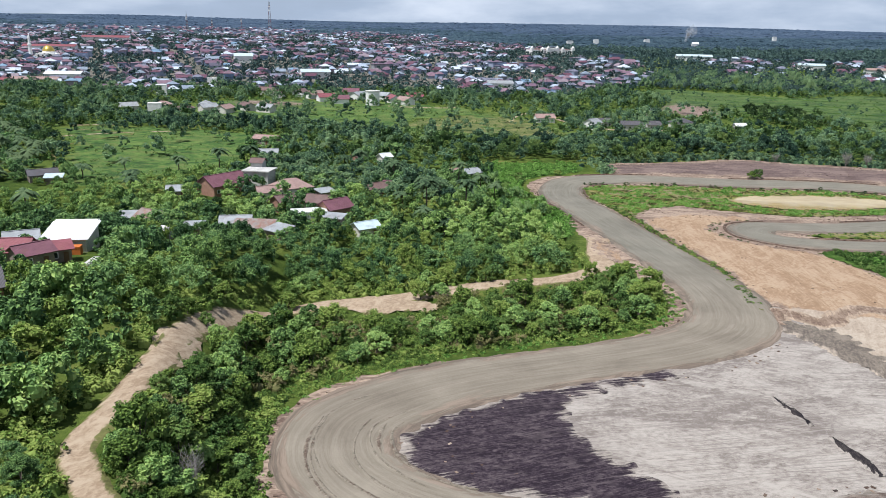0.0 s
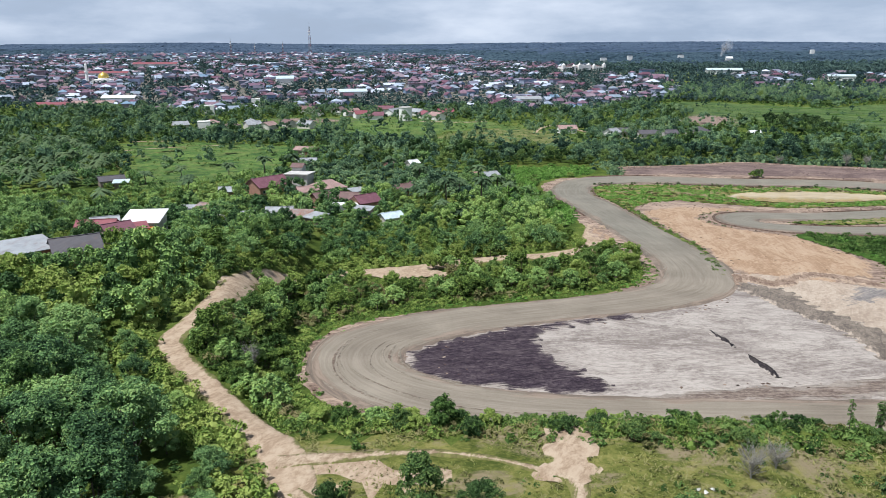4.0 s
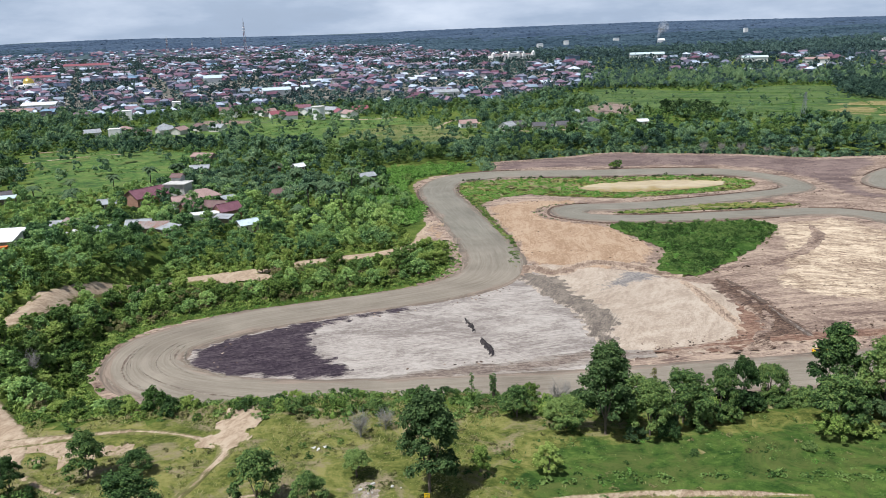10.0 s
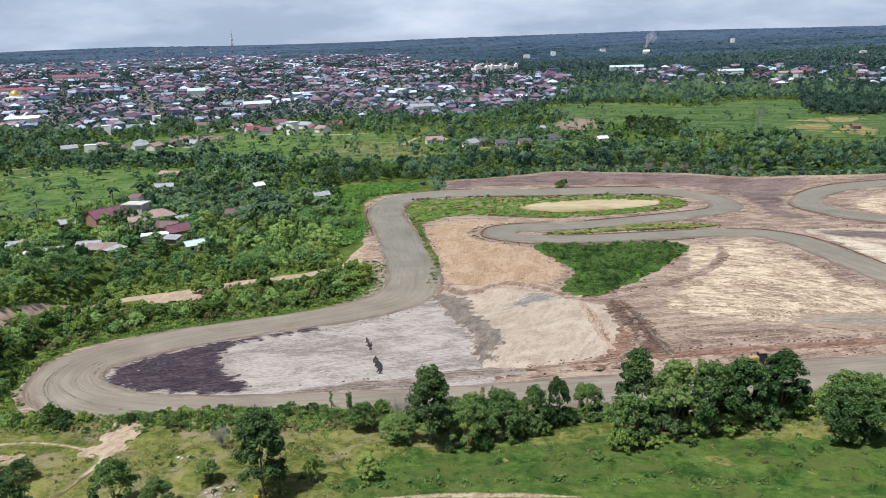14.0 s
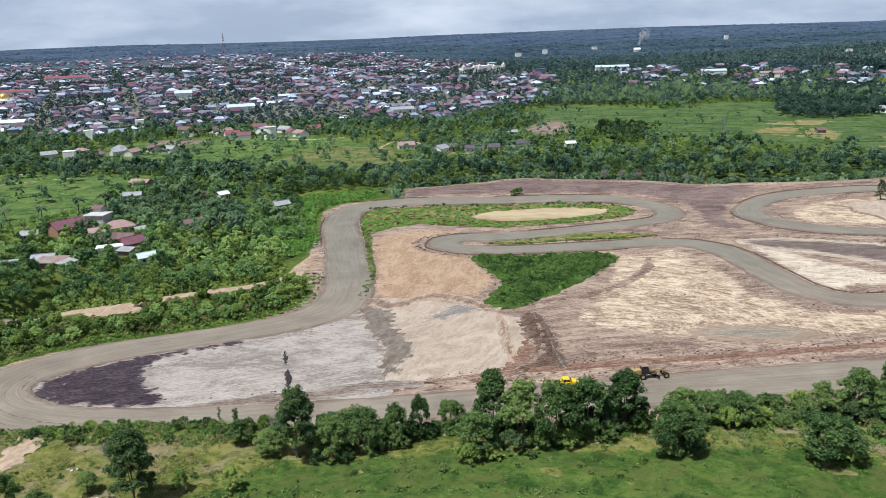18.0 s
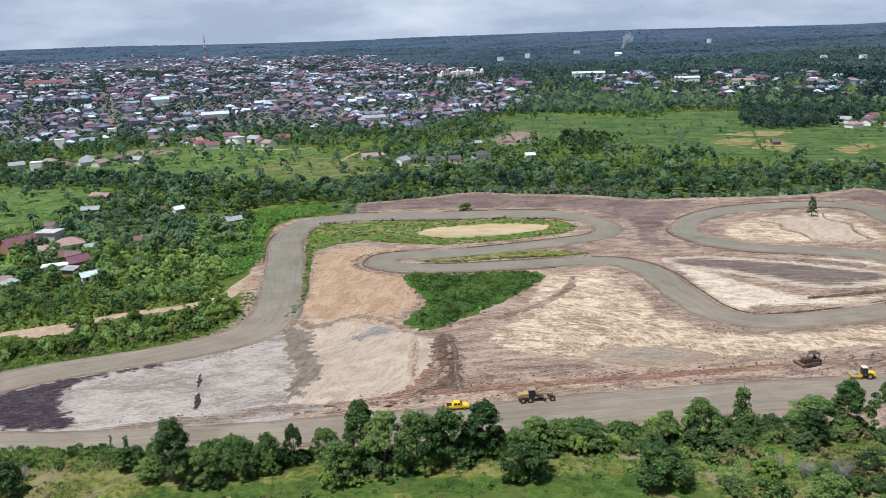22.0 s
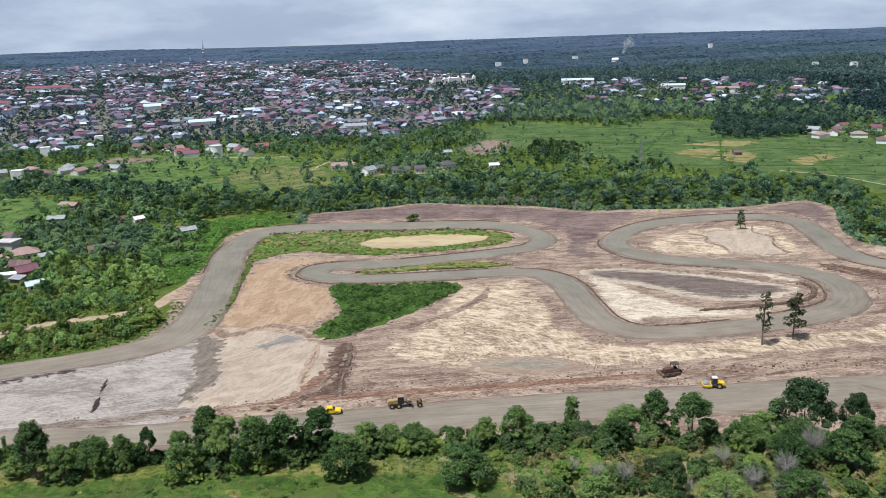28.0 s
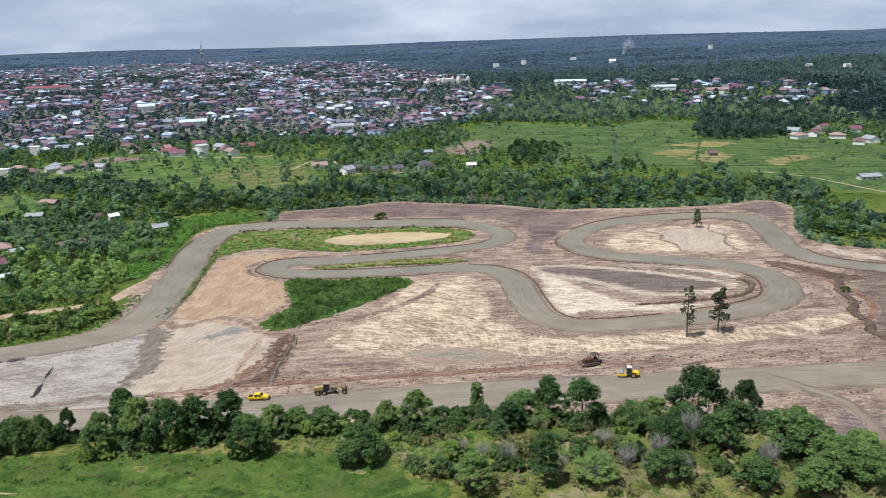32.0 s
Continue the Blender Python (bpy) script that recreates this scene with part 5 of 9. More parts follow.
stand("undergrowth", p[pick], MATS, (0.3, 0.8), M_LEAFMID, "tangled low green growth on the bank", "undergrowth")
stand("undergrowth", p[~pick & (p[:, 0] < 100)], MATS, (0.25, 0.7), M_LEAFLIGHT, "fresh low herbs on the bank", "undergrowth")
stand("undergrowth", p[~pick & (p[:, 0] >= 100)], MATS, (0.25, 0.7), M_DRYHERB, "olive low herbs on the bank", "undergrowth")
p = scattered([(-66, 66), (-66, 96), (-48, 103), (60, 101), (100, 92), (120, 78), (60, 64)], 1.9, lambda x, y: clear_of(FOOT_LINE, x, y, 1.6) and wobble(x, y, 9, 7.0) > -0.05)
pick = RNG.random(len(p)) < 0.5
stand("undergrowth", p[pick], MATS, (0.2, 0.55), M_LEAFMID, "scattered low herbs in the grass", "undergrowth")
stand("undergrowth", p[~pick], MATS, (0.2, 0.5), M_DRYHERB, "scattered dry olive herbs in the grass", "undergrowth")
p = scattered([(88, 103), (100, 78), (184, 74), (186, 100), (150, 108)], 3.2, lambda x, y: wobble(x, y, 8, 1.0) > 0.0)
stand("undergrowth", p, SMALLS, (0.4, 1.2), M_DRYHERB, "brownish dry scrub on the bank", "undergrowth")

stand("undergrowth", scattered([(92, 99), (105, 102), (115, 98), (112, 89), (96, 89)], 1.1), MATS, (0.3, 0.6), M_FRESH, "fresh light green herbs between the shrubs", "undergrowth")
p = scattered([(-8, 70), (-10, 92), (0, 99), (60, 100), (90, 97), (104, 84), (90, 68)], 1.6, lambda x, y: wobble(x, y, 6, 5.0) + (y - 86) / 40 > 0.02)
stand("undergrowth", p, MATS, (0.16, 0.42), M_LEAFMID, "clumps of lush grass and herbs in the meadow", "undergrowth")
p = scattered([(-12, 72), (-14, 90), (0, 100), (60, 101), (90, 98), (104, 84), (90, 70)], 2.6, lambda x, y: wobble(x, y, 9, 8.0) > 0.05)
stand("undergrowth", p, MATS, (0.2, 0.5), M_FRESH, "fresh light herbs in the meadow", "undergrowth")
BAND = [(-63, 104), (-60, 113), (-45, 117.5), (0, 118), (30, 118), (30, 103), (0, 101), (-30, 102), (-48, 104)]
p = scattered(BAND, 1.5, lambda x, y: clear_of(TRACK_LINE, x, y, 8.2) and clear_of(FOOT_LINE, x, y, 2.4))
k = RNG.random(len(p))
stand("undergrowth", p[k < 0.34], MATS + SMALLS[:1], (0.3, 0.75), M_LEAFLIGHT, "yellow-green herbs crowding the bank", "undergrowth")
stand("undergrowth", p[(k > 0.34) & (k < 0.6)], MATS + SMALLS[:1], (0.3, 0.7), M_DRYHERB, "olive herbs crowding the bank", "undergrowth")
stand("undergrowth", p[(k > 0.6) & (k < 0.85)], MATS + SMALLS[:2], (0.3, 0.8), M_LEAFMID, "green herbs crowding the bank", "undergrowth")

# strip between the track and the dirt path
BARE = [(-74, 199, 5), (-82, 197, 4), (-66, 199, 4), (-98.5, 147, 4.5), (-99, 156, 4), (-99.5, 164, 4), (-101, 183, 3.5), (-98, 200, 3.5), (-86, 204.5, 5), (-76, 206.5, 5), (-57, 214, 4.5), (-46, 219, 5), (-36, 225, 5.5)]
STRIP = [(-29, 226), (-20, 218), (-18, 206), (-26, 193), (-47, 183), (-65, 176), (-78, 169), (-89, 158), (-92, 138), (-86, 122), (-70, 112), (-80, 108), (-93, 122), (-95, 150), (-95, 185), (-86, 196), (-70, 201), (-52, 212), (-36, 216)]
STRIP_LINE = rom(TRACK[7:19], False, 2.0)
K_STRIP = [Kind(tree_thing("small_tree", trunk(4.6, 2.2, 0.8, 3, 0.1), crown(4.6, 2.3, 0.3, 40, 30, 0.32, spread=(0.14, 0.36)), m, lab, "tree", "scrub along the track")) for m, lab in
           ((M_WOODS, "bushy small tree in the scrub along the track"), (M_LEAFLIGHT, "fresh green small tree in the scrub along the track"), (M_LEAFMID, "bushy small tree in the scrub along the track"))]
for i, (x, y) in enumerate(scattered(STRIP, 4.3, lambda x, y: clear_of(STRIP_LINE, x, y, 12.5) and not inside_one(VERGE, x, y) and clear_of(PATH_LINE, x, y, 3.6) and all(((x - a) / (r + 1)) ** 2 + ((y + 5 - b) / (r + 4)) ** 2 > 1 for a, b, r in BARE))):
    K_STRIP[i % 3].put(spot(x, y, RNG.uniform(0.55, 1.15), tall=RNG.uniform(0.8, 1.15)))
p = scattered(STRIP, 2.1, lambda x, y: clear_of(STRIP_LINE, x, y, 9.6) and clear_of(PATH_LINE, x, y, 2.4) and not inside_one(VERGE, x, y))
stand("undergrowth", p, SMALLS, (0.35, 0.75), M_LEAFLIGHT, "dense fresh green undergrowth along the track", "undergrowth")
for x, y, s in [(-20.5, 213, 1.25), (-24, 221, 1.0), (-22, 207, 1.0), (-31, 222, 0.9), (-92.2, 124.5, 0.9), (-93.4, 134, 0.85), (-96, 145.5, 0.45), (-82.5, 186, 1.15), (-60.5, 181, 1.1), (-57, 182.5, 1.0)]:
    K_STRIP[1].put(spot(x, y, s))

COVER = [(-104, 140), (-96, 140), (-95, 182), (-90, 196), (-80, 199), (-52, 209), (-40, 216), (-42, 225), (-60, 220), (-92, 207), (-104, 192)]
for i, (x, y) in enumerate(scattered(COVER, 3.4, lambda x, y: all(((x - a) / (r + 1)) ** 2 + ((y + 5 - b) / (r + 4)) ** 2 > 1 for a, b, r in BARE))):
    K_STRIP[i % 3].put(spot(x, y, RNG.uniform(0.5, 0.95), tall=RNG.uniform(0.8, 1.1)))
p = scattered([(-95, 134), (-84, 132), (-84, 158), (-76, 168), (-90, 168), (-97, 150)], 2.9, lambda x, y: clear_of(STRIP_LINE, x, y, 11) and not inside_one(VERGE, x, y))
for i, (x, y) in enumerate(p):
    K_STRIP[(i + 1) % 3].put(spot(x, y, RNG.uniform(0.35, 0.8), tall=RNG.uniform(0.8, 1.1)))

HOLLOW = [(-98, 150), (-97, 127), (-88, 114), (-78, 104), (-60, 104), (-58, 118), (-72, 124), (-82, 132), (-85, 142), (-84.5, 156), (-92, 160)]
p = np.concatenate([scattered(HOLLOW, 1.25, lambda x, y: clear_of(STRIP_LINE, x, y, 8.7) and clear_of(PATH_LINE, x, y, 2.7)), scattered(STRIP, 1.4, lambda x, y: clear_of(STRIP_LINE, x, y, 9.0) and not clear_of(STRIP_LINE, x, y, 14.5))])
stand("undergrowth", p, MATS, (0.4, 1.0), M_LEAFLIGHT, "bright green herbs between the path and the hairpin", "undergrowth")

STRIP2 = [(-96, 126), (-87, 132), (-84, 125), (-76, 120), (-64, 117), (-56, 112), (-58, 106), (-70, 103), (-78, 106), (-88, 116)]
for i, (x, y) in enumerate(scattered(STRIP2, 3.6, lambda x, y: clear_of(STRIP_LINE, x, y, 9.5) and clear_of(PATH_LINE, x, y, 3.4))):
    K_STRIP[i % 3].put(spot(x, y, RNG.uniform(0.4, 0.85), tall=RNG.uniform(0.75, 1.1)))
p = scattered(STRIP2, 1.7, lambda x, y: clear_of(STRIP_LINE, x, y, 8.6) and clear_of(PATH_LINE, x, y, 2.4))
stand("undergrowth", p, SMALLS, (0.3, 0.65), M_LEAFLIGHT, "fresh green undergrowth below the hairpin", "undergrowth")

p = scattered(STRIP, 2.3, lambda x, y: clear_of(STRIP_LINE, x, y, 9.8) and clear_of(PATH_LINE, x, y, 2.6) and wobble(x, y, 10, 3.0) > 0.0)
stand("undergrowth", p, SMALLS, (0.4, 1.1), M_DRYHERB, "olive-brown dry herbs among the scrub", "undergrowth")
p = PATH_LINE[PATH_LINE[:, 1] < 150]
p = np.repeat(p, 5, 0) + RNG.normal(size=(len(p) * 5, 2)) * 5.0
p = np.array([q for q in p if clear_of(PATH_LINE, q[0], q[1], 3.4) and clear_of(STRIP_LINE, q[0], q[1], 10) and clear_of(FOOT_LINE, q[0], q[1], 2) and q[1] > 70])
stand("undergrowth", p, SMALLS, (0.3, 0.8), M_LEAFMID, "green undergrowth along the dirt path", "undergrowth")

stand("undergrowth", scattered(VERGE, 0.95), MATS, (0.28, 0.62), M_LEAFLIGHT, "bright yellow-green herbs along the track's outer edge", "undergrowth")

# wood to the left of the path
WOOD = [(-76, 60), (-73, 90), (-86, 114), (-98, 127), (-100, 150), (-101, 186), (-89, 201), (-70, 209), (-52, 218), (-30, 232), (-33, 262), (-48, 282), (-60, 300), (-66, 330), (-70, 372), (-150, 372), (-190, 300), (-260, 300), (-230, 180), (-160, 60)]
K_WOOD = [Kind(tree_thing("tree", trunk(7.5, 3.4, 1.5, 3, 0.14), NEARS[i], m, lab, "tree", "trees of the wood")) for i, (m, lab) in enumerate(
    [(M_DEEPWOODS, "deep green tree at the wood's edge"), (M_DEEPWOODS, "deep green tree at the wood's edge"), (M_WOODS, "dense green tree at the wood's edge")])]


# ---- buildings ----
M_MAROON = sheet_roof("maroon_roof", (0.19, 0.085, 0.11), amount=0.2)
M_PINK = sheet_roof("dusty_pink_roof", (0.34, 0.23, 0.21), amount=0.2)
M_RED = sheet_roof("red_roof", (0.25, 0.085, 0.10), amount=0.2)
M_BROWN = sheet_roof("brown_roof", (0.17, 0.11, 0.105), amount=0.3)
M_ZINC = sheet_roof("zinc_roof", (0.33, 0.35, 0.37), amount=0.25, rough=0.4)
M_WHITEROOF = sheet_roof("white_roof", (0.74, 0.75, 0.76), amount=0.05, rough=0.4)
M_RUST = sheet_roof("rusty_roof", (0.28, 0.245, 0.23), (0.24, 0.10, 0.06), 0.5)
M_DARKROOF = sheet_roof("dark_roof", (0.10, 0.095, 0.105), amount=0.15)
M_BLUEROOF = sheet_roof("pale_blue_roof", (0.50, 0.60, 0.64), amount=0.12)
M_PLASTER = plain("plaster_wall", (0.60, 0.57, 0.53), 0.9, 0, 0.3, 2.0)
M_CONCRETE = plain("raw_concrete", (0.46, 0.45, 0.43), 0.95, 0, 0.35, 2.5)
M_BRICKWALL = plain("brick_wall", (0.33, 0.19, 0.14), 0.95, 0, 0.3, 1.0)
M_BOARD = plain("board_wall", (0.24, 0.20, 0.17), 0.95, 0, 0.35, 0.8)
M_WHITEWALL = plain("white_wall", (0.78, 0.77, 0.75), 0.8, 0, 0.15, 3.0)
M_GLASS = plain("dark_pane", (0.03, 0.035, 0.04), 0.15, 0, 0.2, 1.0)
M_DOORWOOD = plain("door_wood", (0.16, 0.09, 0.055), 0.7, 0, 0.3, 0.6)
M_TARP = plain("orange_tarpaulin", (0.55, 0.16, 0.04), 0.6, 0, 0.2, 0.6)
M_GOLD = plain("golden_dome", (0.75, 0.53, 0.14), 0.3, 0.75, 0.15, 4.0)
M_STEEL = plain("galvanised_steel", (0.36, 0.37, 0.38), 0.5, 0.6, 0.2, 3.0)


def box_into(bm, x0, y0, z0, x1, y1, z1):
    v = [bm.verts.new(c) for c in ((x0, y0, z0), (x1, y0, z0), (x1, y1, z0), (x0, y1, z0), (x0, y0, z1), (x1, y0, z1), (x1, y1, z1), (x0, y1, z1))]
    for f in ((3, 2, 1, 0), (4, 5, 6, 7), (0, 1, 5, 4), (1, 2, 6, 5), (2, 3, 7, 6), (3, 0, 4, 7)):
        bm.faces.new([v[i] for i in f])
    return v


def box(x0, y0, z0, x1, y1, z1, bevel=0.0):
    bm = bmesh.new()
    box_into(bm, x0, y0, z0, x1, y1, z1)
    if bevel:
        bmesh.ops.bevel(bm, geom=bm.edges[:], offset=bevel, segments=2, affect="EDGES")
    return bm


def walls_bm(w, d, h, roof, rise):
    """Walls with gable ends where the roof has them."""
    bm = bmesh.new()
    a, b = w / 2, d / 2
    low = [bm.verts.new(c) for c in ((-a, -b, -1.2), (a, -b, -1.2), (a, b, -1.2), (-a, b, -1.2))]
    top = [bm.verts.new(c) for c in ((-a, -b, h), (a, -b, h), (a, b, h), (-a, b, h))]
    if roof == "gable":
        g0, g1 = bm.verts.new((-a, 0, h + rise)), bm.verts.new((a, 0, h + rise))
        bm.faces.new((low[0], low[1], top[1], top[0]))
        bm.faces.new((low[2], low[3], top[3], top[2]))
        bm.faces.new((low[1], low[2], top[2], g1, top[1]))
        bm.faces.new((low[3], low[0], top[0], g0, top[3]))
    elif roof == "shed":
        for v in top[2:]:
            v.co.z = h + rise
        for i in range(4):
            bm.faces.new((low[i], low[(i + 1) % 4], top[(i + 1) % 4], top[i]))
    else:
        for i in range(4):
            bm.faces.new((low[i], low[(i + 1) % 4], top[(i + 1) % 4], top[i]))
        if roof == "flat":
            bm.faces.new(top)
    return bm


def roof_bm(w, d, h, roof, rise, eave=0.6, thick=0.14):
    bm = bmesh.new()
    a, b = w / 2 + eave, d / 2 + eave
    drop = rise * eave / (d / 2)
    if roof == "gable":
        ring = [(-a, -b, h - drop), (-a, 0, h + rise), (-a, b, h - drop), (a, b, h - drop), (a, 0, h + rise), (a, -b, h - drop)]
        tops = [bm.verts.new((x, y, z + thick)) for x, y, z in ring]
        unders = [bm.verts.new((x, y, z + 0.01)) for x, y, z in ring]
        for q in ((5, 4, 1, 0), (1, 4, 3, 2)):
            bm.faces.new([tops[i] for i in q])
            bm.faces.new([unders[i] for i in reversed(q)])
        for i in range(6):
            bm.faces.new((tops[i], unders[i], unders[(i + 1) % 6], tops[(i + 1) % 6]))
    elif roof == "hip":
        r = max(0.3, a - b)
        ring = [(-a, -b, h - drop), (a, -b, h - drop), (a, b, h - drop), (-a, b, h - drop)]
        lo = [bm.verts.new((x, y, z)) for x, y, z in ring]
        hi = [bm.verts.new((x, y, z + thick)) for x, y, z in ring]
        r0, r1 = bm.verts.new((-r, 0, h + rise)), bm.verts.new((r, 0, h + rise))
        bm.faces.new((hi[0], hi[1], r1, r0))
        bm.faces.new((hi[1], hi[2], r1))
        bm.faces.new((hi[2], hi[3], r0, r1))
        bm.faces.new((hi[3], hi[0], r0))
        for i in range(4):
            bm.faces.new((lo[i], lo[(i + 1) % 4], hi[(i + 1) % 4], hi[i]))
        bm.faces.new(lo[::-1])
    elif roof == "shed":
        s = rise / d
        box_into(bm, -a, -b, h, a, b, h + thick)
        for v in bm.verts:
            v.co.z += (v.co.y + d / 2) * s + 0.02
    else:
        box_into(bm, -a, -b, h, a, b, h + 0.35)
    bmesh.ops.recalc_face_normals(bm, faces=bm.faces)
    return bm


def house(x, y, w, d, h, turn, roof, rise, roofmat, wallmat, label, name="house", openings=True, eave=0.6, group="", lift=0.0):
    e = new(name)
    part("wall", walls_bm(w, d, h, roof, rise), wallmat, e)
    rf = part("roof", roof_bm(w, d, h, roof, rise, eave), roofmat, e)
    if roof == "gable":
        part("ridge_cap", box(-w / 2 - eave, -0.16, h + rise + 0.13, w / 2 + eave, 0.16, h + rise + 0.22), roofmat, rf)
    if openings:
        n = max(2, int(w / 3))
        for side in (-1, 1):
            for i in range(n):
                cx = -w / 2 + (i + 0.5) * w / n
                yy = side * d / 2
                y0, y1 = sorted((yy - side * 0.02, yy + side * 0.07))
                if side < 0 and i == n // 2:
                    part("door", box(cx - 0.45, y0, 0, cx + 0.45, y1, 2.05), M_DOORWOOD, e)
                    continue
                wn_ = part("window", box(cx - 0.62, y0, 0.95, cx + 0.62, y1, 2.2), M_WHITEWALL, e)
                y2, y3 = sorted((yy + side * 0.05, yy + side * 0.09))
                part("pane", box(cx - 0.5, y2, 1.05, cx + 0.5, y3, 2.1), M_GLASS, wn_)
    e.matrix_basis = pose(x, y, ground_at(x, y) + 0.15 + lift, 0, 0, turn)
    HOUSE_SPOTS.append((x, y, 0.5 * math.hypot(w, d)))
    return tagged(e, label, "house" if name == "house" else name.replace("_", " "), group)


H = "houses in the wood"
house(-146, 199, 8, 6, 3.0, 11, "gable", 1.6, M_RED, M_BOARD, "wooden house with faded red gable roof", group=H)
house(-140, 196, 6, 5, 3.0, 51, "gable", 1.3, M_MAROON, M_BOARD, "small grey wooden house with dark red roof", group=H)
house(-138, 202, 4, 4, 2.6, 33, "shed", 0.6, M_RED, M_BOARD, "lean-to shed with red sheet roof", "shed", group="sheds")
house(-142.3, 215.5, 8.6, 8.4, 3.2, 8, "shed", 1.4, M_WHITEROOF, M_PLASTER, "open hall with bright white sheet roof", "shed", False, group="sheds")
house(-146.5, 225.5, 8.5, 5, 3.4, 8, "shed", 0.7, M_WHITEROOF, M_PLASTER, "long shed with bright white sheet roof", "shed", False, group="sheds")
house(-152, 214, 6, 5, 2.6, 28, "gable", 1.2, M_ZINC, M_BOARD, "grey shed with zinc sheet roof", "shed", group="sheds")
house(-138, 250, 8, 6, 3.0, -26, "gable", 1.5, M_RUST, M_BOARD, "weathered house with rusty sheet roof", group=H)
house(-145, 252, 5, 4, 2.6, 14, "shed", 0.7, M_ZINC, M_BOARD, "small shed with zinc roof", "shed", False, group="sheds")
house(-124, 237, 5, 4, 2.4, 13, "shed", 0.6, M_ZINC, M_BOARD, "open shelter with zinc roof", "shed", False, group="sheds")
house(-130, 232, 4, 4, 2.2, -17, "flat", 0.3, M_CONCRETE, M_CONCRETE, "low grey concrete shed", "shed", False, group="sheds")
house(-116, 246, 7, 5, 3.0, 10, "gable", 1.2, M_ZINC, M_PLASTER, "house with grey zinc roof", group=H)
house(-110, 240, 9, 4.5, 2.6, -2, "shed", 0.8, M_RUST, M_BOARD, "long shed with rusty striped roof", "shed", False, group="sheds")
house(-103, 236, 5, 4, 2.4, -34, "shed", 0.6, M_ZINC, M_BOARD, "small shed with zinc roof", "shed", False, group="sheds")
house(-138, 309, 14, 9, 3.6, 54, "gable", 2.6, M_MAROON, M_BRICKWALL, "large house with mauve-brown gable roof", group=H)
house(-150, 300, 6, 5, 2.6, 18, "gable", 1.2, M_ZINC, M_BOARD, "small grey house with zinc roof", group=H)
house(-127.5, 316, 8.5, 7, 6.6, -8, "flat", 0.3, M_CONCRETE, M_CONCRETE, "raw concrete two-storey house, unfinished", group=H)
house(-129.2, 321.6, 4, 4, 8.8, -8, "gable", 1.0, M_BROWN, M_CONCRETE, "concrete stair tower with brown gable roof", "stair_tower", False)
house(-115, 306, 12, 8, 3.4, 33, "hip", 2.4, M_PINK, M_PLASTER, "house with dusty pink hipped roof", group=H)
house(-121, 299, 6, 4, 3.0, 26, "gable", 1.4, M_PINK, M_WHITEWALL, "white-walled porch house with pink gable", group=H)
house(-103, 302, 5, 4, 2.6, 41, "shed", 0.5, M_ZINC, M_BOARD, "annex with zinc roof", "shed", False, group="sheds")
house(-111, 283, 8, 7, 3.2, 43, "gable", 1.8, M_BROWN, M_BRICKWALL, "house with purple-brown gable roof", group=H)
house(-103, 285, 9, 6, 3.2, -14, "gable", 1.6, M_BROWN, M_BOARD, "house with brown gable roof", group=H)
house(-95, 271, 7.5, 6, 4.0, 45, "gable", 1.9, M_MAROON, M_BRICKWALL, "tall house with dark maroon gable roof", group=H)
house(-101.5, 266, 8.5, 4, 3.0, 18, "flat", 0.3, M_WHITEROOF, M_WHITEWALL, "white container-like building with flat roof", "shed", False, group="sheds")
house(-94, 262, 5, 3, 2.4, -14, "shed", 0.5, M_ZINC, M_BOARD, "low shed with zinc roof", "shed", False, group="sheds")
house(-85, 258, 6, 5, 2.8, 36, "gable", 1.1, M_BLUEROOF, M_PLASTER, "small house with pale blue roof", group=H)
house(-89, 322, 7, 5, 3.0, 33, "gable", 1.4, M_BROWN, M_BOARD, "house with brown roof among trees", group=H)
house(-84, 328, 5, 5, 3.0, -22, "gable", 1.3, M_MAROON, M_PLASTER, "house with mauve roof among trees", group=H)
house(-56, 357, 8, 6, 2.8, 38, "gable", 1.2, M_ZINC, M_BOARD, "field house with pale zinc roof", group=H)
house(-60.5, 358.5, 3.5, 4, 2.6, 26, "shed", 0.5, M_RUST, M_BOARD, "rusty lean-to beside the field house", "shed", False, group="sheds")
house(-91, 380, 5, 4, 2.8, 46, "gable", 1.2, M_WHITEROOF, M_PLASTER, "small white-roofed house among trees", group=H)
house(-103, 386, 4, 4, 3.6, 46, "gable", 1.2, M_BROWN, M_BRICKWALL, "narrow brick house with brown roof", group=H)
house(-144, 395, 9, 6, 2.8, 8, "gable", 1.3, M_ZINC, M_BOARD, "field house with grey roof", group=H)
house(-152, 428, 12, 6, 2.8, -17, "gable", 1.4, M_PINK, M_BOARD, "long low house with pinkish roof", group=H)
house(-143, 165, 10, 8, 3.6, 50, "shed", 0.9, M_ZINC, M_BRICKWALL, "brick house with pale sheet roof", group=H)
house(-134, 168, 8, 7, 3.6, 38, "gable", 1.9, M_DARKROOF, M_BRICKWALL, "house with dark grey gable roof", group=H)
house(-138.8, 209.5, 2.6, 1.8, 1.3, 12, "flat", 0.2, M_TARP, M_TARP, "small box covered with an orange tarpaulin", "covered_box", False, 0.05)
house(-128, 200, 7, 5, 0.2, 1, "flat", 0.1, M_CONCRETE, M_CONCRETE, "flat grey concrete yard slab", "yard_slab", False, 0.0)
house(-205, 322, 9, 6, 2.8, 36, "gable", 1.4, M_DARKROOF, M_BOARD, "house with dark roof and blue sheeting", group=H)
house(-199, 318, 5, 4, 2.3, 18, "shed", 0.5, M_BLUEROOF, M_BOARD, "shed with blue sheet roof", "shed", False, group="sheds")

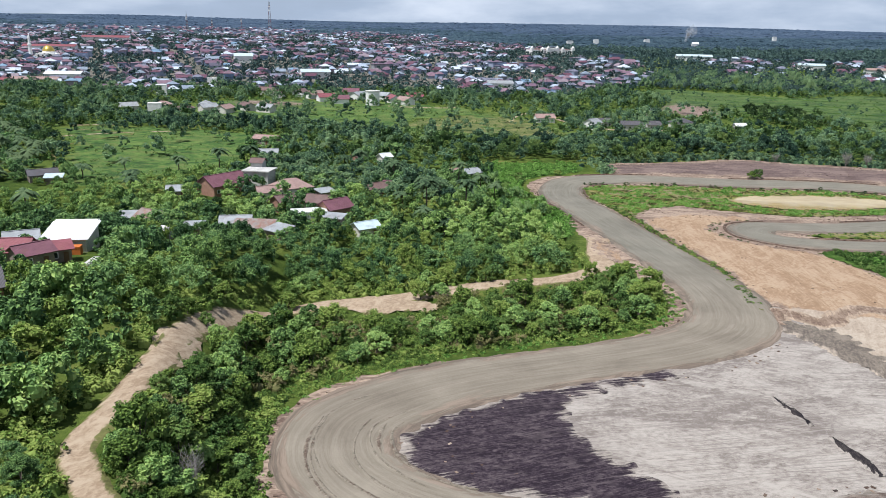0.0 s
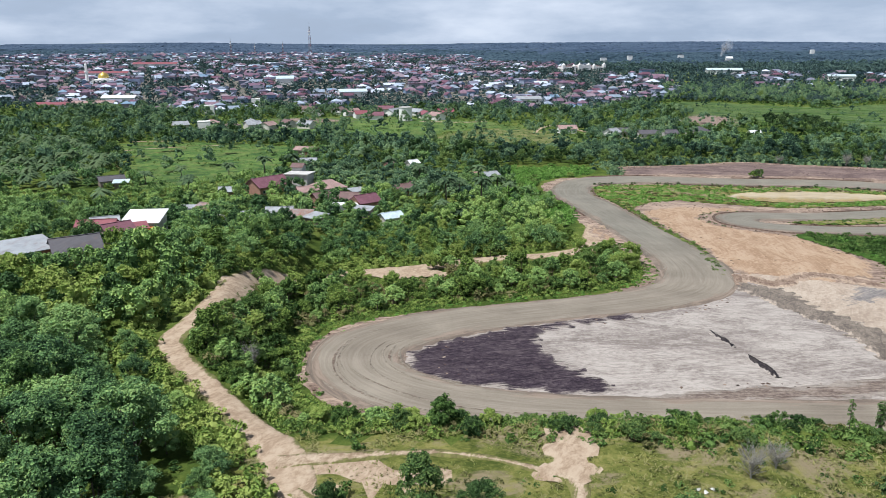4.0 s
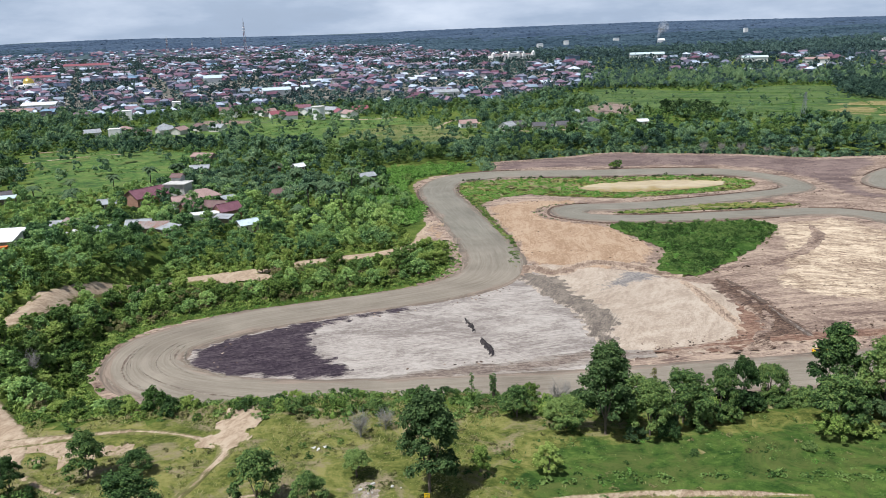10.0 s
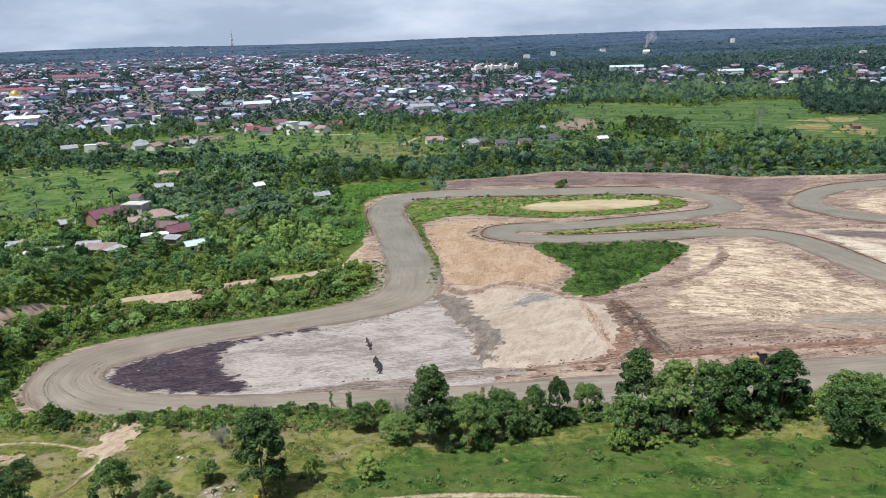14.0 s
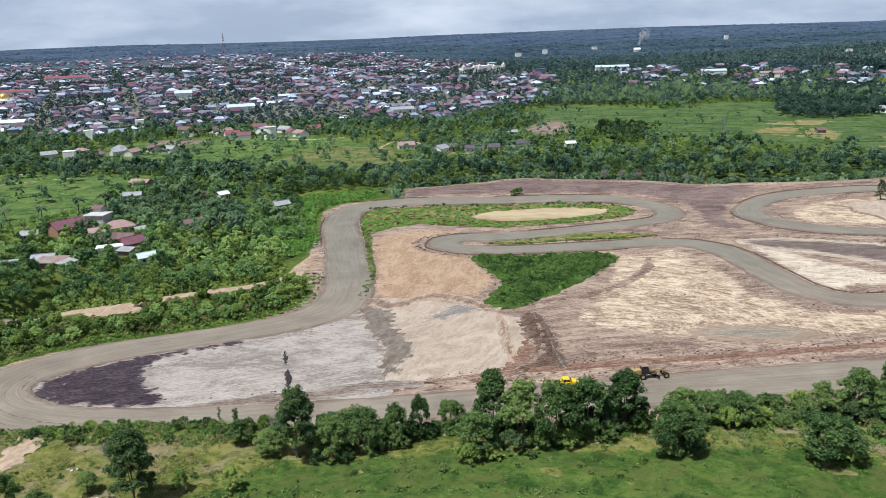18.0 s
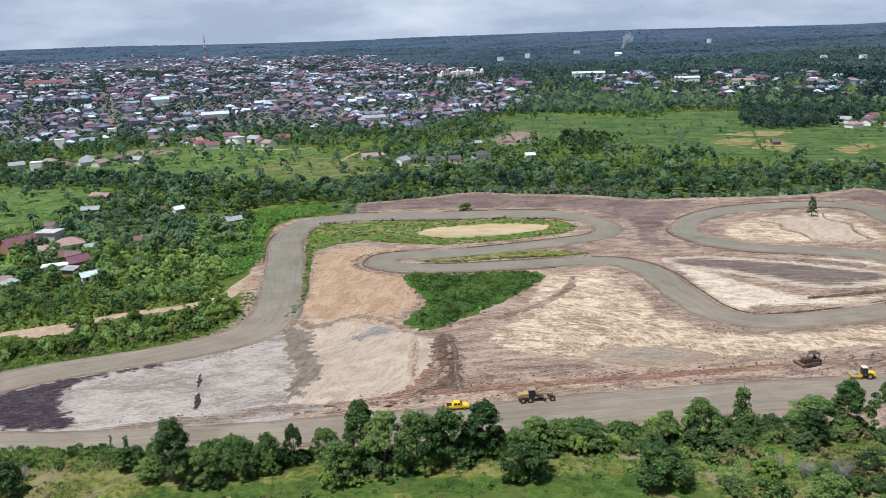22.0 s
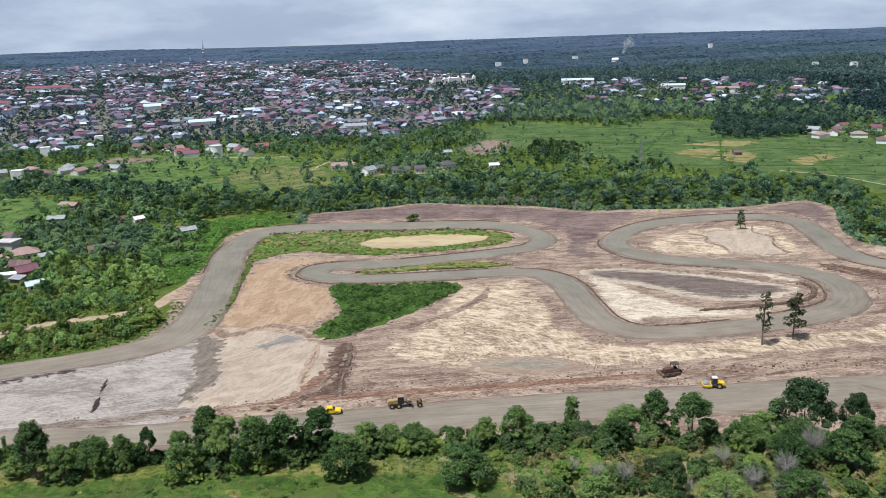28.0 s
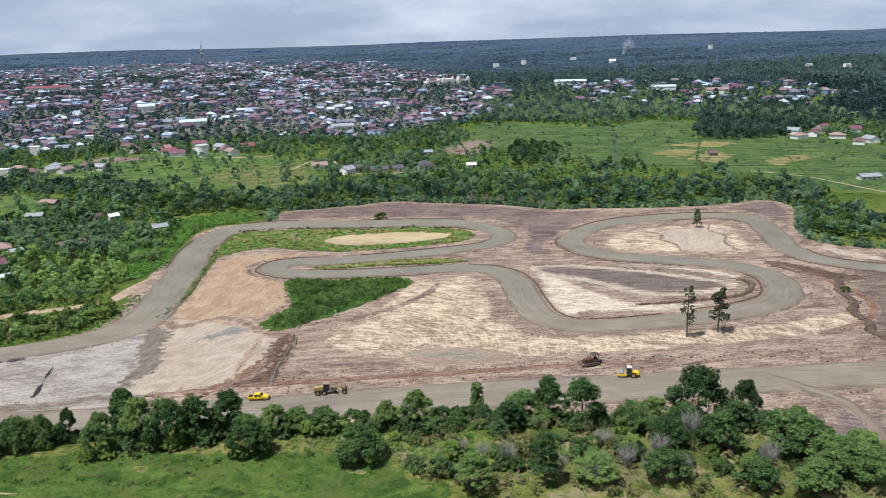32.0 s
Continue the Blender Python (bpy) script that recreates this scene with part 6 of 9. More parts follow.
V = "houses in the valley"
house(-4, 562, 12, 8, 3.4, 10, "gable", 2.0, M_PINK, M_WHITEWALL, "house with pink roof in the valley", group=V)
house(22, 532, 9, 8, 4.0, 50, "gable", 2.2, M_ZINC, M_WHITEWALL, "white house with pale gable roof", group=V)
house(30, 545, 10, 8, 3.4, 20, "gable", 2.0, M_DARKROOF, M_PLASTER, "house with dark roof in the valley", group=V)
house(46, 535, 13, 8, 3.2, 5, "gable", 1.8, M_DARKROOF, M_PLASTER, "long house with dark grey roof", group=V)
house(60, 538, 8, 8, 3.2, 5, "gable", 1.8, M_DARKROOF, M_PLASTER, "valley house with dark grey roof", group=V)
house(80, 548, 12, 9, 4.0, 30, "hip", 2.4, M_DARKROOF, M_PLASTER, "dark-roofed house beside the lane", group=V)
house(116, 545, 7, 5, 2.8, 10, "gable", 1.3, M_WHITEROOF, M_PLASTER, "small white-roofed field house", group=V)
house(80, 618, 8, 6, 3.0, 15, "gable", 1.5, M_ZINC, M_PLASTER, "small pale-roofed house in the valley", group=V)
house(310, 572, 6, 5, 2.8, 0, "gable", 1.4, M_BROWN, M_BOARD, "field hut on the open fields", group=V)
house(366, 442, 13, 6, 2.6, 6, "gable", 1.4, M_ZINC, M_PLASTER, "long pale house at the field's edge", group=V)

for i, (x, y) in enumerate([(414, 654), (432, 668), (448, 690), (424, 690), (446, 650), (462, 712), (446, 612), (460, 620), (474, 600), (480, 690), (500, 660)]):
    house(x, y, 12, 9, 3.6, 20 + 37 * i, "gable" if i % 2 else "hip", 2.2, (M_PINK, M_MAROON, M_BROWN, M_ZINC)[i % 4], M_WHITEWALL, "house at the edge of the fields", group=V, openings=False)
for i, (x, y) in enumerate([(-256, 559), (-283, 768), (-300, 690)]):
    house(x, y, 8, 7, 7.0 if i == 0 else 8, 15, "flat", 0.3, M_WHITEWALL, M_WHITEWALL, "plain white windowless block building", "block_building", False, 0.1)
for i, (x, y) in enumerate([(-240, 570), (-228, 580), (-215, 575), (-236, 600), (-205, 592), (-190, 585), (-262, 590), (-280, 575)]):
    house(x, y, 11, 8, 3.4, 15 + 29 * i, "gable" if i % 3 else "hip", 2.1, (M_BROWN, M_ZINC, M_PINK, M_ZINC)[i % 4], M_PLASTER, "house at the edge of town", group="houses at the edge of town", openings=False)
for i, (x, y) in enumerate([(-150, 655), (-163, 668), (-176, 690), (-140, 690), (-190, 705), (-205, 690), (-110, 668), (-100, 655), (-120, 690), (-220, 715), (-150, 720), (-95, 690)]):
    house(x, y, 13, 9, 3.6, 10 + 17 * i, "gable", 2.4, (M_MAROON, M_RED, M_PINK, M_ZINC, M_BROWN)[i % 5], M_WHITEWALL, "house with coloured roof at the edge of town", group="houses at the edge of town", openings=False)

# round white tank building
tank = new("water_tank")
bm = bmesh.new()
bmesh.ops.create_cone(bm, cap_ends=True, segments=32, radius1=5.2, radius2=5.2, depth=11, matrix=Matrix.Translation((0, 0, 5.0)))
part("drum", bm, M_WHITEWALL, tank)
bm = bmesh.new()
bmesh.ops.create_cone(bm, cap_ends=True, segments=32, radius1=5.6, radius2=5.6, depth=0.5, matrix=Matrix.Translation((0, 0, 10.7)))
part("rim", bm, M_CONCRETE, tank)
tank.matrix_basis = pose(-124, 645, ground_at(-124, 645))
tagged(tank, "round white concrete tank building", "water tank")
HOUSE_SPOTS.append((-124, 645, 6))


# ---- town ----
def town_front(x):
    return np.interp(x, [-900, -520, -427, -286, -236, -130, -37, 22, 100, 175, 260], [900, 800, 745, 690, 738, 780, 755, 738, 850, 920, 980])


def town_edge(y):
    return np.interp(y, [700, 900, 1211, 1500, 1775, 2485, 2950], [120, 190, 190, 130, 60, -150, -700])


def in_town(x, y):
    if not (town_front(x) < y < 2900 and x < town_edge(y)):
        return False
    if (x - 90) ** 2 / 90 ** 2 + (y - 1345) ** 2 / 130 ** 2 < 1:
        return False
    if wobble(x, y, 110, 6.0) < -0.20:
        return False
    return True


def town_right(x, y):
    return 260 < x < 640 and 930 < y - 0.35 * (x - 300) * -1 < 1330 and wobble(x, y, 60, 3.0) > -0.05


M_TOWNROOF1 = by_chance("town_roof", HAZED_ROOF_TONES, False, 0.6)
M_TOWNWALL1 = by_chance("town_wall", HAZED_WALL_TONES, False, 0.85, True)
K_TOWN = []
for w, d, h, rf, rise in ((11, 8, 3.6, "gable", 2.6), (12, 10, 3.6, "hip", 3.0), (15, 9, 4.0, "gable", 2.4), (10, 9, 6.5, "hip", 2.6)):
    e = new("house")
    part("wall", walls_bm(w, d, h, rf, rise), M_TOWNWALL1, e)
    part("roof", roof_bm(w, d, h, rf, rise, 0.8, 0.2), M_TOWNROOF1, e)
    K_TOWN.append(Kind(tagged(e, "small town house with a pitched roof", "house", "town houses")))

street = math.radians(24)
plots = []
for i in range(-150, 70):
    for j in range(0, 200):
        u, v = i * 15.2 + RNG.uniform(-6, 6), 640 + j * 13.2 + RNG.uniform(-5.5, 5.5)
        if j % 5 == 4 or i % 7 == 6:
            continue
        x, y = u * math.cos(street) - (v - 640) * math.sin(street) + 150, u * math.sin(street) + (v - 640) * math.cos(street) + 640
        if abs(x - 20) > 0.66 * y + 60:
            continue
        if in_town(x, y) and wobble(x, y, 34, 2.0) > -0.34 and RNG.random() < (0.78 if y < 1500 else 0.68):
            plots.append((x, y))
        elif town_right(x, y) and RNG.random() < 0.42:
            plots.append((x, y))
plots = np.array(sorted(plots, key=lambda q: q[1] - 0.1 * q[0]))
for x, y in plots[:290]:
    K_TOWN[RNG.integers(0, 4)].put(pose(x, y, ground_at(x, y), 0, 0, 24 + 90 * RNG.integers(0, 2) + RNG.uniform(-8, 8)) @ Matrix.Diagonal((RNG.uniform(0.65, 1.05), RNG.uniform(0.65, 1.0), RNG.uniform(0.75, 1.0), 1)))
    HOUSE_SPOTS.append((x, y, 7))


def as_quads(bm):
    """Verts and quads of a mesh; triangles repeat a corner-midpoint."""
    bm.verts.index_update()
    V = [tuple(v.co) for v in bm.verts]
    F = []
    for f in bm.faces:
        q = [v.index for v in f.verts]
        if len(q) == 5:
            F += [[q[0], q[1], q[2], q[4]], [q[2], q[3], q[4], q[4]]]
        elif len(q) == 3:
            F.append([q[0], q[1], q[2], q[2]])
        else:
            F.append(q)
    bm.free()
    tri = []
    for q in F:
        tri += [[q[0], q[1], q[2]]] + ([[q[0], q[2], q[3]]] if q[2] != q[3] else [])
    return np.array(V), np.array(tri)


M_TOWNROOF2 = by_chance("town_roofs", HAZED_ROOF_TONES, True, 0.6)
M_TOWNWALL2 = by_chance("town_walls", HAZED_WALL_TONES, True, 0.85)
rest = plots[290:]
shapes = [(11, 8, 3.6, "gable", 2.6), (12, 10, 3.6, "hip", 3.0), (16, 9, 4.2, "gable", 2.4), (10, 10, 7.0, "hip", 2.6), (18, 12, 8.0, "flat", 0.3)]
wall_t = [as_quads(walls_bm(*s)) for s in shapes]
roof_t = [as_quads(roof_bm(*s, 0.8, 0.25)) for s in shapes]
pick = RNG.choice(5, len(rest), p=[0.34, 0.32, 0.16, 0.12, 0.06])
turn = np.radians(24 + 90 * RNG.integers(0, 2, len(rest)) + RNG.uniform(-10, 10, len(rest)))
size = RNG.uniform(0.62, 1.12, len(rest))
hz = height(rest[:, 0], rest[:, 1])
for name, temps, mat, lab in (("town_walls", wall_t, M_TOWNWALL2, "plastered walls of the far town's houses"), ("town_roofs", roof_t, M_TOWNROOF2, "many-coloured pitched roofs of the far town")):
    V, F, n = [], [], 0
    for i in range(len(rest)):
        tv, tf = temps[pick[i]]
        c, s = math.cos(turn[i]), math.sin(turn[i])
        v = tv * size[i]
        V.append(np.stack([v[:, 0] * c - v[:, 1] * s + rest[i, 0], v[:, 0] * s + v[:, 1] * c + rest[i, 1], v[:, 2] + hz[i]], 1))
        F.append(tf + n)
        n += len(tv)
    tagged(mesh_object(name, np.concatenate(V), np.concatenate(F), mat, smooth=False), lab, "houses", kind="stuff")

# trees between the houses and the far woods
TOWN_CELLS = set((int(x // 9), int(y // 9)) for x, y in plots)
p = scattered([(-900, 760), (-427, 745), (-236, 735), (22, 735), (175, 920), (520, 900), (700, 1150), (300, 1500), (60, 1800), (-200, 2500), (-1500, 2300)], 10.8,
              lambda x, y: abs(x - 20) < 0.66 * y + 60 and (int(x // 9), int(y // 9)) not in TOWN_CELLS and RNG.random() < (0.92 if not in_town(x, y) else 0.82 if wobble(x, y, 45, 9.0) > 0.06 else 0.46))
stand("town_trees", p, FARS, (0.3, 0.85), M_HAZYTREES, "dark trees between the houses of the town", "wood")


def bend(p):
    return p[:, 1] + 160 * np.sin(p[:, 0] * 0.0041) + RNG.normal(size=len(p)) * 110


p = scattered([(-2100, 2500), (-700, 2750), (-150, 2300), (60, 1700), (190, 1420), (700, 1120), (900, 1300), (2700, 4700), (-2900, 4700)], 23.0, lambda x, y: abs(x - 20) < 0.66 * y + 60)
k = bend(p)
stand("far_woods", p[k < 3100], DOMES, (13, 19), M_HAZYWOODS, "endless dark woods beyond the town", "wood", tall=(0.2, 0.42))
stand("distant_woods", p[k >= 3100], DOMES, (15, 23), M_HAZYDISTANCE, "woods up to the horizon, painted pale blue-grey with haze", "wood", tall=(0.12, 0.26))
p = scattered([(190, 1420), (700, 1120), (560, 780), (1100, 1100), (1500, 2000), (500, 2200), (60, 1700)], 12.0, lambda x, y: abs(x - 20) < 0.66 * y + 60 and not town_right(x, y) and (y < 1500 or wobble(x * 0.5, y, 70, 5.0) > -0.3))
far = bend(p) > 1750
stand("far_woods", p[far], DOMES, (6, 10), M_HAZYWOODS, "dark woods beyond the town", "wood", tall=(0.6, 1.0), sink=-1.0)
stand("far_woods", p[~far], FARS, (0.7, 1.25), M_HAZYTREES, "dark woods behind the fields", "wood")


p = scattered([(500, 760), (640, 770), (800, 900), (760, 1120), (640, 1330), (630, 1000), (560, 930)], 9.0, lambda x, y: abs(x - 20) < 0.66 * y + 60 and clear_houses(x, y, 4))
stand("far_woods", p, FARS, (0.7, 1.2), M_HAZYTREES, "dark woods beside the fields", "wood")


YARD = [(-154, 181), (-126, 181), (-122, 192), (-124, 206), (-131, 212), (-154, 203)]


def wood_ok(x, y):
    return not inside_one(YARD, x, y) and clear_of(PATH_LINE, x, y, 4.4) and clear_houses(x, y, 2.0) and clear_houses(x, y + 5, 1.0)


YARD_CORE = [(-140, 188), (-126, 188), (-124, 206), (-132, 210), (-138, 206)]
GARDEN = []
for a, b, r in HOUSE_SPOTS:
    if 160 < b < 440 and -215 < a < -50:
        for k in range(7):
            t = RNG.uniform(math.pi * 1.02, math.pi * 1.98)
            q = (a + math.cos(t) * (r + RNG.uniform(0.8, 4.5)), b + math.sin(t) * (r * 0.75 + RNG.uniform(1.2, 6.0)), RNG.uniform(0.22, 0.42))
            if clear_houses(q[0], q[1], 0.4) and clear_of(PATH_LINE, q[0], q[1], 4) and not inside_one(YARD_CORE, q[0], q[1]):
                GARDEN.append(q)
        for k in range(4):
            t = RNG.uniform(0, math.pi)
            q = (a + math.cos(t) * (r + RNG.uniform(2, 5)), b + math.sin(t) * (r + RNG.uniform(2, 6)), RNG.uniform(0.55, 0.95))
            if clear_houses(q[0], q[1], 1.5) and clear_houses(q[0], q[1] + 6, 0.5):
                GARDEN.append(q)
GARDEN = np.array(GARDEN)
for lo, hi, m, lab in ((0.2, 0.36, M_LEAFLIGHT, "fresh green garden shrubs round the houses"), (0.36, 0.6, M_DEEPWOODS, "green garden trees round the houses"), (0.6, 1.0, M_DEEPWOODS, "tall green trees behind the houses")):
    k = (GARDEN[:, 2] >= lo) & (GARDEN[:, 2] < hi)
    stand("garden_trees", GARDEN[k, :2], MIDS, (lo + 0.05, hi), m, lab, "wood")

wood = scattered(WOOD, 5.0, wood_ok)
near = [q for q in wood if q[1] < 165]
deep = np.array([q for q in wood if q[1] >= 250])
for i, (x, y) in enumerate(near[:260]):
    low_edge = y < 128 and not clear_of(PATH_LINE, x, y, 11)
    K_WOOD[i % 3].put(spot(x, y, RNG.uniform(0.38, 0.55) if low_edge else RNG.uniform(0.6, 0.85) if x < -118 and y > 135 else RNG.uniform(0.66, 1.22), tall=RNG.uniform(0.8, 1.1)))
if len(near) > 260:
    deep = np.concatenate([deep, np.array(near[260:])])
dense = np.array([q for q in deep if q[1] < 262 or RNG.random() < 0.74])
half = RNG.random(len(dense)) < 0.36
low = (dense[:, 1] > 190) & (dense[:, 1] < 300) & (dense[:, 0] > -165)
back = dense[:, 1] > 250
front = scattered(WOOD, 5.6, lambda x, y: 165 <= y < 250 and x > -215 and wood_ok(x, y))
side = (front[:, 1] > 190) & (front[:, 0] > -165)
kind = RNG.random(len(front))
for a, b, m, lab in ((0, 0.38, M_WOODS, "mixed green trees of the wood"), (0.38, 0.52, M_LEAFLIGHT, "fresh green trees of the wood"), (0.52, 1.0, M_DEEPWOODS, "deep green trees of the wood")):
    k = (kind >= a) & (kind < b)
    stand("wood", front[k & side], BIGS, (0.42, 0.78), m, lab + " round the houses", "wood")
    stand("wood", front[k & ~side], BIGS, (0.5, 0.95), m, lab + " beside the path", "wood")
rim = dense[:, 0] < -140
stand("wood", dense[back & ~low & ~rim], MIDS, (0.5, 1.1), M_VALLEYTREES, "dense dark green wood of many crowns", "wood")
stand("wood", dense[back & ~low & rim], MIDS, (0.35, 0.65), M_WOODS, "low green trees along the valley meadow", "wood")
stand("wood", dense[~half & ~low & ~back], MIDS, (0.6, 1.05), M_WOODS, "dense mixed green wood of many crowns", "wood")
stand("wood", dense[half & ~low & ~back], MIDS, (0.55, 1.0), M_LEAFLIGHT, "dense green wood of many crowns", "wood")
stand("wood", dense[~half & low], MIDS, (0.45, 0.9), M_WOODS, "low mixed green wood round the houses", "wood")
stand("wood", dense[half & low], MIDS, (0.4, 0.75), M_LEAF, "low green wood round the houses", "wood")
p = np.concatenate([scattered(WOOD, 6.5, lambda x, y: clear_of(PATH_LINE, x, y, 2.6) and clear_houses(x, y, 0.6)), scattered(WOOD, 2.3, lambda x, y: clear_of(PATH_LINE, x, y, 2.3) and not clear_of(PATH_LINE, x, y, 7.5))])
stand("undergrowth", p, SMALLS, (0.5, 1.1), M_LEAFLIGHT, "dense green undergrowth in the wood", "undergrowth")
p = scattered([(-100, 204), (-72, 211), (-52, 221), (-38, 228), (-36, 240), (-60, 236), (-90, 222)], 2.4, lambda x, y: clear_of(PATH_LINE, x, y, 4))
stand("undergrowth", p, SMALLS, (0.4, 0.8), M_LEAFLIGHT, "fresh green herbs beside the dirt path", "undergrowth")

K_PALM = [Kind(tree_thing("palm", *PALMS[i], M_PALM, lab, "palm", "palms")) for i, lab in enumerate(["oil palm with drooping fronds among trees", "low palm with wide fronds among trees", "tall coconut palm among trees"])]
for i, (x, y) in enumerate([(-72, 318), (-78, 300), (-66, 306), (-118, 345), (-122, 352), (-70, 288), (-165, 300), (-172, 318), (-160, 330), (-178, 262), (-186, 250), (-60, 338), (-52, 330), (-80, 352), (-84, 342), (-100, 372), (-108, 380), (-118, 392), (-70, 268), (-64, 262),
                            (-150, 345), (-186, 345), (-195, 330), (-205, 320), (-48, 316), (-92, 318), (-58, 290), (-214, 300), (-222, 318), (-140, 352)]):
    if clear_houses(x, y, 1.5):
        K_PALM[i % 3].put(spot(x, y, RNG.uniform(0.9, 1.3)))

# oil palms beside the valley meadow
p = scattered([(-345, 475), (-290, 468), (-272, 444), (-250, 412), (-227, 362), (-209, 324), (-235, 300), (-300, 320), (-350, 420)], 7.0, lambda x, y: clear_houses(x, y, 2.0))
k = RNG.random(len(p)) < 0.6
stand("palm_grove", p[k], [PALMS[0][1], PALMS[1][1]], (0.85, 1.25), M_PALM, "dark grove of oil palms beside the valley meadow", "palms", sink=1.0)
stand("palm_grove", p[~k], LOWS, (0.5, 0.95), M_DEEPWOODS, "deep green trees between the oil palms", "wood")
ribbon("field_lane", [(-206, 330), (-226, 372), (-243, 405), (-234, 430), (-226, 450), (-245, 460), (-268, 466)], [1.2] * 7, 0.4, M_FOOTPATH, "narrow pale lane across the valley meadow", "lane", 2.5, 3, 0.2, -0.1, rag=3.0)

# herbs on the open slope, isles and verges
p = scattered([(-30, 262), (-27, 290), (-33, 318), (-37, 345), (-31, 362), (-12, 371), (-10, 384), (-44, 384), (-70, 352), (-65, 320), (-56, 300), (-54, 275)], 2.1, lambda x, y: clear_of(TRACK_LINE, x, y, 9.5) and clear_houses(x, y, 1))
k = np.array([wobble(q[0], q[1], 13, 4.0) + (q[0] + 50) / 45 for q in p])
stand("undergrowth", p[k > -0.05], MATS + SMALLS[:2], (0.5, 1.2), M_FRESH, "bright green broad-leaved herbs on the slope", "undergrowth")
stand("undergrowth", p[k <= -0.05], SMALLS, (0.6, 1.3), M_LEAFMID, "taller green growth on the slope", "undergrowth")
q = p[(k < -0.12) & (RNG.random(len(p)) < 0.34)]
stand("wood", q, MIDS, (0.4, 0.75), M_DEEPWOODS, "deep green trees on the slope beside the track", "wood")
ISLE_RIM = rom(ISLES[1], True, 1.5)
p = scattered(ISLES[1], 1.5, lambda x, y: clear_of(ISLE_RIM, x, y, 0.6 + 8 * max(0, wobble(x, y, 7, 3.0))))
big = np.array([wobble(q[0], q[1], 8, 9.0) + (q[0] - 60) / 60 > 0.22 for q in p])
stand("undergrowth", p[big], SMALLS, (0.5, 1.0), M_LEAFMID, "tall dark green growth in the bare site", "undergrowth")
sel = RNG.random(len(p)) < 0.82
stand("undergrowth", p[~big & sel], MATS + SMALLS[:1], (0.4, 1.1), M_LEAFMID, "dense green growth in the bare site", "undergrowth")
stand("undergrowth", p[~big & ~sel], MATS + SMALLS[:1], (0.4, 1.1), M_FRESH, "dense fresh green growth in the bare site", "undergrowth")
POND = rom([(38, 330), (44, 338), (55, 342), (76, 344), (93, 341), (100, 335), (93, 327), (75, 319), (55, 316), (42, 321)], True, 2.0)
p = scattered(ISLES[0], 1.8, lambda x, y: not inside_one(POND.tolist(), x, y) and clear_of(POND, x, y, 1.5))
dry = np.array([wobble(q[0], q[1], 7, 6.0) > 0.14 for q in p])
stand("undergrowth", p[~dry], MATS, (0.45, 1.0), M_FRESH, "low green growth round the pond", "undergrowth")
stand("undergrowth", p[dry], MATS, (0.35, 0.8), M_DRYHERB, "olive dry herbs round the pond", "undergrowth")
p = np.concatenate([scattered(ISLES[2], 2.0), scattered(ISLES[3], 1.7)])
stand("undergrowth", p, MATS, (0.35, 0.8), M_LEAFMID, "weedy low growth between the lanes", "undergrowth")
p = rom([(-11, 352), (0, 354), (30, 356), (80, 355.5), (104, 351)], False, 2.2) + RNG.normal(size=(1, 2)) * 0.3
p = np.repeat(p, 3, 0) + RNG.normal(size=(3 * len(p), 2)) * np.array((1.2, 0.5))
p = p[[wobble(q[0], q[1], 11, 4.0) > -0.12 for q in p]]
stand("hedge", p, MATS + SMALLS[:1], (0.2, 0.75), M_LEAFDARK, "uneven dark low growth along the lane's edge", "undergrowth")
p = rom([(28, 292), (20, 288), (14, 280), (14, 270), (20, 262)], False, 0.9)
p = p + RNG.normal(size=p.shape) * 0.7
stand("undergrowth", p, MATS, (0.15, 0.5), M_LEAF, "weedy growth round the bend", "undergrowth")

# single trees on the site
THIN_TRUNK = tube([(0, 0, -0.3), (0.1, 0, 4), (0, 0.1, 8), (0.1, 0, 11)], [0.2, 0.16, 0.1, 0.04], 7)


def thin_crown(spread, tiers, low, high):
    cs, rs = [], []
    for i in range(tiers):
        t = RNG.uniform(0, 2 * math.pi)
        z = low + (high - low) * i / (tiers - 1)
        w = spread * (1 - 0.55 * i / tiers) * RNG.uniform(0.5, 1.0)
        cs.append((math.cos(t) * w, math.sin(t) * w, z))
        rs.append(RNG.uniform(0.35, 0.6))
    return leaves(np.array(cs), np.array(rs), 26, 0.42)


def thin_tree(spread, tiers, low, high, label, mat):
    e = new("tree")
    parts = [THIN_TRUNK]
    for i in range(8):
        t, z = RNG.uniform(0, 2 * math.pi), low + (high - low) * i / 9
        parts.append(tube([(0, 0, z - 0.4), (math.cos(t) * spread * 0.7, math.sin(t) * spread * 0.7, z + 0.3)], [0.06, 0.02], 4))
    mesh_object("trunk", *joined(parts), M_BARK, e)
    mesh_object("crown", *thin_crown(spread, tiers, low, high), mat, e, smooth=False)
    return tagged(e, label, "tree")


thin_tree(1.7, 20, 3.6, 11.2, "slender tall tree with sparse foliage on bare soil", M_OLIVE).matrix_basis = spot(174, 179, 1.45)
thin_tree(2.2, 42, 2.8, 9.8, "slender sparse tree with dull olive foliage on bare soil", M_OLIVE).matrix_basis = spot(185, 183.5, 1.45)
thin_tree(1.7, 80, 1.8, 9.6, "slender light green tree beside the straight", M_LEAF).matrix_basis = spot(107.7, 118, 1.12)
thin_tree(2.2, 50, 2.0, 9.5, "slender lone tree in the upper infield", M_LEAFDARK).matrix_basis = spot(223.7, 331, 1.0)
K_BUSH[0].put(spot(62.5, 373, 1.5), "lone green bush on bare clay")
K_BUSH[1].put(spot(60, 371.5, 1.2), "lone green bush on bare clay")

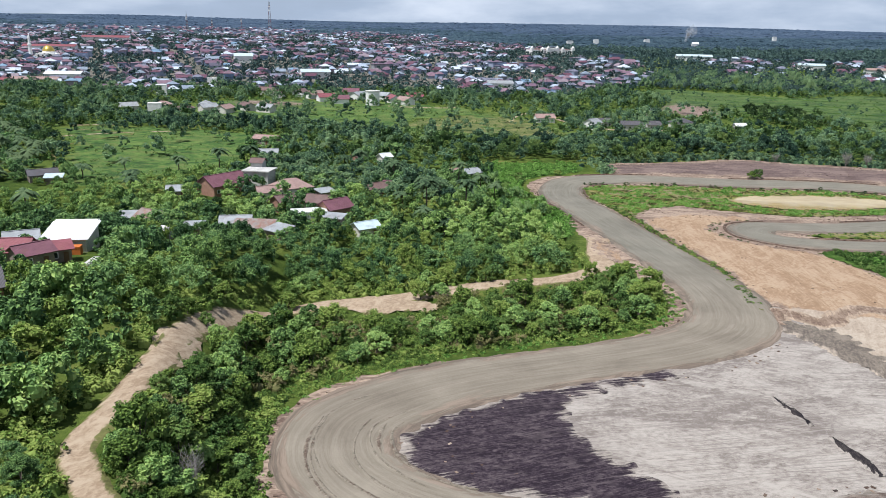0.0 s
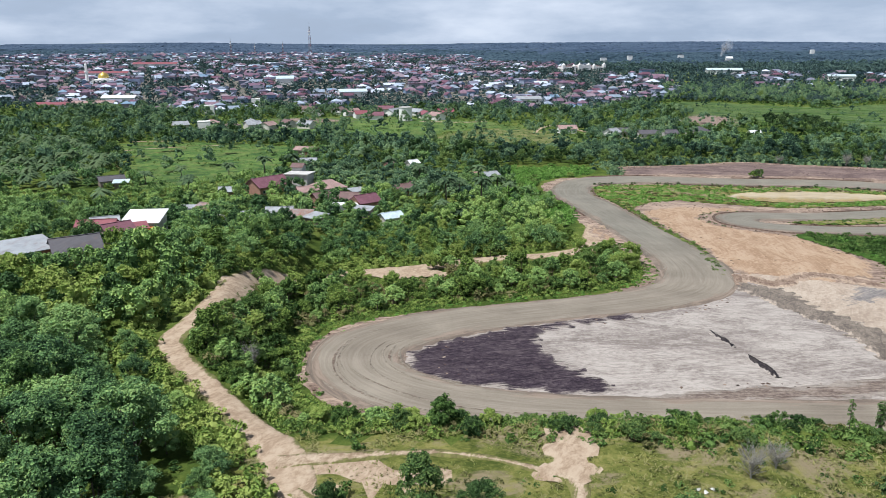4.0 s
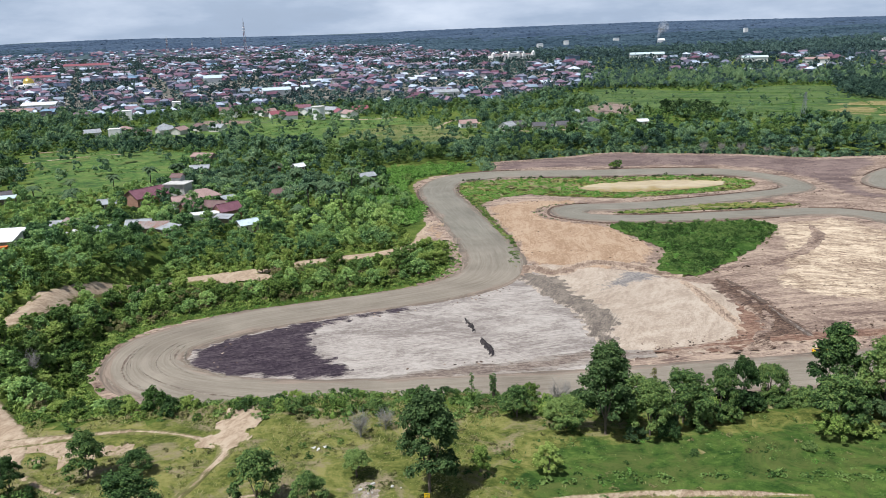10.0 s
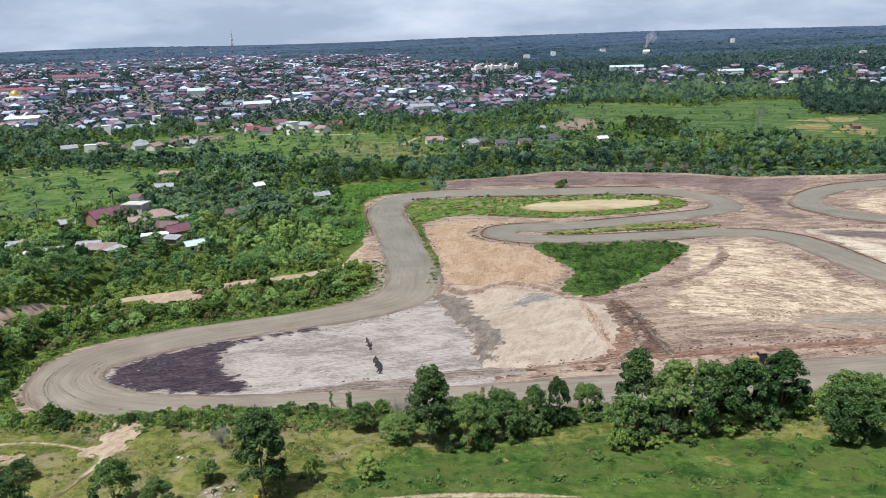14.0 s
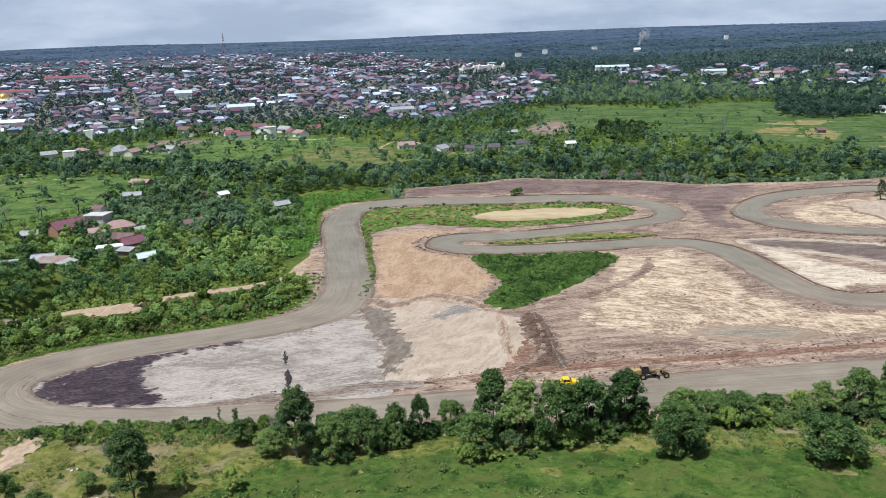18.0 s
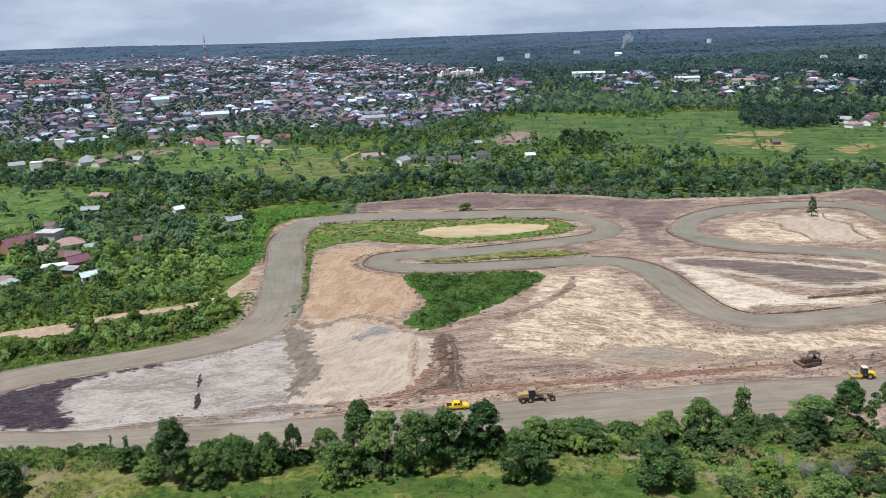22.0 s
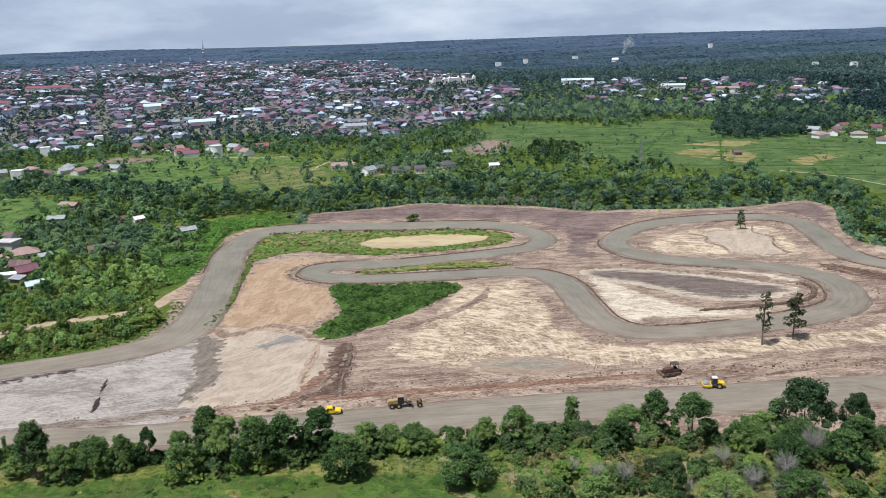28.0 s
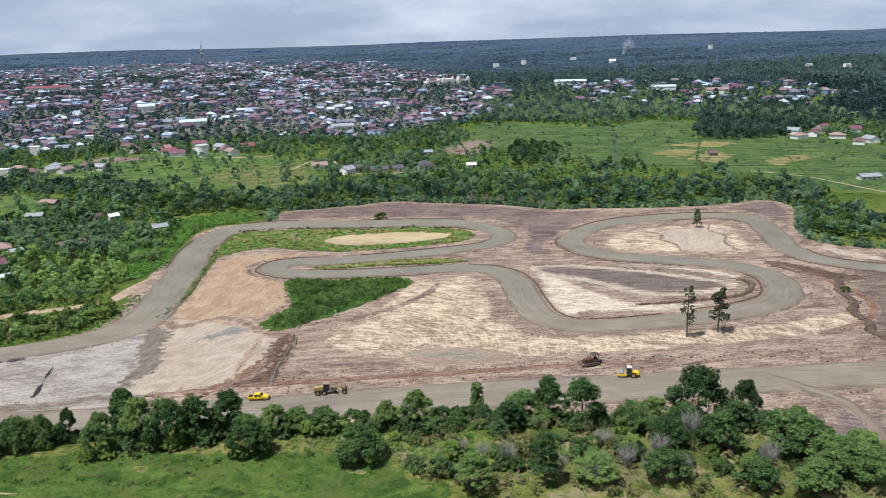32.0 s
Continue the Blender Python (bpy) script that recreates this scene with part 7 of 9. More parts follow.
# belts behind the site
BELT = [(-60, 384), (-20, 388), (8, 392), (30, 400), (66, 417), (94, 410), (126, 402), (156, 388), (182, 386), (218, 383), (250, 386), (283, 396), (292, 370), (272, 318), (270, 303), (284, 292), (310, 300), (312, 370), (320, 410), (300, 440), (230, 440), (150, 452), (80, 462), (0, 440), (-60, 430)]
p = scattered(BELT, 4.8, lambda x, y: clear_of(TRACK_LINE, x, y, 10) and wobble(x, y, 14, 5.0) > -0.28)
pick = RNG.random(len(p)) < 0.5
stand("tree_belt", p[pick], MIDS[:2] + MIDBARE, (0.5, 1.2), M_VALLEYTREES, "belt of green trees behind the cleared site", "wood")
stand("tree_belt", p[~pick], MIDS[2:] + MIDBARE, (0.45, 1.1), M_LEAF, "belt of dark trees behind the cleared site", "wood")

# low growth where the belt meets the cleared ground
back_edge = rom([q for q in SITE if q[1] > 282 and (q[0] > 0 or q[1] > 366)], False, 1.2)
p = np.repeat(back_edge, 3, 0) + RNG.normal(size=(len(back_edge) * 3, 2)) * 3.5
site_line = [tuple(q) for q in rom(SITE, True, 3.0).tolist()]
p = np.array([q for q in p if not inside_one(site_line, q[0], q[1]) and clear_of(TRACK_LINE, q[0], q[1], 10)])
stand("undergrowth", p, SMALLS, (0.5, 1.7), M_VALLEYTREES, "dark undergrowth in front of the tree belt", "undergrowth")

# countryside up to the town


def grown(x, y):
    n = wobble(x, y, 55, 4.0) + 0.5 * wobble(x, y, 18, 8.0)
    return n


MEADOWS = [rom([(-253, 591), (-245, 650), (-194, 672), (-118, 672), (-73, 649), (-19, 598), (4, 560), (9, 505), (-24, 452), (-60, 473), (-87, 473), (-152, 509), (-202, 518)], True, 10), rom([(-280, 468), (-262, 488), (-222, 490), (-190, 478), (-157, 462), (-148, 420), (-154, 380), (-166, 345), (-187, 312), (-204, 325), (-222, 362), (-246, 412), (-268, 446)], True, 8),
           rom([(118, 745), (148, 855), (245, 784), (330, 820), (420, 760), (440, 660), (470, 560), (440, 470), (400, 400), (330, 410), (300, 470), (224, 540), (167, 615), (121, 662)], True, 10),
           rom([(-60, 520), (-30, 560), (5, 545), (10, 500), (-20, 480), (-50, 490)], True, 8), rom([(90, 640), (118, 705), (140, 690), (138, 640), (112, 610)], True, 8), rom([(-235, 620), (-215, 655), (-160, 640), (-150, 610), (-190, 600)], True, 8),
           rom([(-150, 585), (-100, 600), (-90, 630), (-160, 632)], True, 8)]
MEADOWS = [[tuple(map(float, q)) for q in m] for m in MEADOWS]


def open_land(x, y):
    return any(inside_one(m, x, y) for m in MEADOWS)


LAND = [(-420, 380), (-190, 372), (-60, 376), (-60, 430), (0, 445), (80, 466), (150, 455), (230, 444), (300, 444), (330, 410), (480, 380), (560, 760), (300, 860), (150, 900), (20, 735), (-130, 775), (-236, 735), (-290, 660), (-430, 740), (-520, 720)]
p = scattered(LAND, 8.0, lambda x, y: (grown(x, y) > 0.0 or RNG.random() < 0.06) and (not open_land(x, y) or RNG.random() < 0.012) and clear_houses(x, y, 3))
pick = RNG.random(len(p))
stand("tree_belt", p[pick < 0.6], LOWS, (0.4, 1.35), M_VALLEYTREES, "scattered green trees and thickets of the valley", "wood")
stand("tree_belt", p[pick >= 0.6], LOWS, (0.4, 1.35), M_LEAF, "scattered dark trees and thickets of the valley", "wood")
p = scattered(LAND, 6.0, lambda x, y: grown(x, y) > -0.45 and RNG.random() < 0.7 and clear_houses(x, y, 1.5) and not open_land(x, y))
stand("undergrowth", p, SCRUB, (0.7, 1.5), M_LEAFMID, "rough green scrub of the valley", "undergrowth")
p = scattered([(-240, 470), (-160, 470), (-100, 462), (-90, 478), (-150, 510), (-250, 520)], 6.0, lambda x, y: clear_houses(x, y, 2) and RNG.random() < 0.7)
stand("tree_belt", p, LOWS, (0.5, 1.1), M_VALLEYTREES, "dark row of trees behind the meadow", "wood")
p = scattered([(144, 606), (163, 672), (196, 654), (186, 560), (156, 560)], 7.0, lambda x, y: RNG.random() < 0.8)
stand("tree_belt", p, LOWS, (0.6, 1.0), M_LEAFDARK, "dark grove in the fields", "wood")
p = scattered([(120, 850), (150, 1000), (330, 960), (470, 900), (560, 760), (440, 790), (330, 850), (240, 830)], 6.5, lambda x, y: wobble(x, y, 30, 4.0) > -0.32 and clear_houses(x, y, 2))
k = RNG.random(len(p)) < 0.5
stand("tree_belt", p[k], LOWS, (0.6, 1.35), M_VALLEYTREES, "mixed green wood behind the fields", "wood", tall=(0.9, 1.7))
stand("tree_belt", p[~k], LOWS, (0.6, 1.3), M_HAZYTREES, "tall dark wood behind the fields", "wood")
p = scattered([(380, 830), (335, 700), (331, 668), (365, 655), (405, 668), (440, 700), (480, 740), (576, 916), (439, 957)], 6.4, lambda x, y: clear_houses(x, y, 3.0))
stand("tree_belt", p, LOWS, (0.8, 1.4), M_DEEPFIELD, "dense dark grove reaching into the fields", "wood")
p = scattered([(118, 735), (145, 850), (245, 800), (330, 820), (420, 760), (440, 660), (470, 560), (440, 470), (400, 400), (330, 410), (300, 470), (224, 540), (167, 615), (121, 662)], 5.5, lambda x, y: wobble(x, y, 26, 3.0) + 0.6 * wobble(x, y, 8, 5.0) > 0.16 and clear_houses(x, y, 2))
stand("undergrowth", p, SCRUB, (0.25, 0.7), M_LEAFMID, "low green scrub and reeds in the fields", "undergrowth", tall=(0.5, 1.0))
p = scattered([(118, 735), (145, 850), (245, 800), (330, 820), (420, 760), (440, 660), (470, 560), (440, 470), (400, 400), (330, 410), (300, 470), (224, 540), (167, 615), (121, 662)], 16.0, lambda x, y: wobble(x, y, 40, 1.0) > 0.05 and RNG.random() < 0.6)
stand("undergrowth", p, SMALLS, (0.6, 1.6), M_VALLEYTREES, "single dark bushes in the fields", "undergrowth")
for m in MEADOWS[:2]:
    p = scattered(m, 4.6, lambda x, y: wobble(x, y, 22, 6.0) + 0.6 * wobble(x, y, 7, 2.0) > 0.1 and clear_houses(x, y, 2))
    stand("undergrowth", p, SCRUB, (0.3, 0.8), M_LEAFMID, "patchy green scrub on the valley meadow", "undergrowth", tall=(0.5, 1.0))


# trees round the houses at the foot of the town
p = []
for a, b, r in HOUSE_SPOTS:
    if 520 < b < 800 and -420 < a < 200:
        for k in range(4):
            t = RNG.uniform(0, 2 * math.pi)
            q = (a + math.cos(t) * (r + RNG.uniform(3, 10)), b + abs(math.sin(t)) * (r + RNG.uniform(3, 9)) - 2)
            if clear_houses(q[0], q[1], 2.0):
                p.append(q)
stand("tree_belt", np.array(p), LOWS, (0.45, 1.1), M_VALLEYTREES, "dark green garden trees round the valley houses", "wood")
p = scattered([(-440, 640), (-300, 640), (-250, 690), (-140, 720), (20, 690), (60, 720), (20, 745), (-240, 745), (-430, 750)], 7.5, lambda x, y: clear_houses(x, y, 3) and wobble(x, y, 40, 2.0) > -0.12)
stand("tree_belt", p, LOWS, (0.5, 1.2), M_VALLEYTREES, "trees along the foot of the town", "wood")
p = scattered([(-420, 380), (-190, 372), (-60, 376), (-60, 440), (0, 450), (80, 466), (90, 560), (20, 690), (-290, 660), (-430, 700)], 26.0, lambda x, y: clear_houses(x, y, 4))
stand("tree_belt", p, MIDS, (0.7, 1.35), M_VALLEYTREES, "tall single trees standing over the valley", "wood")


# grass tufts in the foreground
def blades(per=8, size=0.62):
    q = np.zeros((per, 3))
    V, F = [], []
    for i in range(per):
        t, r = RNG.uniform(0, 6.28), RNG.uniform(0, 0.3)
        b = np.array((math.cos(t) * r, math.sin(t) * r, -0.05))
        d = np.array((math.cos(t), math.sin(t), 0)) * size * RNG.uniform(0.5, 1.2)
        s = np.array((-math.sin(t), math.cos(t), 0)) * 0.11
        h = np.array((0, 0, size * RNG.uniform(0.2, 0.6)))
        V += [b - s, b + s, b + d + h + s * 0.3, b + d + h - s * 0.3]
        F.append([4 * i, 4 * i + 1, 4 * i + 2, 4 * i + 3])
    return np.array(V), np.array(F)


TUFTS = [blades() for _ in range(4)]
p = scattered([(-84, 62), (-84, 90), (-78, 104), (-48, 108), (0, 103), (100, 103), (175, 96), (180, 70), (0, 62)], 0.72, lambda x, y: clear_of(FOOT_LINE, x, y, 1.2) and clear_of(PATH_LINE, x, y, 2.6) and wobble(x, y, 7, 2.0) > -0.22)
k = p[:, 0] + RNG.normal(size=len(p)) * 7 > -8
stand("grass", p[~k], TUFTS, (0.45, 1.0), M_TUFT, "tufts of rough yellowish grass", "grass", sink=-0.1)
stand("grass", p[k], TUFTS, (0.45, 1.0), M_GREENTUFT, "tufts of lush green grass", "grass", sink=-0.1)


# ---- landmarks ----
def bar(bm, a, b, w):
    """A square bar from a to b."""
    a, b = Vector(a), Vector(b)
    d = (b - a).normalized()
    s = d.cross(Vector((0.31, 0.95, 0.02))).normalized() * w
    t = d.cross(s).normalized() * w
    q = [bm.verts.new(p + i * s + j * t) for p in (a, b) for i, j in ((-1, -1), (1, -1), (1, 1), (-1, 1))]
    for i in range(4):
        bm.faces.new((q[i], q[(i + 1) % 4], q[4 + (i + 1) % 4], q[4 + i]))


def lattice_mast(x, y, hgt, base, label):
    e = new("radio_mast")
    n = 12
    for i in range(n):
        bm = bmesh.new()
        z0, z1 = hgt * i / n, hgt * (i + 1) / n
        w0, w1 = base * (1 - 0.8 * i / n), base * (1 - 0.8 * (i + 1) / n)
        c0 = [(-w0, -w0, z0), (w0, -w0, z0), (w0, w0, z0), (-w0, w0, z0)]
        c1 = [(-w1, -w1, z1), (w1, -w1, z1), (w1, w1, z1), (-w1, w1, z1)]
        for j in range(4):
            bar(bm, c0[j], c1[j], base * 0.05)
            bar(bm, c0[j], c1[(j + 1) % 4], base * 0.028)
            bar(bm, c1[j], c1[(j + 1) % 4], base * 0.028)
        part("section", bm, (M_MAROON, M_STEEL)[i % 2], e)
    bm = bmesh.new()
    bar(bm, (0, 0, hgt), (0, 0, hgt + base * 2.5), base * 0.06)
    part("aerial", bm, M_STEEL, e)
    bm = bmesh.new()
    for z in (0.8, 0.88):
        for s in (-1, 1):
            bmesh.ops.create_cone(bm, cap_ends=True, segments=10, radius1=base * 0.3, radius2=base * 0.3, depth=base * 0.35, matrix=Matrix.Translation((s * base * 0.4, -base * 0.5, hgt * z)) @ Matrix.Rotation(radians(90), 4, "X"))
    part("dish", bm, M_WHITEWALL, e)
    e.matrix_basis = pose(x, y, ground_at(x, y))
    return tagged(e, label, "radio mast", "radio masts")


lattice_mast(-437.5, 1659, 80, 3.4, "tall dull red and grey lattice radio mast in town")
lattice_mast(-721, 2000, 52, 3.2, "lattice radio mast far off in town")
lattice_mast(-690, 2100, 44, 2.6, "thin lattice radio mast far off")
lattice_mast(-628, 2150, 50, 2.6, "thin lattice radio mast far off")

# long white civic building with towers
hall = new("civic_hall")
cx, cy, L = 90.4, 1360, 80
part("body", box(-L / 2, -9, -2, L / 2, 9, 8), M_WHITEWALL, hall)
part("centre_block", box(-9, -11, -2, 9, 11, 10.5), M_WHITEWALL, hall)
part("roof", roof_bm(L - 2, 16, 8.0, "hip", 1.8, 0.2), M_BROWN, hall)
for i, xx in enumerate((-L / 2, -L / 4, -9, 9, L / 4, L / 2)):
    tw = part("tower", box(xx - 2.4, -11.2, -2, xx + 2.4, -6, 11.5 if i in (0, 2, 3, 5) else 10), M_WHITEWALL, hall)
    bm = bmesh.new()
    bmesh.ops.create_cone(bm, cap_ends=True, segments=8, radius1=2.2, radius2=0.1, depth=3.0, matrix=Matrix.Translation((xx, -8.6, (11.5 if i in (0, 2, 3, 5) else 10) + 1.5)))
    part("spire", bm, M_WHITEWALL, tw)
for i in range(18):
    xx = -L / 2 + 4 + i * (L - 8) / 17
    if min(abs(xx - q) for q in (-L / 2, -L / 4, -9, 9, L / 4, L / 2)) > 3.4:
        w_ = part("window", box(xx - 1.0, -9.12, 1.5, xx + 1.0, -8.9, 6.0), M_GLASS, hall)
hall.matrix_basis = pose(cx, cy, ground_at(cx, cy), 0, 0, 28)
tagged(hall, "long white civic building with pointed towers", "building")

# mosque
mq = new("mosque")
part("hall", box(-19, -17, -2, 19, 17, 9), M_WHITEWALL, mq)
part("porch", box(-26, -13, -2, 26, 13, 5.5), M_WHITEWALL, mq)
bm = bmesh.new()
bmesh.ops.create_cone(bm, cap_ends=True, segments=28, radius1=10.5, radius2=10, depth=4, matrix=Matrix.Translation((0, 0, 11)))
part("drum", bm, M_WHITEWALL, mq)
bm = bmesh.new()
bmesh.ops.create_uvsphere(bm, u_segments=28, v_segments=14, radius=10.2, matrix=Matrix.Translation((0, 0, 13)) @ Matrix.Diagonal((1, 1, 0.95, 1)))
bmesh.ops.create_cone(bm, cap_ends=True, segments=8, radius1=0.9, radius2=0.05, depth=4, matrix=Matrix.Translation((0, 0, 24.2)))
part("dome", bm, M_GOLD, mq, "shining golden dome")
for s in (-1, 1):
    for k in range(5):
        part("window", box(-15 + 7 * k, s * 17.05 - 0.1, 2, -12.5 + 7 * k, s * 17.05 + 0.1, 7), M_GLASS, mq)
mq.matrix_basis = pose(-582, 1062, ground_at(-582, 1062), 0, 0, 15) @ Matrix.Scale(0.7, 4)
tagged(mq, "white mosque with a golden dome", "mosque")
mn = new("minaret")
bm = bmesh.new()
for z0, z1, r0, r1 in ((-2, 22, 3.0, 2.6), (22, 24, 3.8, 3.8), (24, 34, 2.2, 1.9), (34, 41, 2.2, 0.1)):
    bmesh.ops.create_cone(bm, cap_ends=True, segments=12, radius1=r0, radius2=r1, depth=z1 - z0, matrix=Matrix.Translation((0, 0, (z0 + z1) / 2)))
part("shaft", bm, M_WHITEWALL, mn)
mn.matrix_basis = pose(-600, 1052, ground_at(-600, 1052)) @ Matrix.Scale(0.75, 4)
tagged(mn, "slender white minaret beside the mosque", "minaret")

# large halls in town
for x, y, w, d, h, t, m, lab in [(-439, 812, 32, 20, 6, 12, M_WHITEROOF, "large hall with bright white roof"), (-440, 760, 40, 16, 5, 8, M_PINK, "long low hall with pink roof"), (-470, 740, 30, 14, 5, 8, M_RED, "long low hall with red roof"),
                                 (298, 1266, 52, 18, 7, -6, M_BLUEROOF, "long hall with pale blue-green roof"), (-210, 884, 30, 16, 7, 20, M_BLUEROOF, "hall with pale green-blue roof"), (420, 1140, 34, 16, 6, -10, M_BLUEROOF, "hall with pale blue roof"),
                                 (-20, 812, 24, 14, 6, 10, M_ZINC, "hall with pale zinc roof"), (510, 1976, 15, 10, 11, 0, M_WHITEROOF, "white block building in the woods"), (-640, 1180, 70, 18, 7, 10, M_RED, "long hall with red roof"), (-330, 1050, 22, 16, 9, 20, M_BLUEROOF, "building with pale blue roof"),
                                 (480, 1080, 30, 16, 6, -10, M_PINK, "hall with pink roof"), (-700, 1500, 80, 24, 9, 12, M_RED, "long hall with orange-red roof")]:
    house(x, y, w, d, h, t, "gable", h * 0.35, m, M_WHITEWALL, lab, "hall", False, 0.8)

for x, y, w, h in [(297, 2115, 12, 4), (819, 1397, 11, 5), (777, 1456, 10, 4), (1020, 2790, 13, 7), (441, 2174, 14, 3), (216, 2017, 15, 3)]:
    house(x, y, w, 8, h + 6, 12, "gable", 1.5, M_ZINC, M_WHITEWALL, "pale block building in the far woods", "block_building", False, 0.2, lift=2.0)


def power_pylon(x, y, hgt):
    e = new("power_pylon")
    half = hgt * 0.09
    for sx in (-1, 1):
        for sy in (-1, 1):
            bm = bmesh.new()
            bar(bm, (sx * half, sy * half, -0.3), (sx * 0.35, sy * 0.35, hgt), 0.09)
            part("leg", bm, M_STEEL, e)
    for k in range(6):
        z0, z1 = hgt * k / 6, hgt * (k + 1) / 6
        a, b = half + (0.35 - half) * k / 6, half + (0.35 - half) * (k + 1) / 6
        for sx, sy, tx, ty in ((-1, -1, 1, -1), (1, -1, 1, 1), (1, 1, -1, 1), (-1, 1, -1, -1)):
            bm = bmesh.new()
            bar(bm, (sx * a, sy * a, z0), (tx * b, ty * b, z1), 0.05)
            part("brace", bm, M_STEEL, e)
    for z, w in ((0.72, 3.4), (0.85, 2.8), (0.97, 2.2)):
        bm = bmesh.new()
        bar(bm, (-w, 0, hgt * z), (w, 0, hgt * z), 0.09)
        part("cross_arm", bm, M_STEEL, e)
    e.matrix_basis = pose(x, y, ground_at(x, y), 0, 0, 35)
    return tagged(e, "grey lattice power pylon standing in the fields", "power pylon")


power_pylon(227, 545, 19)


def smoke_material():
    m, nt, b = base_material("pale_smoke", 1.0)
    b.inputs["Base Color"].default_value = (0.75, 0.77, 0.80, 1)
    n = grain(nt, place(nt, (16, 16, 20)), 1.0, 5, 0.6, 0.8)
    nt.links.new(ramp(nt, n, [(0.40, (0.01, 0.01, 0.01)), (0.78, (0.24, 0.24, 0.24))]), b.inputs["Alpha"])
    return m


puffs = []
for k in range(9):
    u = k / 8
    r = 5 + 15 * u
    puffs.append((BALL_V * RNG.uniform(0.75, 1.1, (len(BALL_V), 1)) * np.array((r, r * 0.8, r * 0.9)) + np.array((24 * u * u + 5 * math.sin(4 * u), 0, 4 + 36 * u)), BALL_F))
plume = mesh_object("smoke_plume", *joined(puffs), smoke_material())
plume.matrix_basis = pose(690, 2690, ground_at(690, 2690))
tagged(plume, "thin pale smoke rising from the far woods", "smoke", kind="stuff")

# ---- site details ----
M_TAN = plain("dusty_yellow_paint", (0.35, 0.25, 0.115), 0.7, 0, 0.45, 0.7)
M_YELLOWPAINT = plain("bright_yellow_paint", (0.72, 0.48, 0.02), 0.35, 0, 0.12, 0.9)
M_BROWNPAINT = plain("rusty_brown_paint", (0.105, 0.055, 0.038), 0.75, 0, 0.5, 0.6)
M_RUBBER = plain("black_rubber", (0.025, 0.024, 0.023), 0.85, 0, 0.3, 0.5)
M_RUSTBLADE = plain("dusty_steel", (0.30, 0.23, 0.18), 0.6, 0.2, 0.35, 0.5)
M_IRON = plain("dark_iron", (0.09, 0.08, 0.075), 0.6, 0.4, 0.35, 0.5)
M_RIM = plain("grey_rim", (0.40, 0.40, 0.40), 0.4, 0.5, 0.2, 0.5)
M_LAMP = plain("lamp_glass", (0.8, 0.8, 0.78), 0.15, 0, 0.1, 0.5)
M_TAIL = plain("red_lamp", (0.45, 0.02, 0.02), 0.25, 0, 0.1, 0.5)


def wheel(x, y, z, r, w, parent, hub=M_RIM):
    e = bmesh.new()
    bmesh.ops.create_cone(e, cap_ends=True, segments=20, radius1=r, radius2=r, depth=w, matrix=Matrix.Translation((x, y, z)) @ Matrix.Rotation(radians(90), 4, "X"))
    bmesh.ops.bevel(e, geom=[d for d in e.edges if len(d.link_faces) == 2 and any(len(f.verts) > 4 for f in d.link_faces)], offset=w * 0.2, segments=2, affect="EDGES")
    t = part("wheel", e, M_RUBBER, parent, "black rubber tyre")
    e = bmesh.new()
    bmesh.ops.create_cone(e, cap_ends=True, segments=14, radius1=r * 0.55, radius2=r * 0.5, depth=w * 1.06, matrix=Matrix.Translation((x, y, z)) @ Matrix.Rotation(radians(90), 4, "X"))
    part("rim", e, hub, t)


def prism(profile, y0, y1, bevel=0.04):
    """A side outline (x, z) drawn out across."""
    bm = bmesh.new()
    a = [bm.verts.new((x, y0, z)) for x, z in profile]
    b = [bm.verts.new((x, y1, z)) for x, z in profile]
    bm.faces.new(a)
    bm.faces.new(b[::-1])
    n = len(a)
    for i in range(n):
        bm.faces.new((a[i], b[i], b[(i + 1) % n], a[(i + 1) % n]))
    bmesh.ops.recalc_face_normals(bm, faces=bm.faces)
    if bevel:
        bmesh.ops.bevel(bm, geom=bm.edges[:], offset=bevel, segments=2, affect="EDGES")
    return bm


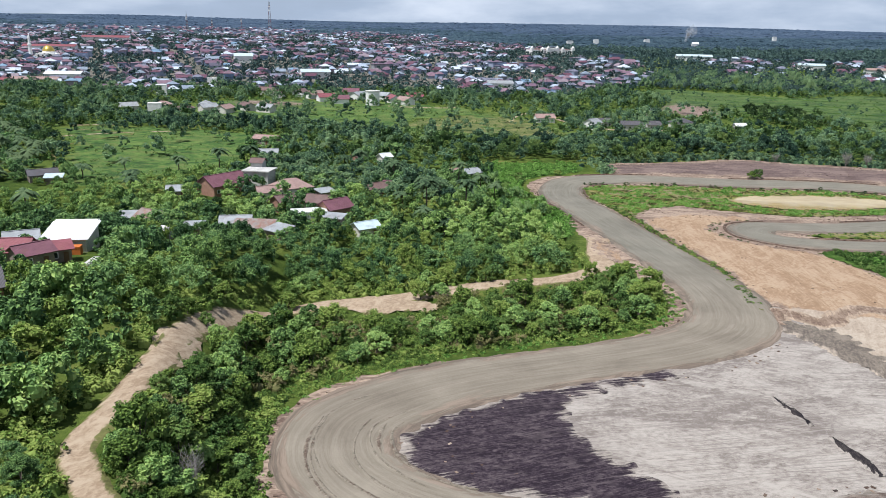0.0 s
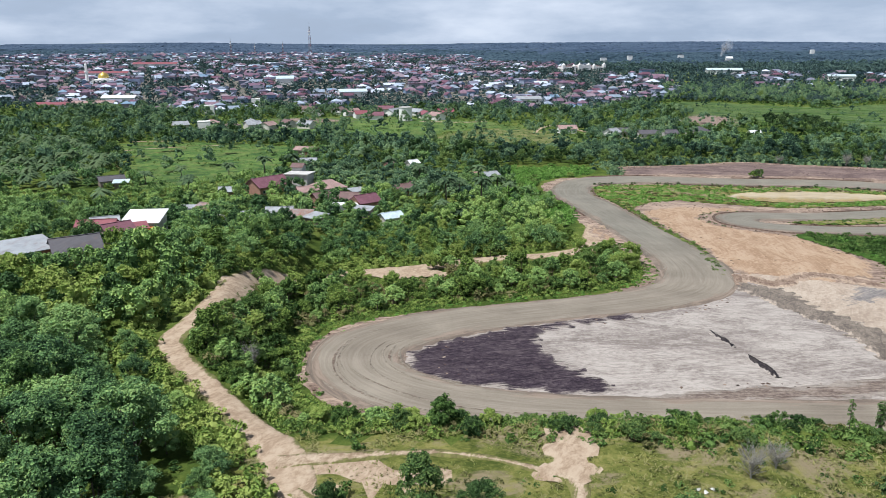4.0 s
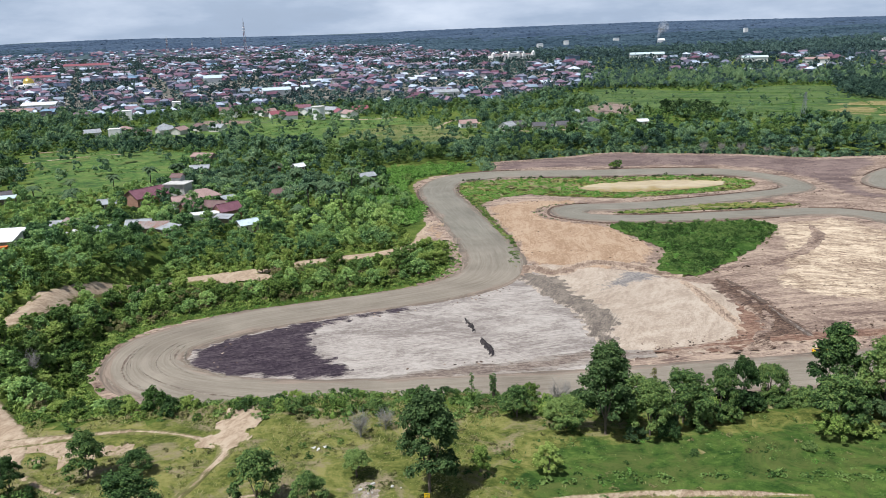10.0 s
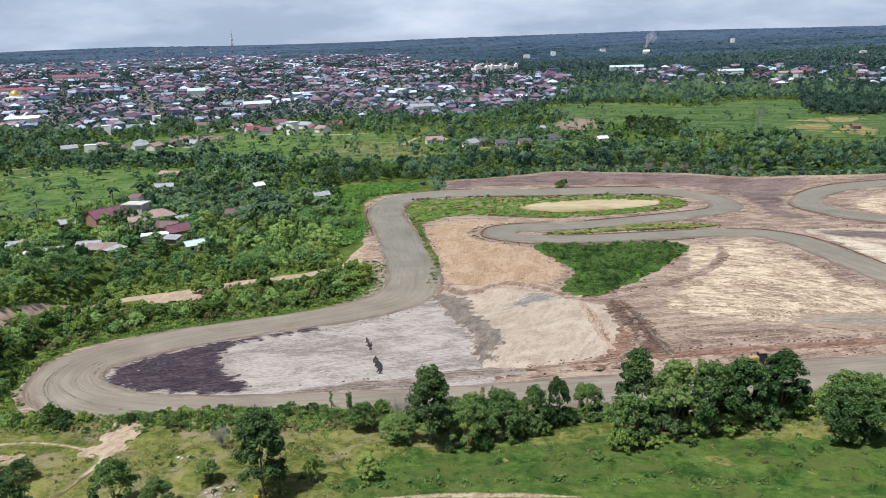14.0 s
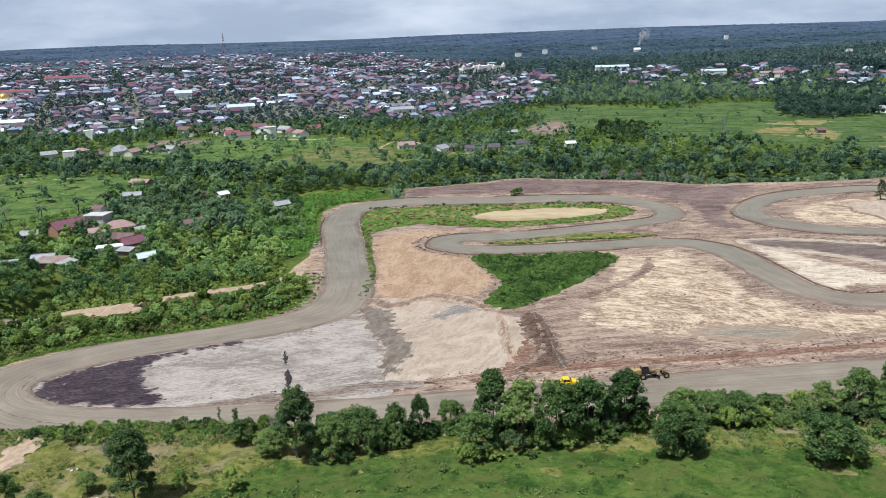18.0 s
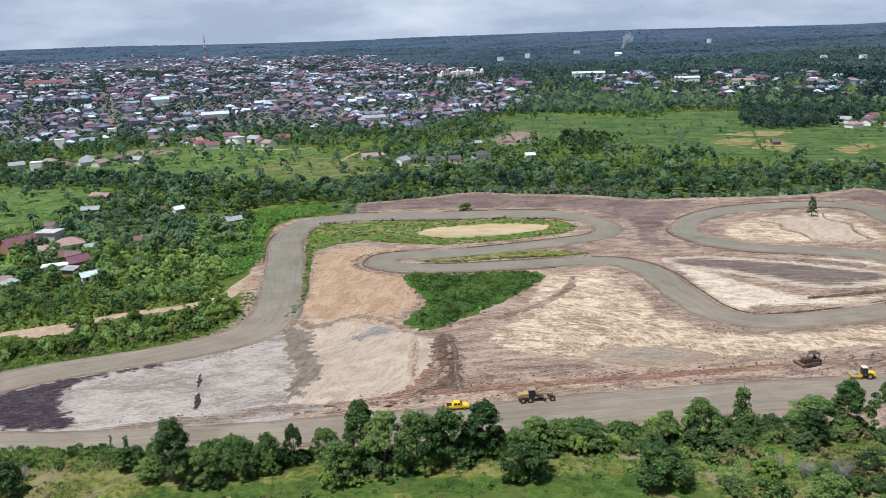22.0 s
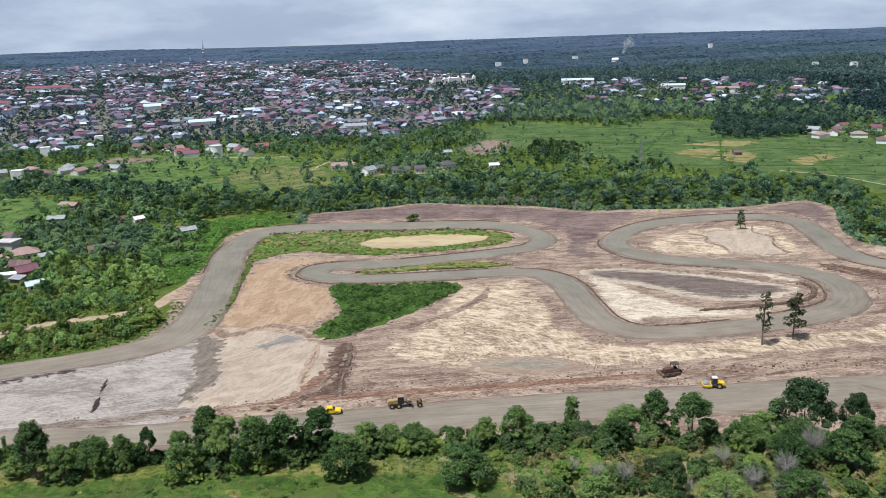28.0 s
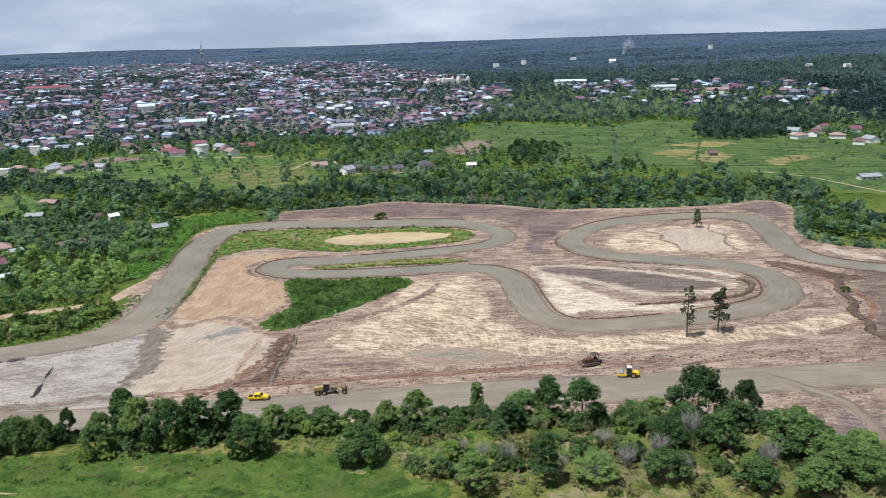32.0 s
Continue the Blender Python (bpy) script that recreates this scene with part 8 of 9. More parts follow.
def pickup_truck(x, y, turn):
    e = new("pickup_truck")
    part("body", prism([(-2.65, 0.45), (2.62, 0.42), (2.68, 0.85), (2.5, 1.08), (1.15, 1.16), (-2.65, 1.12)], -0.92, 0.92, 0.07), M_YELLOWPAINT, e)
    cab = part("cab", prism([(1.25, 1.1), (0.55, 1.78), (-0.75, 1.8), (-1.05, 1.1)], -0.82, 0.82, 0.06), M_YELLOWPAINT, e)
    part("windscreen", prism([(1.16, 1.2), (0.62, 1.72), (0.66, 1.74), (1.22, 1.2)], -0.72, 0.72, 0), M_GLASS, cab)
    for s in (-1, 1):
        part("side_window", prism([(0.95, 1.2), (0.5, 1.68), (0.02, 1.7), (0.02, 1.2)], s * 0.83 - 0.015, s * 0.83 + 0.015, 0), M_GLASS, cab)
        part("side_window", prism([(-0.1, 1.2), (-0.1, 1.7), (-0.68, 1.7), (-0.85, 1.2)], s * 0.83 - 0.015, s * 0.83 + 0.015, 0), M_GLASS, cab)
        part("headlight", box(2.55, s * 0.72 - 0.18, 0.72, 2.71, s * 0.72 + 0.18, 0.92, 0.02), M_LAMP, e)
        part("tail_light", box(-2.69, s * 0.8 - 0.08, 0.7, -2.62, s * 0.8 + 0.08, 1.0), M_TAIL, e)
        part("mirror", box(0.78, s * 1.02 - 0.1, 1.18, 0.92, s * 1.02 + 0.1, 1.36, 0.02), M_RUBBER, e)
    part("load_bed", box(-2.5, -0.75, 1.1, -1.15, 0.75, 1.135), M_RUBBER, e)
    part("bumper", box(2.6, -0.9, 0.38, 2.8, 0.9, 0.62, 0.04), M_IRON, e)
    for xx in (-1.65, 1.65):
        for s in (-1, 1):
            wheel(xx, s * 0.82, 0.4, 0.4, 0.27, e)
    e.matrix_basis = pose(x, y, ground_at(x, y) + 0.43, 0, 0, turn)
    return tagged(e, "bright yellow double-cab pickup truck parked on the road", "pickup truck")


def motor_grader(x, y, turn):
    e = new("motor_grader")
    part("engine_hood", prism([(-4.2, 1.1), (-1.6, 1.1), (-1.6, 2.2), (-3.9, 2.1), (-4.2, 1.8)], -0.7, 0.7, 0.08), M_TAN, e)
    part("rear_frame", box(-4.1, -0.5, 0.75, -0.5, 0.5, 1.1, 0.04), M_IRON, e)
    cab = part("cab", prism([(-1.6, 1.1), (-0.1, 1.1), (0.05, 1.9), (-0.15, 2.95), (-1.5, 2.95)], -0.78, 0.78, 0.05), M_GLASS, e, "dark glazed cab")
    part("cab_roof", box(-1.7, -0.9, 2.95, 0.05, 0.9, 3.12, 0.05), M_RUSTBLADE, cab)
    part("boom", prism([(-0.4, 1.0), (0.6, 1.7), (2.0, 2.0), (4.0, 1.65), (4.3, 1.1), (3.9, 1.1), (3.6, 1.4), (2.0, 1.7), (0.8, 1.35)], -0.18, 0.18, 0.03), M_TAN, e)
    bm = bmesh.new()
    for i in range(8):
        a0, a1 = math.radians(-60 + i * 15), math.radians(-45 + i * 15)
        q = [bm.verts.new((1.1 + 0.35 * math.cos(t), s * 1.9, 0.62 + 0.42 * math.sin(t))) for t in (a0, a1) for s in (-1, 1)]
        bm.faces.new((q[0], q[1], q[3], q[2]))
    bmesh.ops.solidify(bm, geom=bm.faces[:], thickness=0.05)
    bl = part("blade", bm, M_IRON, e)
    bl.matrix_basis = Matrix.Translation((1.2, 0, 0)) @ Matrix.Rotation(radians(28), 4, "Z") @ Matrix.Translation((-1.2, 0, 0))
    bm = bmesh.new()
    bmesh.ops.create_cone(bm, cap_ends=True, segments=24, radius1=0.85, radius2=0.85, depth=0.14, matrix=Matrix.Translation((1.2, 0, 1.08)))
    part("turning_circle", bm, M_IRON, e)
    part("front_axle", box(3.75, -0.95, 0.62, 4.05, 0.95, 0.85, 0.03), M_IRON, e)
    part("exhaust", box(-2.9, 0.25, 2.1, -2.78, 0.37, 2.9, 0.02), M_IRON, e)
    for s in (-1, 1):
        wheel(3.9, s * 1.05, 0.68, 0.68, 0.42, e, M_TAN)
        wheel(-1.4, s * 1.0, 0.68, 0.68, 0.42, e, M_TAN)
        wheel(-3.1, s * 1.0, 0.68, 0.68, 0.42, e, M_TAN)
        part("lift_arm", prism([(0.5, 1.5), (0.75, 2.4), (0.9, 2.4), (0.7, 1.4)], s * 0.45 - 0.06, s * 0.45 + 0.06, 0.02), M_TAN, e)
    e.matrix_basis = pose(x, y, ground_at(x, y) + 0.43, 0, 0, turn)
    return tagged(e, "dusty yellow motor grader with lowered blade on the road", "motor grader")


def bulldozer(x, y, turn):
    e = new("bulldozer")
    for s in (-1, 1):
        tr = part("track", prism([(-1.9, 0.35), (-1.6, 0.02), (1.6, 0.02), (1.95, 0.4), (1.7, 0.85), (-1.5, 0.95), (-1.85, 0.75)], s * 1.15 - 0.28, s * 1.15 + 0.28, 0.05), M_IRON, e)
        for k in range(5):
            bm = bmesh.new()
            bmesh.ops.create_cone(bm, cap_ends=True, segments=12, radius1=0.2, radius2=0.2, depth=0.62, matrix=Matrix.Translation((-1.3 + 0.65 * k, s * 1.15, 0.3)) @ Matrix.Rotation(radians(90), 4, "X"))
            part("roller_wheel", bm, M_BROWNPAINT, tr)
        part("push_arm", box(-2.9, s * 1.5 - 0.09, 0.4, 0.4, s * 1.5 + 0.09, 0.68, 0.03), M_BROWNPAINT, e)
        for xx in (0.1, 1.5):
            part("canopy_post", box(xx - 0.06, s * 0.72 - 0.06, 1.5, xx + 0.06, s * 0.72 + 0.06, 2.75), M_IRON, e)
    part("engine_hood", prism([(-1.95, 0.8), (0.1, 0.8), (0.1, 1.85), (-1.9, 1.7)], -0.6, 0.6, 0.06), M_BROWNPAINT, e)
    part("deck", box(0.1, -0.85, 0.8, 1.75, 0.85, 1.4, 0.05), M_BROWNPAINT, e)
    part("seat", box(0.75, -0.3, 1.4, 1.2, 0.3, 2.0, 0.06), M_RUBBER, e)
    part("canopy", box(-0.1, -0.9, 2.75, 1.7, 0.9, 2.87, 0.04), M_IRON, e, "dark steel canopy")
    bm = bmesh.new()
    for i in range(7):
        a0, a1 = math.radians(130 + i * 14), math.radians(144 + i * 14)
        q = [bm.verts.new((-2.3 + 0.75 * math.cos(t), s * 1.75, 0.62 + 0.62 * math.sin(t))) for t in (a0, a1) for s in (-1, 1)]
        bm.faces.new((q[0], q[1], q[3], q[2]))
    bmesh.ops.solidify(bm, geom=bm.faces[:], thickness=0.07)
    part("blade", bm, M_RUSTBLADE, e, "worn dusty steel blade")
    part("ripper", prism([(1.9, 0.8), (2.6, 1.0), (2.7, 0.3), (2.5, 0.3), (2.4, 0.8), (1.9, 0.6)], -0.4, 0.4, 0.03), M_IRON, e)
    part("exhaust", box(-1.0, -0.06, 1.75, -0.88, 0.06, 2.5, 0.02), M_IRON, e)
    e.matrix_basis = pose(x, y, ground_at(x, y) + 0.14, 0, 0, turn) @ Matrix.Diagonal((1.15, 1.15, 1.15, 1))
    return tagged(e, "dusty brown crawler bulldozer with blade on bare soil", "bulldozer")


def road_roller(x, y, turn):
    e = new("road_roller")
    bm = bmesh.new()
    bmesh.ops.create_cone(bm, cap_ends=True, segments=28, radius1=0.78, radius2=0.78, depth=2.1, matrix=Matrix.Translation((1.75, 0, 0.78)) @ Matrix.Rotation(radians(90), 4, "X"))
    part("drum", bm, M_RIM, e, "smooth steel drum")
    for s in (-1, 1):
        part("drum_frame", box(0.5, s * 1.16 - 0.09, 0.6, 2.75, s * 1.16 + 0.09, 1.0, 0.04), M_YELLOWPAINT, e)
    part("front_bar", box(2.6, -1.2, 0.6, 2.8, 1.2, 1.0, 0.04), M_YELLOWPAINT, e)
    part("cross_bar", box(0.45, -1.2, 0.6, 0.7, 1.2, 1.05, 0.04), M_YELLOWPAINT, e)
    part("engine_hood", prism([(-2.9, 0.9), (-0.9, 0.9), (-0.9, 1.75), (-2.5, 1.6), (-2.9, 1.3)], -0.8, 0.8, 0.08), M_YELLOWPAINT, e)
    part("deck", box(-0.95, -0.85, 0.8, 0.55, 0.85, 1.15, 0.04), M_IRON, e)
    cab = part("cab", prism([(-0.9, 1.1), (0.35, 1.1), (0.45, 1.7), (0.3, 2.75), (-0.85, 2.75)], -0.72, 0.72, 0.04), M_GLASS, e, "dark glazed cab")
    part("cab_roof", box(-0.95, -0.8, 2.75, 0.42, 0.8, 2.88, 0.05), M_PLASTER, cab, "white cab roof")
    for s in (-1, 1):
        wheel(-1.35, s * 0.85, 0.76, 0.76, 0.5, e, M_TAN)
    e.matrix_basis = pose(x, y, ground_at(x, y) + 0.43, 0, 0, turn)
    return tagged(e, "yellow single-drum road roller with white cab roof", "road roller")


pickup_truck(51.0, 139.8, 4)
motor_grader(69.3, 142.6, 6)
bulldozer(141, 158, 14)
road_roller(149.3, 148.8, 172)

# yellow sign on a post
sg = new("sign")
part("post", box(-0.04, -0.04, -0.3, 0.04, 0.04, 2.3), M_STEEL, sg)
board = part("board", box(-0.42, -0.07, 1.55, 0.42, -0.04, 2.75, 0.01), M_YELLOWPAINT, sg)
for k in range(4):
    part("lettering", box(-0.28 + 0.03 * (k % 2), -0.08, 2.48 - 0.24 * k, 0.28 - 0.06 * (k % 2), -0.072, 2.56 - 0.24 * k), M_IRON, board)
sg.matrix_basis = pose(-20.2, 81.6, ground_at(-20.2, 81.6), 0, 0, -6) @ Matrix.Diagonal((0.7, 0.7, 0.75, 1))
tagged(sg, "yellow notice board on a thin post", "sign")

CLODS = []
for k in range(5):
    v = CUBE_V * RNG.uniform(0.55, 1.15, (8, 3)) * np.array((1.0, 0.7, 0.45))
    CLODS.append((v, CUBE_F))
# spoil, ditches and marks left by the machines
ribbon("brown_wash", [(0, 196), (3, 204), (9, 198), (15, 203), (21, 207), (28, 205), (35, 198), (41, 195)], [4, 5, 6, 5, 5, 6, 5, 3], 0.30, M_WASH, "brown wash between orange clay and cream sand", "mud", 1.0, 6, 1.4, -0.12, 0.0, rag=2.2)
ribbon("brown_wash", [(39.5, 190), (40.2, 180), (40.1, 170), (40.4, 160), (41, 152)], [1.5, 3, 3.4, 3.2, 2], 0.29, M_WASH, "brown trickle down the cream sand", "mud", 0.8, 6, 0.9, -0.12, 0.0, rag=1.8)
ribbon("brown_wash", [(-52, 132.5), (-34, 131.5), (-18, 135), (-4, 137), (8, 140.5), (20, 142)], [2, 4, 5, 5.5, 5, 3], 0.27, M_FRINGE, "brown streaky fringe of the pale sand", "mud", 1.2, 6, 1.4, -0.1, 0.0, rag=2.4)
patch("churned_mud", [(45.5, 190), (51, 192), (52.6, 180), (53, 165), (52.5, 149), (46, 146), (39, 142.5), (31, 141.5), (38, 146.5), (43, 153), (46, 163), (44.5, 174), (45, 184)], 0.32, M_MUD, "brown churned mud with roots and ruts", "mud", 1.8, 2.0, 0.5, rag=2.0)
patch("churned_mud", [(46, 172), (48, 160), (47, 150), (39, 144.5), (28, 141.5), (34, 147), (40, 154), (43, 162)], 0.29, M_REDMUD, "reddish churned mud beside the ditch", "mud", 1.4, 2.0, 0.3, rag=2.0)
ribbon("spoil_ridge", [(49.6, 188), (49.8, 178), (49.2, 167), (47.8, 158), (44, 150.5)], [0.6, 1.6, 2.2, 2.4, 0.8], 0.2, M_MUD, "low uneven ridge of brown churned spoil", "spoil heap", 0.6, 7, 1.0, -0.3, 0.25, rag=1.4)
ribbon("ditch", [(50, 190), (51.5, 176), (51.2, 162), (52, 149)], [0.6, 1.2, 1.0, 1.8], 0.55, M_DITCH, "shallow grey drainage ditch", "ditch", 1.0, 4, 0.5, -0.1, rag=2.0)
ribbon("mud_verge", [(20, 142), (40, 147), (60, 150), (95, 153), (130, 157), (165, 160)], [2, 3.5, 5, 5, 4.5, 2], 0.26, M_REDMUD, "reddish-brown muddy verge of the straight", "mud", 1.2, 6, 1.2, -0.2, 0.18, rag=3.0)
ribbon("mud_verge", [(60, 202), (80, 215), (92, 232), (96, 246)], [2, 4, 4, 1.5], 0.3, M_MUD, "brown muddy rim of the green patch", "mud", 1.2, 5, 1.0, -0.2, 0.2, rag=3.0)
ribbon("mud_verge", [(236, 260), (244, 235), (246, 210), (236, 192), (215, 180)], [2, 4, 5, 4, 2], 0.26, M_REDMUD, "reddish-brown muddy verge of the bend", "mud", 1.2, 5, 1.2, -0.2, 0.2, rag=3.0)
patch("churned_mud", [(231, 271), (241, 264), (253, 247), (262, 237), (247, 234), (239, 246), (231, 257)], 0.28, M_MUD, "dark brown churned mud between two lanes", "mud", 1.5, 2.5, 0.3, rag=2.5)
patch("mauve_mud", [(193, 128), (207, 129), (202, 112), (192, 95), (182, 92), (178, 99), (186, 114)], 0.34, M_PURPLE, "mauve-grey streaked mud beside the straight", "mud", 1.5, 2.5, 0.1, rag=3.0)
patch("cream_verge", [(262, 288), (272, 284), (283, 269), (279, 262), (268, 272)], 0.3, M_CREAM, "cream sand verge of the outer lane", "sand", 1.0, 2.5, 0.1)
ribbon("spur", [(186, 147), (193, 140), (199, 131), (199, 118), (192, 103), (188, 92)], [5, 5, 5, 4.5, 4, 4], 0.46, M_ROAD, "pale graded spur leaving the straight", "road", 1.5, 6, 0.6, -0.3)
for line, wide, lab in (([(212, 240), (214.5, 236), (212, 228), (206.5, 221), (198.5, 217.5), (181, 214.5), (167, 212)], 2.2, "weedy brown spoil ridge round the infield"),
                        ([(198, 327), (202.5, 317), (199, 306), (203.5, 296), (203, 287)], 1.4, "weedy brown spoil ridge in the upper infield"),
                        ([(231, 335), (227, 322), (230, 309), (226, 297), (227.4, 285)], 1.4, "weedy brown spoil ridge in the upper infield"),
                        ([(251, 244), (247, 234), (242, 222), (240.5, 210), (235, 198.5), (235, 189), (231, 180), (231.5, 172)], 3.6, "long brown spoil ridge across the bare soil"),
                        ([(166, 156), (173, 157.6), (186, 160.8), (198, 162), (212, 161.6), (226, 162.4), (262, 164)], 1.1, "dark graded step along the straight")):
    ribbon("spoil_ridge", line, [wide * 0.5] + [wide] * (len(line) - 2) + [wide * 0.4], 0.3, M_SPOIL if wide > 1.5 else M_REDMUD, lab, "spoil heap", 0.9, 6, wide * 0.3, -0.35, 0.45, rag=1.5)
    if wide > 2:
        q = rom(line, False, 1.1)
        q = q + RNG.normal(size=q.shape) * 0.9
        stand("weeds", q[RNG.random(len(q)) < 0.55], MATS, (0.2, 0.55), M_DRYHERB, "olive weeds on the spoil ridge", "weeds", sink=-0.2)
        q = np.repeat(rom(line, False, 0.8), 2, 0)
        stand("earth_clods", q + RNG.normal(size=q.shape) * wide * 0.35, CLODS, (0.15, 0.55), M_SPOIL, "dark clods on the spoil ridge", "clods", sink=-0.4)
K_BUSH[0].put(spot(243, 221, 1.0), "low green shrub on a spoil ridge")
K_BUSH[1].put(spot(-20, 366, 0.9), "low green shrub beside the far lane")
for smear, wide in (([(-14.8, 162.4), (-14.2, 160), (-13.4, 157), (-12.8, 153.6)], [0.5, 1.2, 1.5, 0.7]), ([(-11.8, 150.6), (-11.2, 148), (-10.4, 145), (-10.0, 141.6)], [0.7, 1.5, 1.9, 0.9])):
    ribbon("black_smear", smear, wide, 0.26, M_BLACKPLAIN, "black smear of peat on pale sand", "peat", 0.5, 6, 0.7, -0.1, 0.06, rag=1.1)

SIDE = rom([(*q, w) for q, w in zip(TRACK, WIDE)], False, 3.0)
tg = np.gradient(SIDE[:, :2], axis=0)
tg /= np.linalg.norm(tg, axis=1, keepdims=True)
nm = np.stack([-tg[:, 1], tg[:, 0]], 1)
for side in (-1, 1):
    edge_line = SIDE[:, :2] + nm * side * (SIDE[:, 2] / 2 + 0.5)[:, None]
    i = 70
    while i < len(edge_line) - 12:
        n = int(RNG.integers(10, 30))
        seg = edge_line[i:i + n:3]
        if len(seg) >= 3 and RNG.random() < 0.6 and not ((seg[:, 1] < 215) & (seg[:, 0] < 100)).any() and not (seg[:, 1] < 170).any():
            ribbon("kerb_of_spoil", [tuple(q) for q in seg], [0.4] + [1.2] * (len(seg) - 2) + [0.4], 0.22, M_SPOIL, "low dark ridge of graded spoil along the track", "spoil", 1.0, 4, 0.4, -0.25, 0.2, rag=1.6)
        i += n + int(RNG.integers(0, 9))


# herbs crowding the outer edge of the hairpin and the first bend
edge = SIDE[(SIDE[:, 0] < -4) & (SIDE[:, 1] < 236)]
te = np.gradient(edge[:, :2], axis=0)
te /= np.linalg.norm(te, axis=1, keepdims=True)
ne = np.stack([-te[:, 1], te[:, 0]], 1)
fringe = np.concatenate([edge[:, :2] + ne * (edge[:, 2] / 2 + RNG.uniform(0.5, 4.2, len(edge)))[:, None] + RNG.normal(size=(len(edge), 2)) * 0.8 for k in range(11)])
fringe = fringe[(fringe[:, 1] > 126) & (RNG.random(len(fringe)) < 0.92)]
k = RNG.random(len(fringe)) < 0.6
stand("undergrowth", fringe[k], MATS, (0.2, 0.5), M_FRESH, "bright fresh herbs creeping onto the track's edge", "undergrowth")
stand("undergrowth", fringe[~k], MATS, (0.2, 0.55), M_LEAFLIGHT, "yellow-green herbs creeping onto the track's edge", "undergrowth")

# ruts ground into the outer side of the hairpin
bend_line = SIDE[(SIDE[:, 0] < -40) & (SIDE[:, 1] < 176)]
tb = np.gradient(bend_line[:, :2], axis=0)
tb /= np.linalg.norm(tb, axis=1, keepdims=True)
nb = np.stack([-tb[:, 1], tb[:, 0]], 1)
for k in range(8):
    a = int(RNG.integers(2, len(bend_line) - 14))
    n = int(RNG.integers(5, 12))
    off = -RNG.uniform(-5.0, 7.4)
    seg = bend_line[a:a + n, :2] + nb[a:a + n] * (off + 0.5 * np.sin(np.arange(n) * 0.7 + k))[:, None]
    ribbon("wheel_rut", [tuple(q) for q in seg], [0.15] + [float(RNG.uniform(0.3, 0.9))] * (n - 2) + [0.15], 0.44, M_RUT, "dark wheel rut ground into the bend", "rut", 0.8, 4, 0.3, -0.06, 0.04, rag=1.0)

# clods, lumps and weeds over the scraped ground
M_CLOD = by_chance("earth_clods", [(0.0, (0.085, 0.055, 0.042)), (0.35, (0.16, 0.11, 0.085)), (0.6, (0.27, 0.20, 0.15)), (0.78, (0.42, 0.34, 0.26)), (0.9, (0.055, 0.04, 0.034))], True, 0.95)
ROAD_HALF = 8.6


def on_site(x, y):
    d2 = ((TRACK_LINE - (x, y)) ** 2).sum(1).min()
    if d2 < ROAD_HALF ** 2:
        return False
    rim = d2 < (ROAD_HALF + 3.0) ** 2
    if not rim and -60 < x < 44 and y < 206:
        return False
    n = wobble(x * 0.35, y, 9, 2.0) + 0.6 * wobble(x, y, 3.0, 6.0)
    return n > (-0.05 if rim else 0.30)


p = scattered(SITE, 1.7, on_site)
p = np.array([q for q in p if not any(inside_one(I, q[0], q[1]) for I in ISLES[:3])])
stand("earth_clods", p, CLODS, (0.14, 0.5), M_CLOD, "loose clods and lumps of scraped earth", "clods", sink=-0.16)
rim = rom([(20, 143), (40, 148.5), (60, 151.5), (95, 154.5), (130, 158.5), (165, 161.5), (210, 163)], False, 0.7)
p = np.repeat(rim, 3, 0) + RNG.normal(size=(len(rim) * 3, 2)) * np.array((1.5, 1.5))
stand("earth_clods", p, CLODS, (0.15, 0.5), M_CLOD, "loose clods along the graded straight", "clods", sink=-0.2)
wedge = [(48.5, 192), (51, 192), (53, 180), (53.5, 165), (52.5, 152), (45, 149), (36, 146), (33, 147), (40, 151), (45, 158), (47.5, 168)]
p = scattered(wedge, 0.8, lambda x, y: RNG.random() < 0.6)
stand("earth_clods", p, CLODS, (0.1, 0.34), M_CLOD, "loose clods of churned mud beside the ditch", "clods", sink=-0.28)
p = np.concatenate([np.array(rom(I, True, 1.3)) for I in ISLES[:3]])
p = p + RNG.normal(size=p.shape) * 1.2
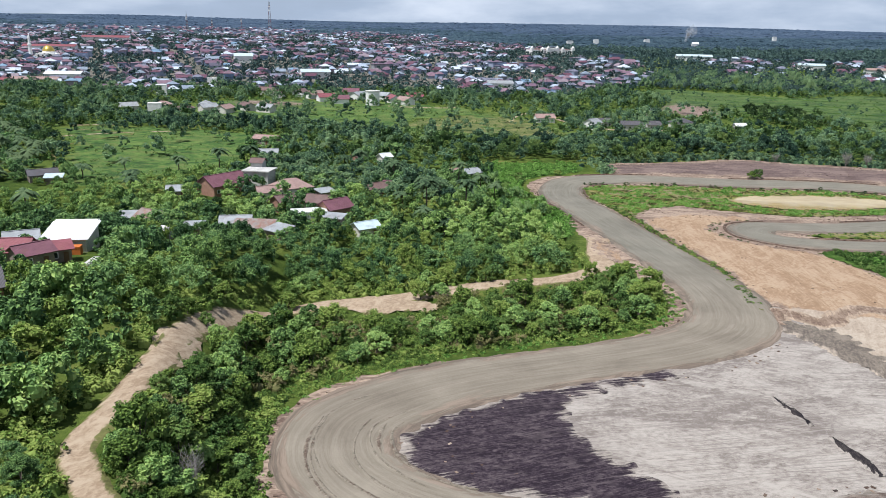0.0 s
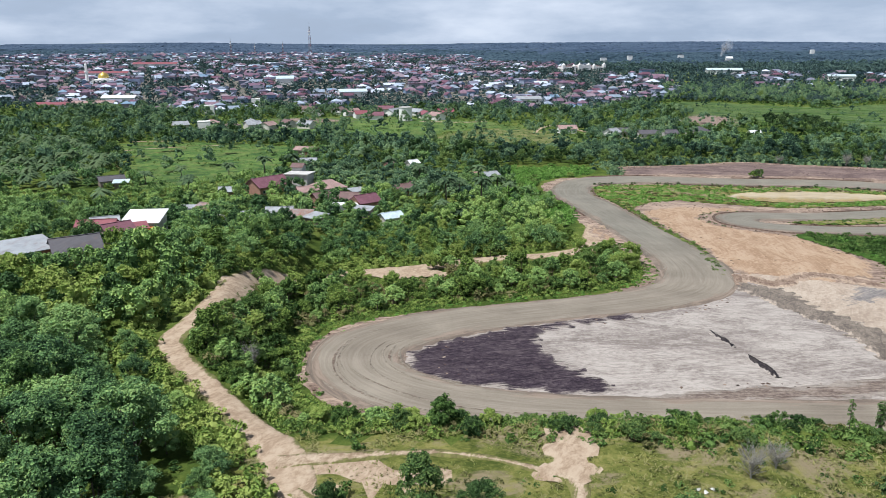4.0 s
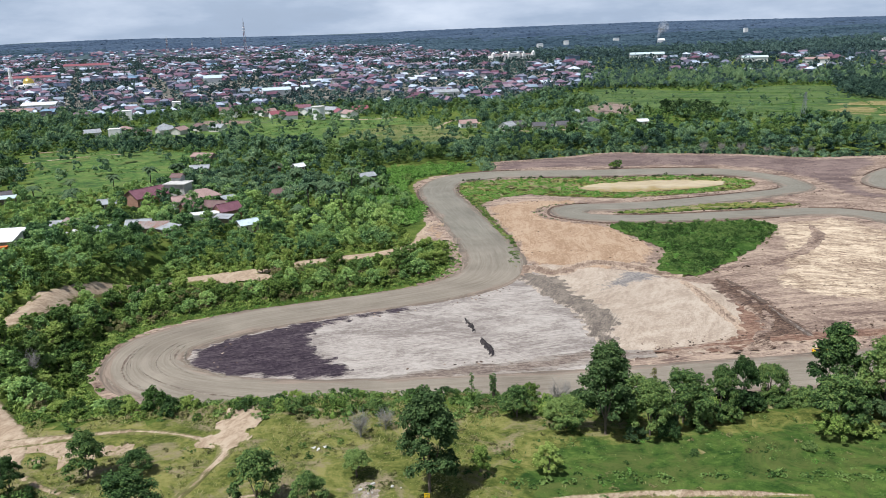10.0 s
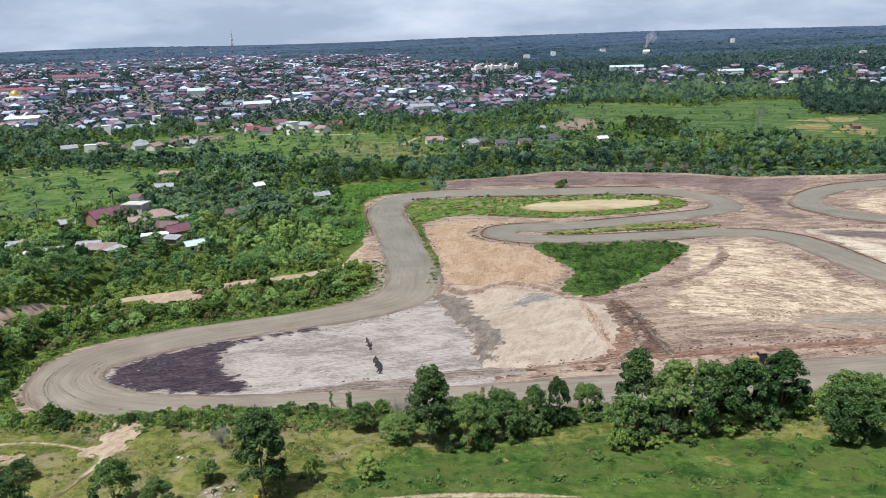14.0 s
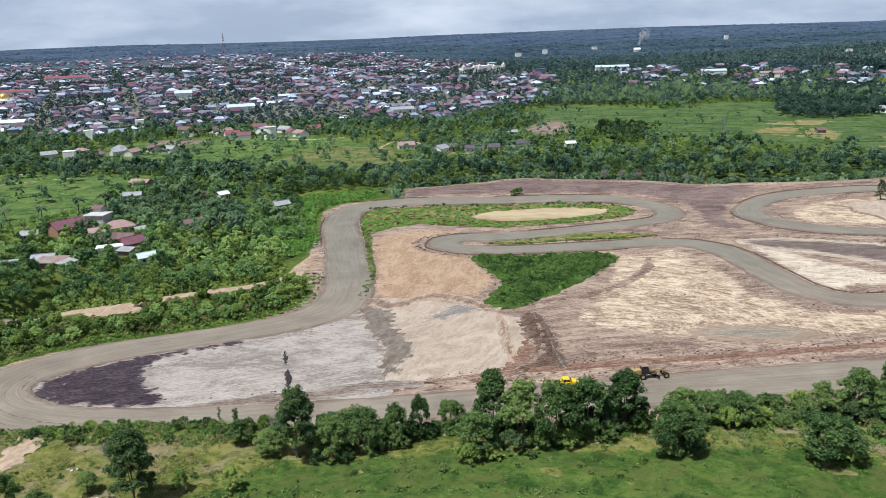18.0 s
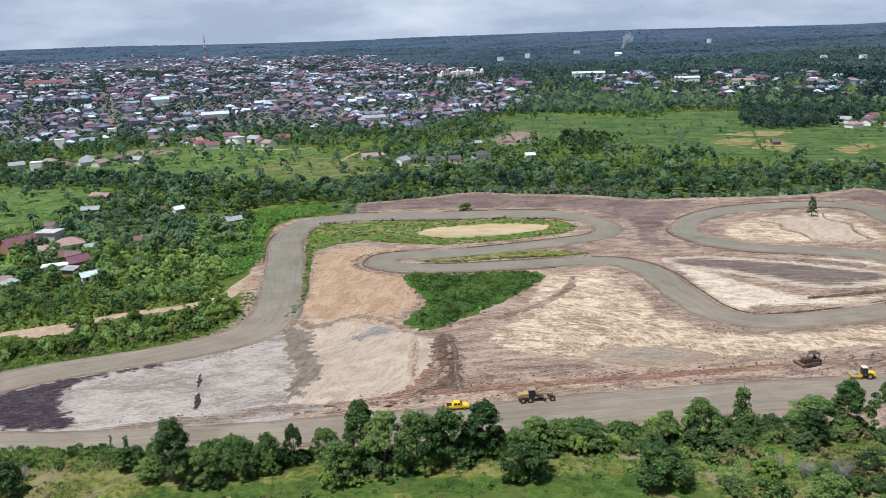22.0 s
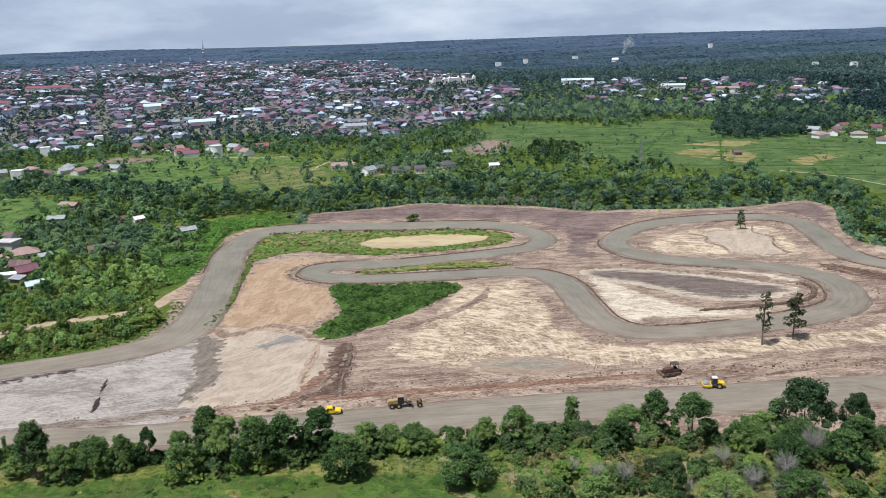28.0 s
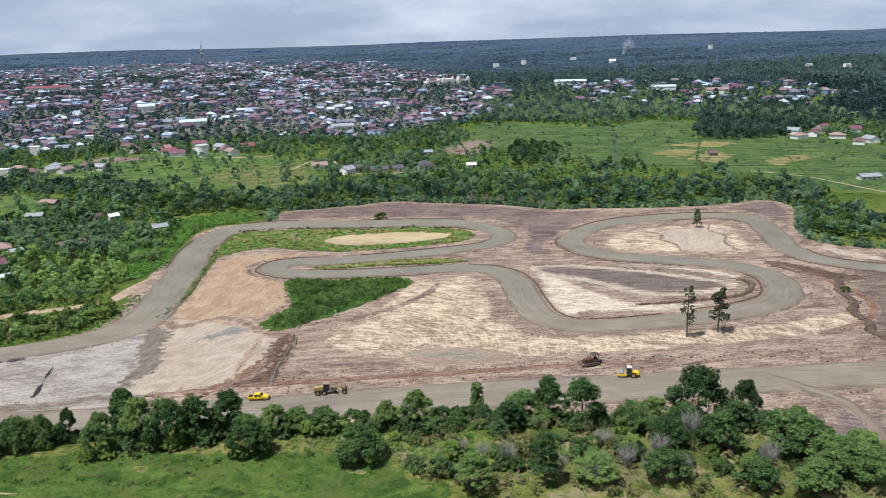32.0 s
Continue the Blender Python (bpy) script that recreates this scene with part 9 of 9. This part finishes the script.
p = p[[bool(((TRACK_LINE - q) ** 2).sum(1).min() > 7.6 ** 2) for q in p]]
stand("weeds", p, MATS, (0.15, 0.5), M_DRYHERB, "olive weeds fringing the green isles", "weeds")

# pale rubble, litter and a creeper-grown stump on the bank
p = scattered([(-29, 86), (-25, 87), (-22, 85.5), (-24.5, 83), (-28.5, 83.2)], 1.2, lambda x, y: RNG.random() < 0.5)
stand("rubble", p, CLODS, (0.12, 0.4), M_CONCRETE, "pale broken rubble under the tall tree", "rubble", sink=-0.25)
for x, y, a in ((-34.6, 94.6, 20), (-33.9, 94.2, 75), (-33.2, 94.7, 130)):
    bm = bmesh.new()
    q = [bm.verts.new((math.cos(t) * (0.34 + 0.1 * math.sin(3 * t)), math.sin(t) * 0.22, 0.05 + 0.07 * math.sin(2 * t + a))) for t in np.linspace(0, 2 * math.pi, 9)[:-1]]
    c = bm.verts.new((0, 0, 0.16))
    for i in range(8):
        bm.faces.new((q[i], q[(i + 1) % 8], c))
    bmesh.ops.solidify(bm, geom=bm.faces[:], thickness=0.02)
    lit = part("litter", bm, M_WHITEWALL, None)
    lit.matrix_basis = pose(x, y, ground_at(x, y) + 0.18, 0, 0, a)
    tagged(lit, "crumpled white plastic sheet lying in grass", "litter", "litter in the grass")
st = new("stump")
mesh_object("trunk", *tube([(0, 0, -0.3), (0.05, 0, 1.6), (0.0, 0.06, 3.4)], [0.24, 0.19, 0.15], 9), M_BARK, st)
mesh_object("creeper", *leaves(np.array([(0.05 * (i % 3), 0.05, 1.2 + 0.28 * i) for i in range(9)]), np.full(9, 0.42), 26, 0.3), M_LEAFDARK, st, smooth=False)
st.matrix_basis = spot(-11.6, 108.5)
tagged(st, "dead trunk stump grown over with creepers", "stump")
thin_tree(1.0, 12, 5.0, 10.5, "slender young tree on the bank", M_LEAF).matrix_basis = spot(-14.6, 109, 0.36)
thin_tree(0.7, 9, 7.0, 11, "thin bare-stemmed sapling on the bank", M_DRYHERB).matrix_basis = spot(9.5, 104, 0.5)
